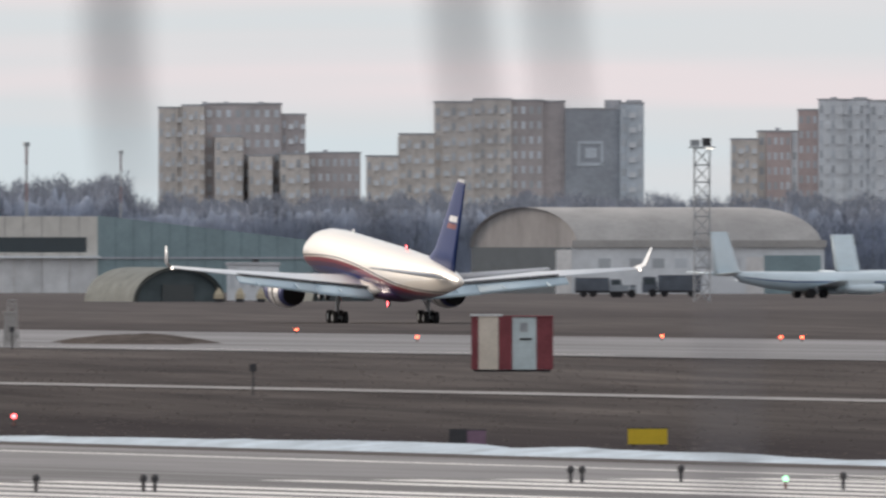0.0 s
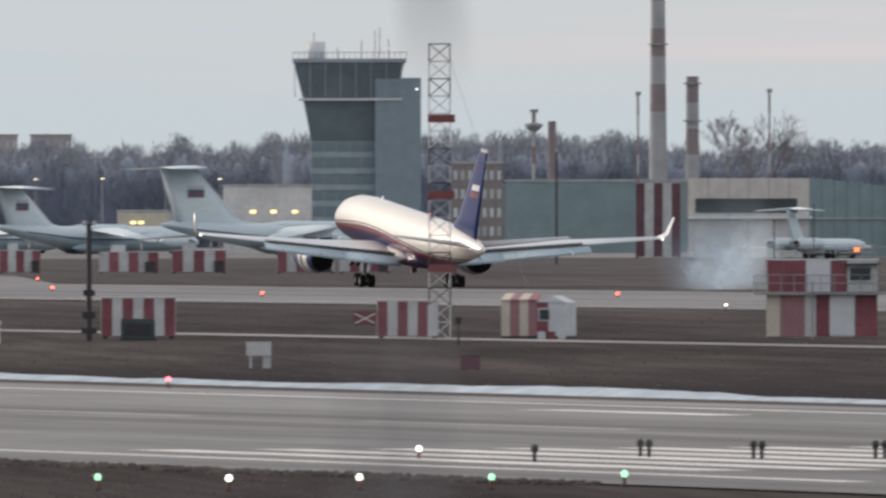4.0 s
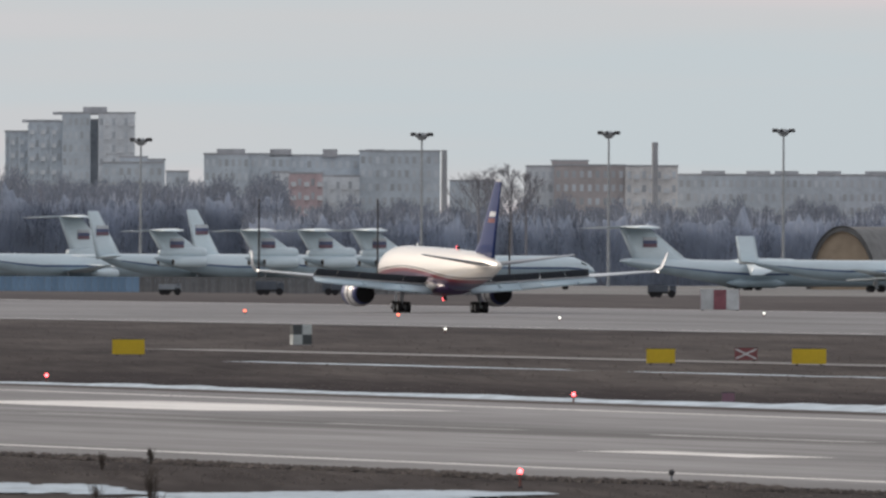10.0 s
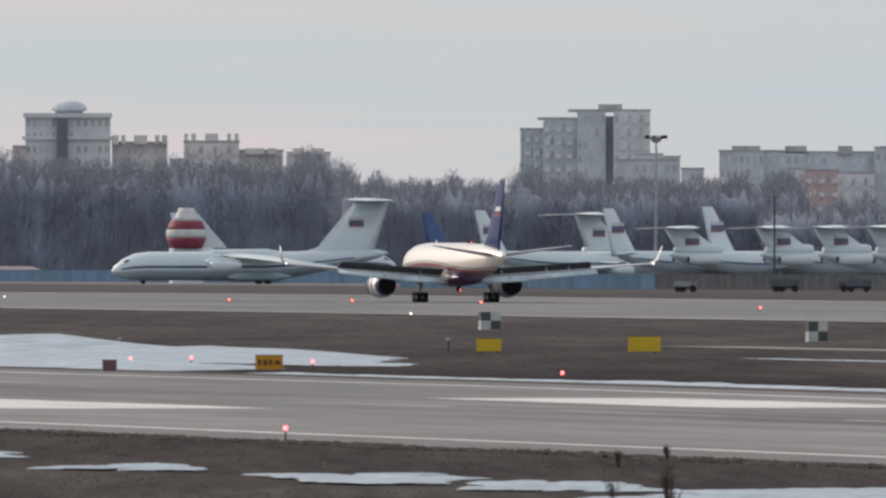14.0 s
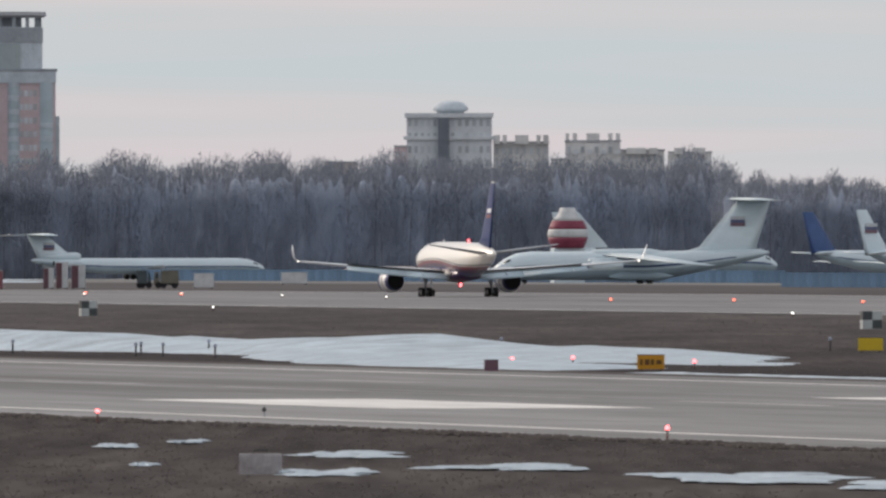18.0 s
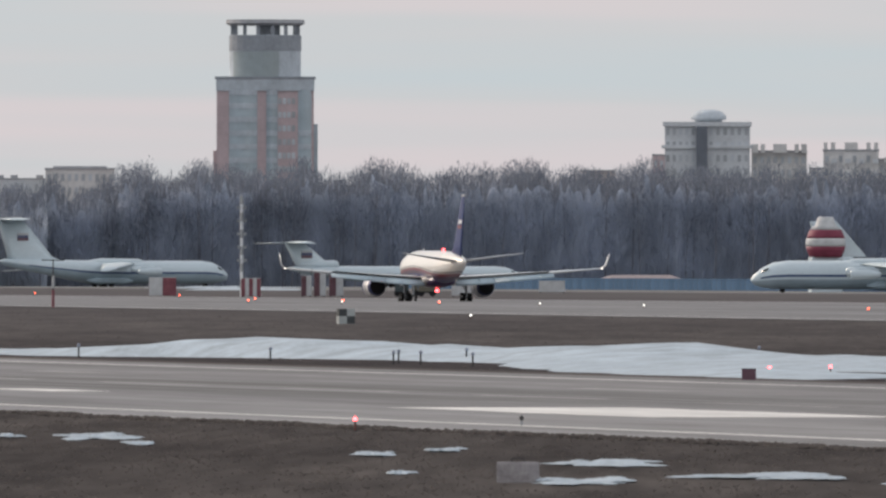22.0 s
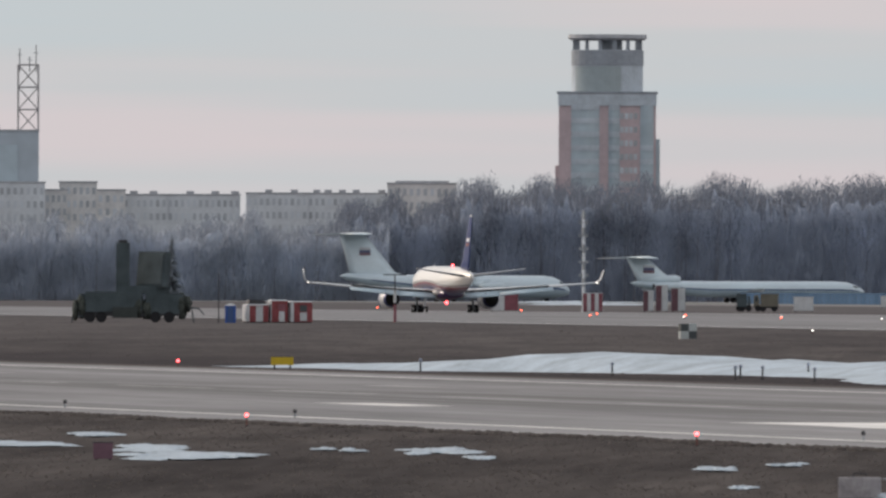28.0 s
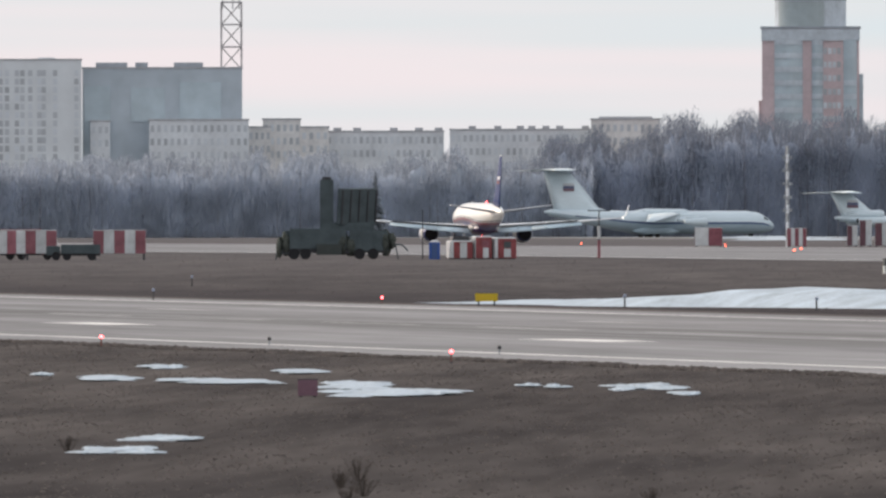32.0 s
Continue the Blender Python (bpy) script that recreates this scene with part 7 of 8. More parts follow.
for b, z in ((14.297, 26.50), (14.771, 26.91), (15.214, 27.43), (15.686, 28.66), (15.754, 24.15), (13.585, 25.38)):
    flood_mast(b, 4100, z)
lattice("floodlight_tower", put(20.107, 2500), 1.7, 17.02, 2.0, STEEL, "lattice floodlight tower beside the arched hangar", "lamp mast", 0.09)
ft = [o for o in scene.objects if o.name.startswith("floodlight_tower")][0]
zt = 17.02
part("platform", boxes((-1.5, 1.5, -1.2, 1.2, zt, zt + 0.15)), STEEL, ft)
part("floodlight", boxes((-1.3, -0.2, -0.9, 0, zt + 0.2, zt + 0.9)), STEEL, ft)
part("floodlight", boxes((0.0, 1.0, -0.9, 0, zt + 0.2, zt + 1.1)), DARKSTEEL, ft)
part("lit_lamp", boxes((0.45, 1.25, -1.0, -0.95, zt - 0.12, zt + 0.12)), glow("lamp_white", (1, 0.95, 0.85), 1.5), ft, "lit white floodlight")


def street_lamp(b, d, top):
    p = spot(b, d)
    a = thing("street_lamp", pose(p.x, p.y, p.z, 0, 0, -b), "lit lamp on a slim pole before the wood", "street lamp", "street lamps")
    h = top - p.z
    part("pole", tubes(((0, 0, 0), (0, 0, h), 0.1, 0.07)), STEEL, a)
    part("lamp_head", boxes((-0.5, 0.5, -0.2, 0.2, h, h + 0.12)), STEEL, a)
    part("lit_lamp", boxes((-0.25, 0.25, -0.22, -0.05, h - 0.16, h)), glow("lamp_pale_yellow", (1.0, 0.88, 0.55), 1.6), a)


for b, z in ((15.752, 11.17), (15.881, 10.73), (16.016, 10.82), (16.185, 10.91), (16.345, 10.82), (16.483, 10.82)):
    street_lamp(b, 3500, z)


# ---- markings on the near runway ----
MARK = mat("runway_paint_white", (0.72, 0.71, 0.69), 0.75, vary=0.16, scale=0.3, fine=2.0, stretch=(1, 0.1, 1))


FADED = mat("runway_paint_faded", (0.36, 0.355, 0.35), 0.8, vary=0.3, scale=0.3, fine=2.0, stretch=(1, 0.1, 1))


def mark(x0, x1, y0, y1, name="runway_mark", worn=0.0):
    bm = bmesh.new()
    n = max(2, int((y1 - y0) / 6))
    rnd = random.Random(int(x0 * 10 + y0))
    rows = []
    for k in range(n + 1):
        y = y0 + (y1 - y0) * k / n
        e = bend(y) if 245 < x0 < 260 else 0
        rows.append((bm.verts.new((x0 + e + rnd.uniform(-worn, worn), y, ground_z(y) + 0.056)), bm.verts.new((x1 + e + rnd.uniform(-worn, worn), y, ground_z(y) + 0.056))))
    for a, b in zip(rows, rows[1:]):
        bm.faces.new((a[0], a[1], b[1], b[0]))
    return bm


paint = thing("runway_markings", Matrix(), "worn white paint marks on the near runway", "markings", kind="structure")
for x0, x1, y0, y1 in ((182.6, 183.5, 560, 2600), (249.0, 249.9, 560, 2600)):
    part("edge_line", mark(x0, x1, y0, y1, worn=0.06), MARK, paint)
for x0, x1 in ((197, 208.5), (228, 239.5)):
    part("aiming_block", mark(x0, x1, 932, 988, worn=0.3), MARK, paint)
for y in (735, 1095, 1248, 1400):
    for x in (201.6, 232.0) if y != 735 else (198.6, 235.0):
        part("touchdown_bar", mark(x, x + (3.2 if x < 210 else 1.7), y, y + 22.5, worn=0.15), MARK if x < 210 or y == 735 else FADED, paint)
for k in range(14):
    y = 690 + 50 * k
    part("centre_dash", mark(217.6, 218.5, y, y + 30, worn=0.06), FADED, paint)
for k in range(8):
    for s in (0, 1):
        x = 186.5 + 3.7 * k + s * 33.5
        part("threshold_bar", mark(x, x + 1.8, 585, 640, worn=0.1), MARK, paint)
lead = thing("taxi_lines", Matrix(), "thin pale lines along the landing runway", "markings", kind="structure")
for x, y in ((FAR_W + 6, 1300), (FAR_E - 5, 2180)):
    part("edge_line", mark(x, x + 0.9, y, 3400, worn=0.06), MARK, lead)

# ---- snow ----
def snow_material():
    m = mat("old_snow", (0.425, 0.5, 0.565), 0.75, spec=0.2, vary=0.2, scale=0.35, fine=3.0, bump=0.4)
    m.node_tree.nodes["Principled BSDF"].inputs["Subsurface Weight"].default_value = 0.0
    return m


SNOW = snow_material()


def snow_bank(y0, y1, x0, width, height, seed, label, rough=1.0, ragged=0.8):
    """A ridge of ploughed snow along the runway edge, uneven in width and height."""
    n, m = int((y1 - y0) / 3), 8
    bm = bmesh.new()
    rows = []
    for i in range(n + 1):
        y = y0 + (y1 - y0) * i / n
        end = min(1.0, i / 6, (n - i) / 6)
        f = 0.62 + rough * (0.55 * noise.noise((y * 0.017, seed, 0)) + 0.3 * noise.noise((y * 0.06, seed, 2)))
        w = width(y) * max(0.12, f) * max(end, 0.05)
        h = height(y) * max(0.1, 0.7 + rough * (0.7 * noise.noise((y * 0.02, seed, 5)) + 0.35 * noise.noise((y * 0.09, seed, 7)))) * end
        xs = (x0(y) if callable(x0) else x0) + ragged * (noise.noise((y * 0.05, seed, 9)) + 0.5 * noise.noise((y * 0.17, seed, 4)))
        row = []
        for k in range(m + 1):
            s = k / m
            prof = math.sin(math.pi * min(1, s * 1.02)) ** 0.7 if 0 < s < 1 else 0
            row.append(bm.verts.new((xs + w * s, y, ground_z(y) - 0.02 + h * prof * (1 + 0.3 * noise.noise((y * 0.15, s * 4, seed)) + 0.45 * noise.noise((y * 0.045, s * 2.2, seed + 8))))))
        rows.append(row)
    for a, b in zip(rows, rows[1:]):
        for k in range(m):
            bm.faces.new((a[k], a[k + 1], b[k + 1], b[k]))
    ob = part("snow_bank", bm, SNOW, None, smooth=True)
    return tagged(ob, label, "snow", kind="stuff")


snow_bank(560, 1180, lambda y: 260.2 + bend(y), lambda y: 6.4 - 3.4 * min(1, max(0, (y - 950) / 150)), lambda y: 0.36 - 0.16 * min(1, max(0, (y - 950) / 150)), 1, "narrow ridge of dirty snow along the runway edge", 0.55)
RIDGE_Y = (1226, 1245, 1270, 1295, 1320, 1339, 1365, 1385, 1400, 1433, 1457, 1480, 1505)
RIDGE_H = (0.03, 0.06, 0.12, 0.3, 0.7, 0.9, 1.5, 1.05, 1.15, 1.45, 1.0, 0.45, 0.08)


def heap_near(y):
    return float(np.interp(y, (1226, 1241, 1290, 1330, 1400, 1420, 1440, 1500), (284, 281, 279, 278, 278, 275, 267, 263)))


def heap_width(y):
    return (float(np.interp(y, (1226, 1270, 1292, 1341, 1400, 1440, 1500), (285, 292, 297, 302, 300, 290, 275))) - heap_near(y)) / 0.62


snow_bank(1226, 1506, heap_near, heap_width, lambda y: float(np.interp(y, RIDGE_Y, RIDGE_H)), 2, "long heap of ploughed snow with several humps", 0.42, 1.6)
snow_bank(1196, 1340, lambda y: float(np.interp(y, (1240, 1290, 1340), (261.5, 266, 274))), lambda y: 17.0 - 8 * min(1, max(0, (y - 1250) / 60)), lambda y: 0.5, 5, "low shelf of snow between the heap and the runway", 0.6, 1.6)
snow_bank(1130, 1330, 322.0, lambda y: 3.2, lambda y: 0.07, 3, "thin strip of snow on the grass", 1.2)


def snow_patch(b, d, w, depth, seed):
    """A thin ragged patch of melting snow: overlapping tongues round a core."""
    rnd = random.Random(seed)
    bm = bmesh.new()
    tongues = [(0, 0, 0.72, 0.55)] + [(rnd.uniform(-0.36, 0.36) * w, rnd.uniform(-0.36, 0.36) * depth, rnd.uniform(0.18, 0.62), rnd.uniform(0.12, 0.4)) for _ in range(9)]
    for j, (cx, cy, sw, sd) in enumerate(tongues):
        n = 30
        rows = []
        for r, z in ((1.0, 0.0), (0.86, 0.7), (0.45, 1.0)):
            row = []
            for k in range(n):
                q = 2 * math.pi * k / n
                f = r * (1 + 0.55 * noise.noise((math.cos(q) * 1.9, math.sin(q) * 1.9, seed + j)) + 0.45 * noise.noise((math.cos(q) * 6, math.sin(q) * 6, seed + j)))
                row.append(bm.verts.new((cx + w / 2 * sw * f * math.cos(q), cy + depth / 2 * sd * f * math.sin(q), 0.02 + 0.006 * j + 0.06 * z * (0.8 + 0.7 * noise.noise((q * 2, r * 3, seed + j))))))
            rows.append(row)
        for a, c in zip(rows, rows[1:]):
            for k in range(n):
                bm.faces.new((a[k], a[(k + 1) % n], c[(k + 1) % n], c[k]))
        bm.faces.new(rows[-1])
    ob = part("snow_patch", bm, SNOW, None, smooth=True, at=put(b, d))
    tagged(ob, "ragged patch of melting snow on the dead grass", "snow", "snow patches", kind="stuff")


PATCHES = [(14.074, 636, 11.1, 63), (10.900, 4230, 36, 1100), (12.320, 712, 2.6, 26), (12.900, 682, 7.6, 50), (13.362, 661, 6.6, 44), (13.948, 638, 11.5, 58),
           (11.261, 785, 1.6, 19), (11.805, 754, 3.8, 36), (11.776, 698, 3.7, 36), (12.238, 713, 4.5, 26), (12.810, 686, 5, 26),
           (11.425, 801, 1.4, 13), (10.545, 855, 3.2, 40), (10.657, 826, 1.3, 21), (10.252, 864, 1, 15), (10.328, 857, 1, 15),
           (9.026, 919, 1, 17), (9.182, 900, 3.2, 47), (9.337, 958, 2.1, 34), (9.686, 930, 2.7, 32), (9.510, 881, 4.9, 39),
           (9.805, 862, 3.4, 70), (9.907, 831, 5.4, 58), (9.209, 647, 2.5, 24), (9.319, 677, 2.4, 19), (11.318, 722, 0.8, 11)]
for i, (b, d, w, depth) in enumerate(PATCHES):
    snow_patch(b, d, w * 0.95, depth * 0.62, i * 3.7)


# ---- lights and markers on the field ----
REDGLOW = glow("edge_light_red", (1.0, 0.1, 0.11), 7.0)
ORANGEGLOW = glow("edge_light_orange", (1.0, 0.13, 0.06), 5.0)
WHITEGLOW = glow("edge_light_white", (1.0, 0.97, 0.9), 2.2)
GREENGLOW = glow("edge_light_green", (0.45, 1.0, 0.6), 1.1)
LAMPGLASS = mat("pale_lamp_glass", (0.3, 0.34, 0.44), 0.3, spec=0.5, vary=0.1)
ORANGEPOST = mat("weathered_red_post", (0.16, 0.06, 0.05), 0.6, vary=0.15)


def edge_light(b, d, h=0.5, r=0.13, gl=None, label="runway edge light glowing red on a short post", post=None, name="edge_light"):
    a = thing(name, put(b, d), label, "edge light", "edge lights")
    part("post", tubes(((0, 0, -0.02), (0, 0, h - r), r * 0.5), n=6), post or ORANGEPOST, a)
    part("base_plate", boxes((-r, r, -r, r, -0.01, 0.05)), DARKSTEEL, a)
    part("lens", loft([[(q * math.cos(t), q * math.sin(t), z) for t in (6.283 * k / 10 for k in range(10))] for q, z in ((r * 0.7, h - r), (r, h - 0.3 * r), (r, h + 0.3 * r), (r * 0.5, h + r))]), gl or DARKSTEEL, a)


for b, d in ((14.549, 670.5), (12.646, 805.4), (11.202, 884.8), (10.061, 983.8), (9.174, 1089.2)):
    edge_light(b, d, 0.5, 0.075, REDGLOW)
for b, d in ((11.624, 909.0), (9.600, 1093.4), (10.183, 1029.1), (14.933, 682.1), (15.692, 643.6), (13.610, 739.7)):
    edge_light(b, d, 0.36, 0.09, None, "short unlit field post", STEEL)
for b, d in ((16.352, 884.9), (14.684, 1015.0), (13.348, 1142.5), (12.407, 1279.5), (12.253, 1269.2), (12.715, 1240.7), (9.886, 1508.7), (18.363, 870.2)):
    edge_light(b, d, 0.42, 0.085, REDGLOW)
for b, d in ((10.501, 1458.5), (10.987, 1414.6), (11.299, 1374.0), (11.312, 1386.8), (11.368, 1373.7), (11.484, 1412.6), (11.500, 1354.4), (11.776, 1438.9), (11.993, 1438.0), (12.226, 1437.0), (13.059, 1430.9), (9.404, 1801.5), (9.306, 1557.3)):
    edge_light(b, d, 0.75, 0.11, LAMPGLASS, "field lamp with a pale head on a dark post", DARKSTEEL)
for b, d in ((19.079, 1681.8), (19.385, 1557.9), (20.006, 1574.5), (20.307, 1557.9), (20.361, 1557.9), (16.058, 1834.9), (16.590, 1724.1), (17.491, 1707.9), (16.021, 2051.5), (14.239, 2084.2), (13.850, 2184.4), (12.503, 2438.0), (13.142, 2350.6), (12.815, 2413.2), (10.931, 2755.1), (10.948, 2881.7), (11.172, 2753.4), (10.391, 3427.8), (10.756, 3183.1), (11.415, 2674.7)):
    edge_light(b, d, 0.36, 0.1, ORANGEGLOW, "landing runway light glowing red")
for b, d in ((14.358, 1762.9), (12.964, 2016.6), (11.670, 2630.2), (11.934, 2561.7), (11.415, 2702.5), (11.495, 2197.4), (14.648, 2019.6), (11.168, 2695.2), (15.166, 2156.7), (17.766, 1521.9)):
    edge_light(b, d, 0.35, 0.09, WHITEGLOW, "small pale runway light")
for b, d, gl in ((16.505, 575.2, WHITEGLOW), (16.836, 577.2, WHITEGLOW), (16.173, 577.7, GREENGLOW), (17.171, 576.9, GREENGLOW), (17.508, 583.5, GREENGLOW), (16.987, 643.3, WHITEGLOW), (20.319, 654.9, GREENGLOW)):
    edge_light(b, d, 0.34, 0.085, gl, "approach light glowing on a short post")
for b, d in ((17.548, 647.5), (17.570, 646.1), (17.835, 643.3), (17.856, 641.9), (18.144, 643.3), (18.168, 643.3), (18.419, 646.1), (18.691, 646.1), (18.720, 646.1), (19.774, 669.7), (19.803, 669.7), (20.054, 672.7), (17.280, 633.7), (20.465, 652.0)):
    edge_light(b, d, 0.45, 0.11, None, "unlit approach lamp on a short post", DARKSTEEL)


def board(b0, b1, d, z0, z1, face, label, legs=True, name="field_sign", bars=None, cross=False):
    a = thing(name, put((b0 + b1) / 2, d), label, "sign", "field signs")
    base = a.matrix_basis.translation.z
    w, lo, hi = radians(b1 - b0) * d, max(0.05, z0 - base), z1 - base
    part("board", boxes((-w / 2, w / 2, 0, 0.3, lo, hi)), face, a)
    part("rim", boxes((-w / 2 - 0.03, w / 2 + 0.03, 0.05, 0.25, hi, hi + 0.04)), DARKSTEEL, a)
    for x in (-w * 0.35, w * 0.35):
        part("leg", boxes((x - 0.05, x + 0.05, 0.1, 0.2, -0.02, lo)), DARKSTEEL, a)
    if bars:
        for i, (u0, u1, v0, v1) in enumerate(bars):
            part("marking", boxes((w * u0, w * u1, -0.012, 0, lo + (hi - lo) * v0, lo + (hi - lo) * v1)), mat("sign_marking_brown", (0.14, 0.075, 0.03), 0.6, vary=0.1), a)
    if cross:
        q = math.atan2((hi - lo) * 0.8, w * 0.9)
        ln = math.hypot((hi - lo) * 0.8, w * 0.9) / 2
        for s in (-1, 1):
            part("cross_bar", boxes((-ln, ln, -0.02, 0, -0.05, 0.05)), PAINTWHITE, a, at=pose(0, -0.01 * s, (lo + hi) / 2, 0, s * math.degrees(q), 0))
    return a


LY = "plain yellow sign board on the grass"
for b0, b1, b, d, y0, y1 in ((14.868, 14.941, 14.904, 1327.9, 0.10, 0.93), (15.237, 15.324, 15.279, 1325.0, 0.06, 0.93), (13.130, 13.193, 13.162, 1409.9, 0.05, 0.83), (13.514, 13.596, 13.554, 1407.8, 0.05, 0.97)):
    board(b0, b1, d, 0.12, 0.12 + (y1 - y0), YELLOW, LY)
board(19.919, 20.019, 790, 0.08, 0.62, YELLOW, LY)
board(10.122, 10.179, 1470, 0.35, 0.85, YELLOW, "yellow sign board on two thin legs by the snow")
board(12.570, 12.639, 1222, 0.1, 0.85, mat("sign_orange", (0.58, 0.28, 0.02), 0.55, vary=0.1), "orange taxiway sign with dark markings", bars=((-0.4, -0.3, 0.3, 0.7), (-0.22, -0.05, 0.3, 0.7), (0.0, 0.12, 0.3, 0.7), (0.2, 0.4, 0.35, 0.65)))
for b0, b1, d in ((15.092, 15.149, 1370), (16.822, 16.879, 1330)):
    board(b0, b1, d, 0.1, 0.82, RED, "red field sign crossed with white bars", cross=True)
MAROON = mat("maroon_marker", (0.18, 0.1, 0.13), 0.7, vary=0.15)
board(12.182, 12.218, 1215, 0.05, 0.62, MAROON, "small maroon board")
board(9.672, 9.722, 820, 0.03, 0.62, MAROON, "small maroon board on the grass")
# The next four boards are added in place of faint translucent blurs.
board(19.511, 19.559, 785, 0.03, 0.6, mat("mauve_blur_board", (0.22, 0.14, 0.2), 0.7, vary=0.15), "dull mauve board for a faint blur")
board(19.466, 19.514, 785, 0.03, 0.62, DARKSTEEL, "small dark board for a faint blur")
board(17.093, 17.143, 985, 0.03, 0.6, MAROON, "small maroon board")
board(15.060, 15.092, 1000, 0.03, 0.6, MAROON, "small maroon board")
blockb = thing("concrete_block", put(11.615, 697.2), "weathered pale concrete block in the grass", "block")
part("block", loft([[(-0.66, 0, z0), (0.66, 0, z0), (0.66, 0.7, z0), (-0.66, 0.7, z0)] if k < 1 else [(-0.64, 0.02, z0), (0.62, 0.02, z0), (0.62, 0.68, z0), (-0.64, 0.68, z0)] for k, z0 in ((0, -0.02), (0.5, 0.58), (1, 0.64))]), mat("pinkish_concrete", (0.36, 0.335, 0.34), 0.85, vary=0.25, scale=2, fine=9), blockb)
part("iron_loop", tubes(((-0.2, 0.3, 0.6), (-0.2, 0.3, 0.75), 0.02), ((0.2, 0.3, 0.6), (0.2, 0.3, 0.75), 0.02), ((-0.2, 0.3, 0.75), (0.2, 0.3, 0.75), 0.02)), DARKSTEEL, blockb)


CHALK = mat("chalky_white_paint", (0.46, 0.5, 0.5), 0.7, vary=0.15)
CHECKDARK = mat("faded_black_paint", (0.075, 0.085, 0.09), 0.7, vary=0.15)


def checker(b, d, w, h):
    a = thing("checkered_marker", put(b, d, 15), "black and white checkered marker box", "marker", "checkered markers")
    for i in range(2):
        for j in range(2):
            part("panel", boxes((-w / 2 + w / 2 * i, w / 2 * i, 0, 0.8, 0.05 + h / 2 * j, 0.05 + h / 2 * (j + 1))), (CHALK, CHECKDARK)[(i + j) % 2], a)
    part("footing", boxes((-w / 2, w / 2, 0, 0.8, -0.02, 0.05)), CONCRETE, a)


for b, d, w in ((13.996, 1560.4, 1.35), (13.166, 1752.1, 1.55), (11.181, 2048.2, 1.5)):
    checker(b, d, w, 1.35)
for b, d in ((18.969, 1042.3), (17.087, 1151.8), (18.358, 1465.3)):
    a = thing("meteo_post", put(b, d), "thin dark instrument post on the grass", "post")
    part("post", tubes(((0, 0, -0.02), (0, 0, 1.3), 0.05)), DARKSTEEL, a)
    part("instrument", boxes((-0.16, 0.16, -0.1, 0.1, 1.1, 1.45)), DARKSTEEL, a)
lattice("lattice_post", put(18.358, 1487.4), 0.95, 3.1, 0.75, CONCRETE, "pale short lattice post", "post", 0.06, w_top=0.5)

# ---- radar vehicle and its trucks ----
radar = thing("radar_vehicle", put(9.766, 2520), "dark green radar truck with a tall and a broad antenna", "radar vehicle")
s = 2520 / 40000.0
X = lambda x: (x - 592) * s
zb = radar.matrix_basis.translation.z
part("chassis", boxes((X(500), X(684), 0.2, 2.8, 0.7, 1.2)), DARKSTEEL, radar)
part("cabin_body", boxes((X(512), X(612), 0, 3, 1.2, 3.45)), GREENARMY, radar)
part("rear_body", boxes((X(618), X(686), 0.1, 2.9, 1.0, 3.2)), GREENARMY, radar)
part("sloped_nose", loft([[(X(498), 0.2, 0.6), (X(512), 0.2, 0.6), (X(512), 2.8, 0.6), (X(498), 2.8, 0.6)], [(X(504), 0.3, 3.2), (X(512), 0.3, 3.2), (X(512), 2.7, 3.2), (X(504), 2.7, 3.2)]]), GREENARMY, radar)
part("side_locker", boxes((X(560), X(604), -0.3, 0, 0.5, 1.7)), mat("olive_dark", (0.05, 0.058, 0.055), 0.7, vary=0.2), radar)
part("turret_base", boxes((X(568), X(662), 0.4, 2.6, 3.2, 4.1)), GREENARMY, radar)
part("tall_antenna", boxes((X(566), X(590), 0.7, 2.3, 3.4, 8.89 - zb)), GREENARMY, radar, "tall narrow antenna")
rnd = random.Random(77)
for x, z, w, h in ((506, 0.4, 1.3, 2.7), (494, 0.2, 0.7, 2.3), (606, 0.5, 1.5, 2.6), (622, 0.4, 1.7, 2.2), (682, 0.4, 1.2, 2.9), (694, 1.2, 0.8, 1.7)):
    rings = []
    for k in range(7):
        up, rr = k / 6, math.sin(math.pi * (0.08 + 0.84 * k / 6)) ** 0.5
        rings.append([(X(x) + w / 2 * rr * rnd.uniform(0.75, 1.2) * math.cos(q * 0.7), 1.2 + 1.5 * rr * math.sin(q * 0.7), z + h * up + rnd.uniform(-0.08, 0.08)) for q in range(9)])
    part("camouflage_net", loft(rings), mat("net_olive", (0.07, 0.078, 0.07), 0.95, spec=0.02, vary=0.35, scale=2.0), radar, "draped dull camouflage net")
part("antenna_cap", boxes((X(570), X(586), 0.9, 2.1, 8.89 - zb, 9.20 - zb)), DARKSTEEL, radar)
for x in (520, 540, 636, 660):
    for y in (0.3, 2.7):
        bm = bmesh.new()
        tube(bm, (X(x), y - 0.25, 0.62), (X(x), y + 0.25, 0.62), 0.62, n=14)
        part("wheel", bm, BLACK, radar)
part("jack_leg", tubes(((X(488), 1, -0.02), (X(492), 1, 1.6), 0.1), ((X(492), 1, 1.6), (X(512), 1, 2.2), 0.08), ((X(686), 1, 1.7), (X(712), 1, 1.6), 0.1), ((X(712), 1, 1.6), (X(722), 1, 0.9), 0.08), ((X(700), 1, 1.6), (X(704), 1, -0.02), 0.08)), GREENARMY, radar)
bm = bmesh.new()
box(bm, -2.35, 2.35, -0.42, 0.38, 0, 3.95)
box(bm, -2.1, 2.1, -0.52, -0.42, 0.3, 3.65)
plate = part("broad_antenna", bm, GREENARMY, radar, "broad turning antenna panel", at=pose(X(632), 1.5, 3.25, -6, 0, 0))
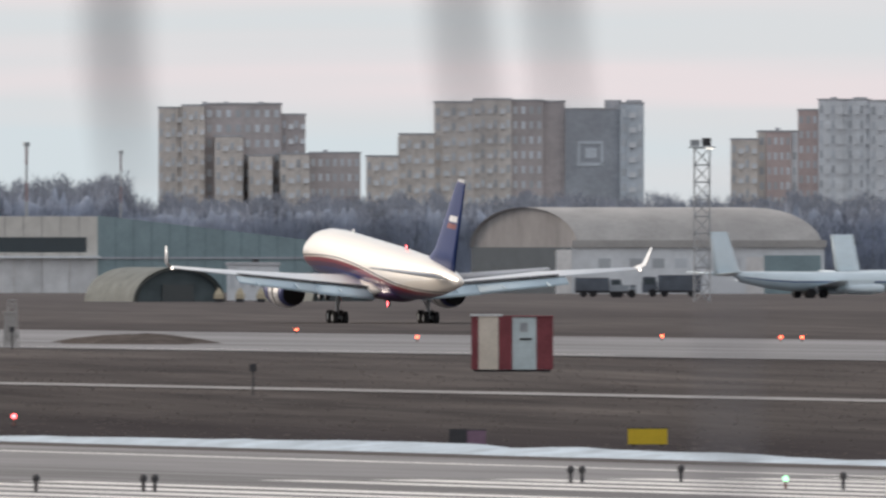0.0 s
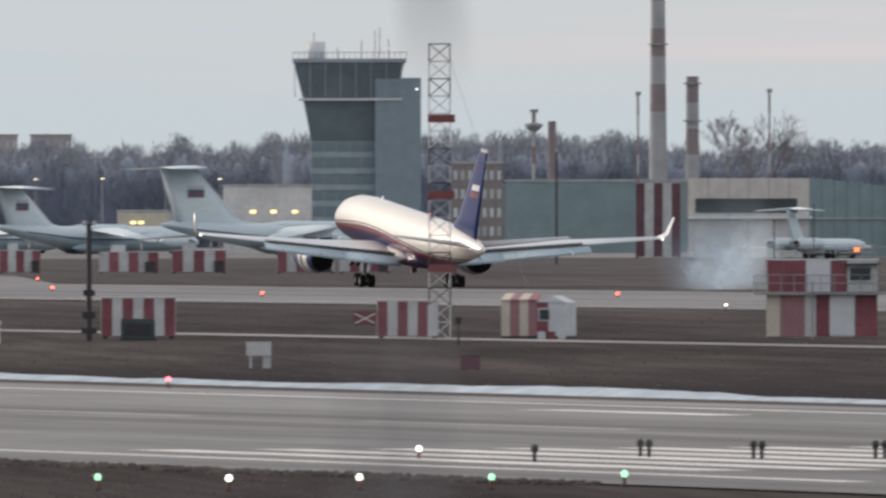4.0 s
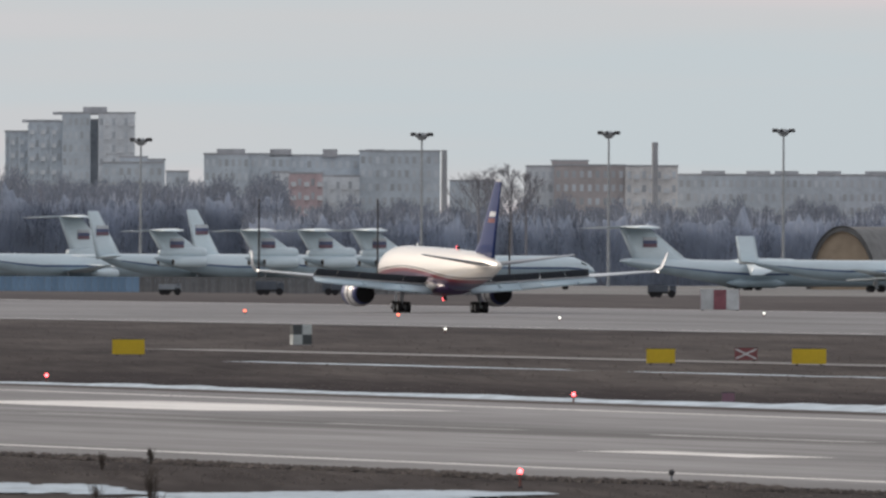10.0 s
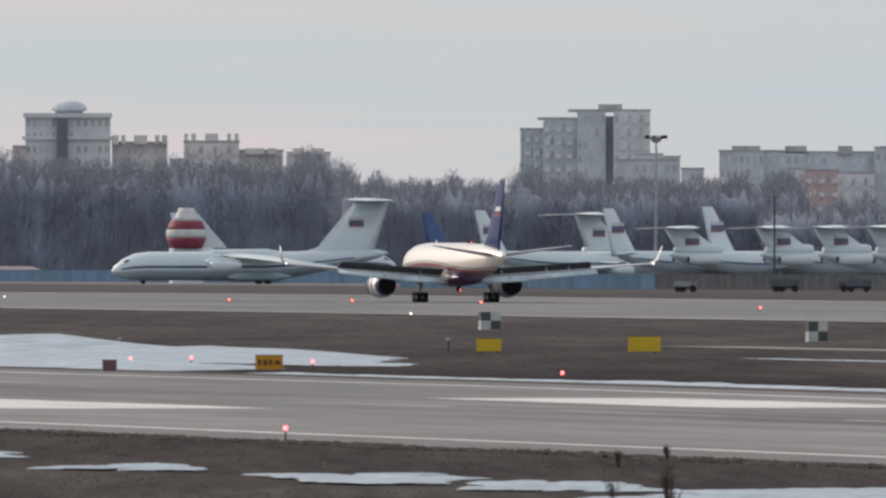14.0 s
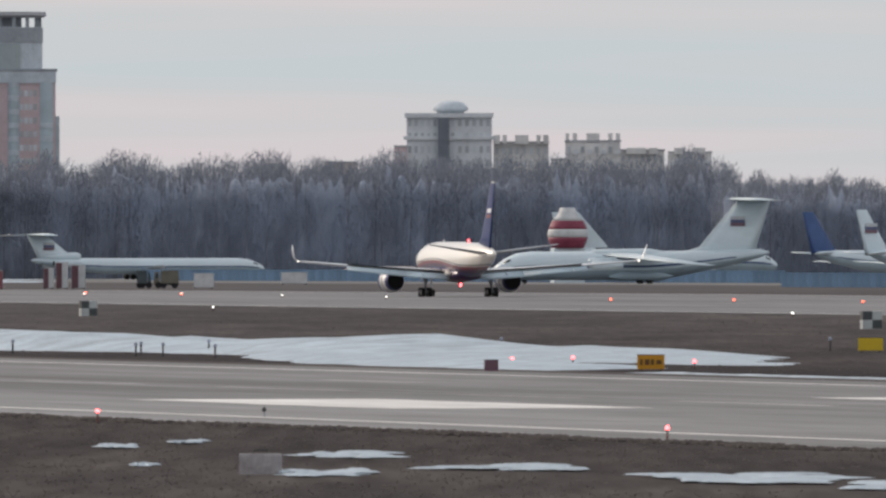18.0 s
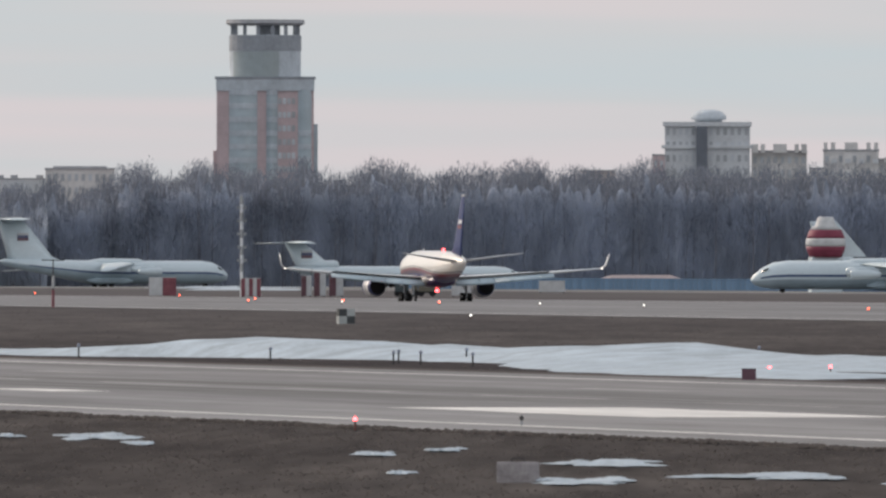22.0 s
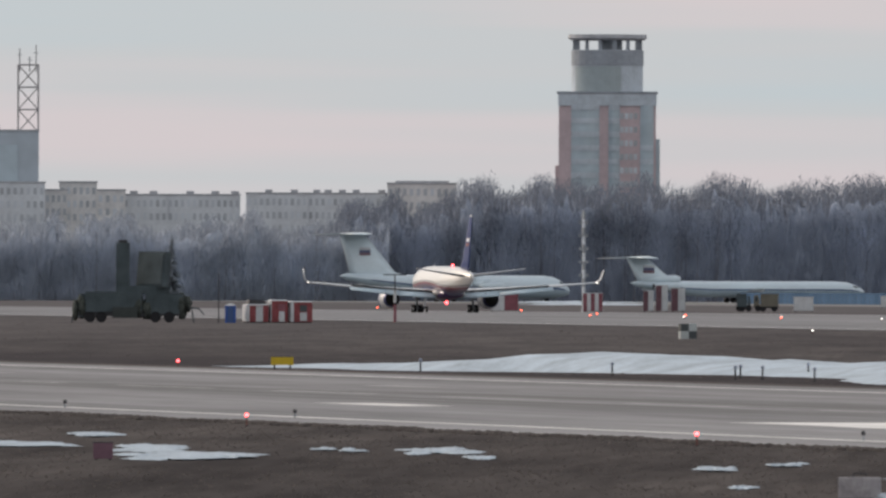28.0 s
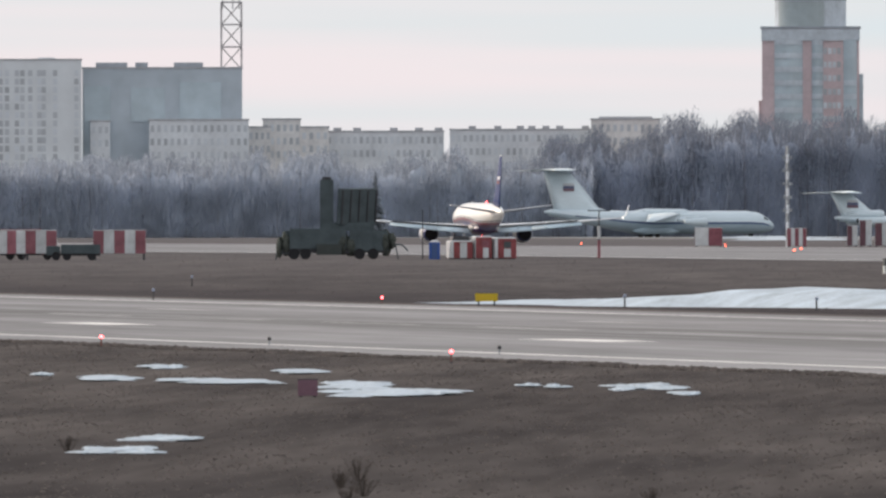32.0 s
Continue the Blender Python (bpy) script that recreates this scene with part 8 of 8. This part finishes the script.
for k in range(5):
    part("rib", boxes((-2.2 + 1.1 * k - 0.05, -2.2 + 1.1 * k + 0.05, 0.38, 0.52, 0.1, 3.85)), DARKSTEEL, plate)

vehicle(8.918, 9.061, 2520, 3.41, PAINTRED, "red and white striped service truck", 1)
for b0, b1, n, f in ((8.889, 8.982, 4, 1), (8.982, 9.061, 3, 1), (9.154, 9.287, 5, 1)):
    hut(b0, b1, 2515, 3.29, n, "red and white striped box trailer", f, 0, 2.4, (FARWHITE, FARRED), 0.7, "striped trailers", "striped_trailer")
vehicle(9.035, 9.172, 2500, 1.75, GREENARMY, "low dark green truck beside striped trailers", -1)


def service_cabin(b0, b1, top, label, doors, hood):
    """A red box cabin on the ground with a pale roof edge; doors: (from, to, low, high, material) as shares of its face."""
    a = thing("service_cabin", put((b0 + b1) / 2, 2520, 12), label, "cabin", "service cabins")
    w, h = radians(b1 - b0) * 2520 * 0.94, top - a.matrix_basis.translation.z
    part("body", boxes((-w / 2, w / 2, 0, 2.2, 0.12, h)), PAINTRED, a)
    part("skid", boxes((-w / 2 + 0.08, w / 2 - 0.08, 0.1, 2.1, -0.04, 0.12)), DARKSTEEL, a)
    part("end_wall", boxes((-w / 2 - 0.05, -w / 2 - 0.003, 0.02, 2.18, 0.15, h - 0.02)), FARWHITE, a, "pale end wall")
    part("roof_edge", loft([[(-w / 2 - 0.07, -0.06, h), (w / 2 + 0.07, -0.06, h), (w / 2 + 0.07, 2.26, h), (-w / 2 - 0.07, 2.26, h)], [(-w / 2 + 0.1, 0.1, h + 0.13), (w / 2 - 0.1, 0.1, h + 0.13), (w / 2 - 0.1, 2.1, h + 0.13), (-w / 2 + 0.1, 2.1, h + 0.13)]]), PAINTWHITE, a, "pale roof edge")
    for x0, x1, z0, z1, m in doors:
        part("panel", boxes((w * (x0 - 0.5), w * (x1 - 0.5), -0.04, 0.0, 0.14 + (h - 0.16) * z0, 0.14 + (h - 0.16) * z1)), m, a)
    if hood:
        part("roof_unit", loft([[(-w * 0.4, 0.5, h + 0.13), (w * 0.42, 0.5, h + 0.13), (w * 0.42, 2.0, h + 0.13), (-w * 0.4, 2.0, h + 0.13)], [(-w * 0.34, 0.6, h + 0.6), (w * 0.36, 0.6, h + 0.6), (w * 0.36, 1.9, h + 0.6), (-w * 0.34, 1.9, h + 0.6)]]), DARKSTEEL, a, "dark roof unit")


service_cabin(10.058, 10.118, 1.95, "red and white cabin with a dark roof unit", ((0.0, 0.12, 0, 1, FARWHITE), (0.42, 0.74, 0, 0.97, FARWHITE)), True)
service_cabin(10.122, 10.166, 2.45, "red cabin with a pale half door", ((0.45, 0.8, 0, 0.5, FARWHITE), (0.4, 0.85, 0.55, 0.85, FARRED)), False)
service_cabin(10.170, 10.229, 2.3, "red cabin with a white door and a dark window", ((0.0, 0.13, 0, 1, FARWHITE), (0.42, 0.74, 0.04, 0.48, FARWHITE), (0.42, 0.74, 0.52, 0.85, CHECKDARK)), False)
blue = thing("blue_cabin", put(10.019, 2520), "small bright blue cabin with a white roof", "cabin")
part("cabin", boxes((-0.6, 0.6, 0, 1.2, 0, 1.9)), mat("cabin_blue", (0.03, 0.09, 0.34), 0.5, vary=0.1), blue)
part("roof", loft([[(-0.65, -0.05, 1.9), (0.65, -0.05, 1.9), (0.65, 1.25, 1.9), (-0.65, 1.25, 1.9)], [(-0.2, 0.3, 2.15), (0.2, 0.3, 2.15), (0.2, 0.9, 2.15), (-0.2, 0.9, 2.15)]]), PAINTWHITE, blue)
part("door", boxes((-0.35, 0.35, -0.04, 0, 0.1, 1.75)), BLUE, blue)
field_pole(9.989, 2515, 5.49, 0.07, "thin pale pole by the striped vans")
banded_pole = field_pole(10.436, 2560, 5.46, 0.08, "thin dark pole with a cross-piece and red foot on the grass")
part("cross_piece", boxes((-1.3, 1.3, -0.05, 0.05, 5.3, 5.42)), DARKSTEEL, banded_pole)
part("pale_sleeve", tubes(((0, 0, 2.2), (0, 0, 3.6), 0.16), n=8), FARWHITE, banded_pole)
part("red_foot", tubes(((0, 0, 0), (0, 0, 2.0), 0.17), n=8), PINKRED, banded_pole)

# ---- shrubs, grass and the twigs close to the eye ----
DRY = soft_mat("dry_grass_blades", (0.15, 0.138, 0.134), 0.5)


def tufts(name, count, seed, pick, h0, h1, w0, w1, material, label):
    rnd = random.Random(seed)
    v, f = [], []
    while len(f) < count:
        b, d = pick(rnd)
        p = spot(b, d)
        for _ in range(2):
            q, k = rnd.uniform(0, 3.14), len(v)
            w, h = rnd.uniform(w0, w1), rnd.uniform(h0, h1)
            dx, dy = w * math.cos(q), w * math.sin(q)
            lx, ly = rnd.uniform(-0.5, 0.5) * h, rnd.uniform(-0.5, 0.5) * h
            v.extend(((p.x - dx, p.y - dy, p.z - 0.02), (p.x + dx, p.y + dy, p.z - 0.02), (p.x + lx + dx * 0.4, p.y + ly, p.z + h), (p.x + lx - dx * 0.4, p.y + ly, p.z + h * 0.8)))
            f.append((k, k + 1, k + 2, k + 3))
    me = bpy.data.meshes.new(name)
    me.from_pydata(v, [], f)
    me.materials.append(material)
    tagged(new(name, me), label, "grass", kind="stuff")


def near_field(rnd):
    while True:
        b, d = rnd.uniform(8.8, 17.2), math.sqrt(rnd.uniform(410 ** 2, 1150 ** 2))
        if any(abs(radians(b - pb) * d) < pw * 0.62 and abs(d - pd) < pl * 0.62 for pb, pd, pw, pl in PATCHES):
            continue
        if d * math.sin(radians(b)) < 174.5 and rnd.random() < 0.35 + 0.65 * max(0, 0.5 + 1.2 * noise.noise((b * 6, d * 0.02, 0))):
            return b, d


def mid_field(rnd):
    while True:
        b, x = rnd.uniform(8.8, 20.8), rnd.uniform(262, 462)
        if rnd.random() < 0.3 + 0.7 * max(0, 0.5 + 1.3 * noise.noise((b * 5, x * 0.05, 4))) and not 349 < x < 357:
            return b, x / math.sin(radians(b))


tufts("near_grass", 42000, 21, near_field, 0.012, 0.05, 0.03, 0.12, DRY, "short tufts of dead grass by the runway")


def verge(rnd):
    """Ragged grass that creeps over the near edge of the runway."""
    y = rnd.uniform(560, 1500)
    x = 176.3 + 1.6 * noise.noise((y * 0.06, 3, 0)) + rnd.uniform(-2.2, 0)
    return math.degrees(math.atan2(x, y)), math.hypot(x, y)


tufts("verge_grass", 26000, 23, verge, 0.05, 0.13, 0.08, 0.3, DRY, "ragged dead grass along the runway edge")
tufts("mid_grass", 26000, 22, mid_field, 0.01, 0.04, 0.06, 0.25, DRY, "short tufts of dead grass between the runways")


def bush(b, d, h, w, label="bare twiggy shrub standing in the dead grass", name="shrub"):
    a = thing(name, put(b, d), label, "shrub", "shrubs")
    rnd = random.Random(int(b * 977))
    bm = bmesh.new()
    for _ in range(22):
        q, e = rnd.uniform(0, 6.28), rnd.uniform(0.1, 1.0) * w / 2
        tip = Vector((e * math.cos(q), e * math.sin(q), h * rnd.uniform(0.6, 1.0)))
        base = Vector((tip.x * 0.15, tip.y * 0.15, -0.03))
        tube(bm, base, tip, 0.012, 0.003, n=3, caps=False)
        for _ in range(7):
            s = rnd.uniform(0.3, 0.95)
            c = base.lerp(tip, s)
            tube(bm, c, c + Vector((rnd.uniform(-1, 1), rnd.uniform(-1, 1), rnd.uniform(0.4, 1.2))) * h * 0.17, 0.006, 0.002, n=3, caps=False)
    part("twig_crown", bm, mat("shrub_twigs", (0.1, 0.085, 0.075), 0.95, spec=0.05, vary=0.25), a)


for b, d, h, w in ((9.839, 550.8, 0.62, 0.9), (9.803, 530.2, 0.6, 0.8), (11.221, 541.4, 0.4, 0.7), (9.825, 580.3, 0.6, 1.0), (9.782, 566.9, 0.5, 0.8), (13.613, 737.6, 0.55, 0.35), (13.476, 628.2, 0.6, 0.6), (13.627, 590.4, 0.8, 0.7), (13.490, 718.0, 0.6, 0.3), (13.614, 620.2, 1.2, 0.5), (9.089, 647.2, 0.5, 0.9), (10.569, 533.2, 0.45, 0.7)):
    bush(b, d, h, w)
mound = bmesh.new()
for b, d, w, h in ((18.671, 1541.7, 9.0, 0.62), (18.644, 1525.8, 7.0, 0.5)):
    p = spot(b, d)
    rings = []
    for r, z in ((1.0, -0.02), (0.7, 0.55), (0.35, 0.9), (0.1, 1.0)):
        rings.append([mound.verts.new((p.x + r * w / 2 * math.cos(q), p.y + r * w * 1.6 * math.sin(q), p.z + h * z * (1 + 0.3 * noise.noise((q, r, 1))))) for q in (6.283 * k / 18 for k in range(18))])
    for a, c in zip(rings, rings[1:]):
        for k in range(18):
            mound.faces.new((a[k], a[(k + 1) % 18], c[(k + 1) % 18], c[k]))
    mound.faces.new(rings[-1])
tagged(part("earth_mound", mound, mat("dark_earth", (0.09, 0.08, 0.075), 1.0, spec=0.0, vary=0.25), None, smooth=True), "low mounds of dark earth by the runway", "mound", kind="stuff")

tree = thing("near_tree", put(25.5, 16.0), "bare tree close by with thin hanging twigs", "tree")
tx = lambda bb: radians(bb - 25.5) * 16.0
part("trunk", tubes(((0, 0, -0.1), (0.05, 0, 4.5), 0.16, 0.12), ((0.05, 0, 4.5), (0.0, 0, 8.9), 0.12, 0.07), n=8), BARK, tree)
part("limb", tubes(((0.0, 0, 8.5), (tx(20.5), 0.05, 8.25), 0.05, 0.03), ((tx(20.5), 0.05, 8.25), (tx(16.0), 0, 8.15), 0.03, 0.012), n=6), BARK, tree)
for bb, z1, r in ((18.585, 7.47, 0.0125), (19.473, 7.49, 0.0115), (19.710, 7.51, 0.0105), (16.939, 7.56, 0.006), (16.928, 7.54, 0.008)):
    part("hanging_twig", tubes(((tx(bb) - 0.012, 0, 8.22), (tx(bb), 0, z1 + 0.06), r * 0.9, r), ((tx(bb), 0, z1 + 0.06), (tx(bb) + 0.012, 0, z1 - 0.05), r, r * 0.25), n=6), BARK, tree, "thin hanging twig")
under = thing("near_shrub", put(18.045, 15.0), "thin bare shoots standing close to the eye", "shrub")
ux = lambda bb: radians(bb - 18.045) * 15.0
for bb, z1 in ((20.175, 7.35), (16.992, 7.27), (16.858, 7.24)):
    part("shoot", tubes(((ux(bb), 0, -0.05), (ux(bb), 0, z1 - 0.1), 0.02, 0.006), ((ux(bb), 0, z1 - 0.1), (ux(bb), 0, z1 + 0.08), 0.006, 0.002), n=6), BARK, under)


# ---- smoke of the touchdown: thin nested shells that rise from the runway ----
def smoke_material():
    """Thin smoke that thins out evenly from the middle of each puff to its rim."""
    m = bpy.data.materials.new("tyre_smoke")
    m.use_nodes = True
    n, l = m.node_tree.nodes, m.node_tree.links
    n.clear()
    out, mix, a, b = n.new("ShaderNodeOutputMaterial"), n.new("ShaderNodeMixShader"), n.new("ShaderNodeBsdfTransparent"), n.new("ShaderNodeBsdfTranslucent")
    b.inputs["Color"].default_value = (0.6, 0.75, 0.9, 1)
    tc, mp, gr, nz, mul, amt = n.new("ShaderNodeTexCoord"), n.new("ShaderNodeMapping"), n.new("ShaderNodeTexGradient"), n.new("ShaderNodeTexNoise"), n.new("ShaderNodeMath"), n.new("ShaderNodeMath")
    mp.inputs["Scale"].default_value, mp.inputs["Location"].default_value = (2, 0, 2), (-1, 0, -1)
    gr.gradient_type = "SPHERICAL"
    nz.inputs["Scale"].default_value = 0.9
    mul.operation = amt.operation = "MULTIPLY"
    amt.inputs[1].default_value = 0.75
    l.new(tc.outputs["Generated"], mp.inputs[0])
    l.new(mp.outputs[0], gr.inputs[0])
    l.new(tc.outputs["Object"], nz.inputs["Vector"])
    l.new(gr.outputs["Fac"], mul.inputs[0])
    l.new(nz.outputs["Fac"], mul.inputs[1])
    l.new(mul.outputs[0], amt.inputs[0])
    l.new(amt.outputs[0], mix.inputs[0])
    l.new(a.outputs[0], mix.inputs[1])
    l.new(b.outputs[0], mix.inputs[2])
    l.new(mix.outputs[0], out.inputs[0])
    return m


SMOKE = smoke_material()
p = spot(17.766, 1870)
smoke = thing("tyre_smoke", pose(p.x, p.y, -9), "thin bluish tyre smoke over the runway", "smoke")
for dx, dy, dz, r in ((0.4, 0, 0.3, 4.6), (-2.2, 1.2, -0.8, 3.6), (2.4, 2.4, -0.4, 3.6), (0.6, 3.6, -1.6, 3.2)):
    rings = [[(r * s * math.cos(k), 0.7 * r * s * s, 1.15 * r * s * math.sin(k)) for k in (6.283 * j / 20 for j in range(20))] for s in (0.02, 0.35, 0.7, 1.0)]
    part("smoke_puff", loft(rings, caps=False), SMOKE, smoke, smooth=True, at=pose(dx, dy, dz, 0, 0, -17.766))

# ---- what moves ----
def motions():
    walk(airliner, [(t, pose(x, y, z, 0, 0, -r) @ pose(0, 0, 0, 0, k, 0) @ pose(0, 0, 0, p)) for t, x, y, z, p, r, k in HERO_ROWS])
    # the legs hang out until the wheels take the weight, and the wings bend up in flight
    for leg in GEAR:
        walk(leg, [(t, pose(0, 0, z)) for t, z in ((0, -0.42), (2.0, -0.36), (3.2, -0.28), (4.4, -0.14), (5.6, 0), (32, 0))])
    for wing, side in WINGS:
        walk(wing, [(t, pose(side * 1.9, 0, 2.9) @ pose(0, 0, 0, 0, -side * q) @ pose(-side * 1.9, 0, -2.9)) for t, q in ((0, 1.5), (4.0, 1.3), (5.8, 0), (32, -0.3))])
    for lamp, y, z in BEACONS:
        walk(lamp, [(k / 5, pose(0, y, z, 0, 0, (k / 5 - 12.0) / 1.45 * 360)) for k in range(161)])
    for ob, hinge in SPOILERS:
        walk(ob, [(t, hinge @ pose(0, 0, 0, -q)) for t, q in ((0, 0), (4.4, 0), (5.6, 38), (14.2, 38), (16.2, 6), (32, 4))])
    walk(smoke, [(t, pose(p.x, p.y, z)) for t, z in ((0, -9), (2.4, -9), (3.0, -1.5), (4.0, 3.2), (6.0, 5.0), (32, 5.0))])
    walk(plate, [(t, pose(X(630), 1.5, 3.95, 0, 0, 65.5 * (t - 28.77)) @ pose(0, 0, 0, -6, 0, 0)) for t in range(33)])


motions()
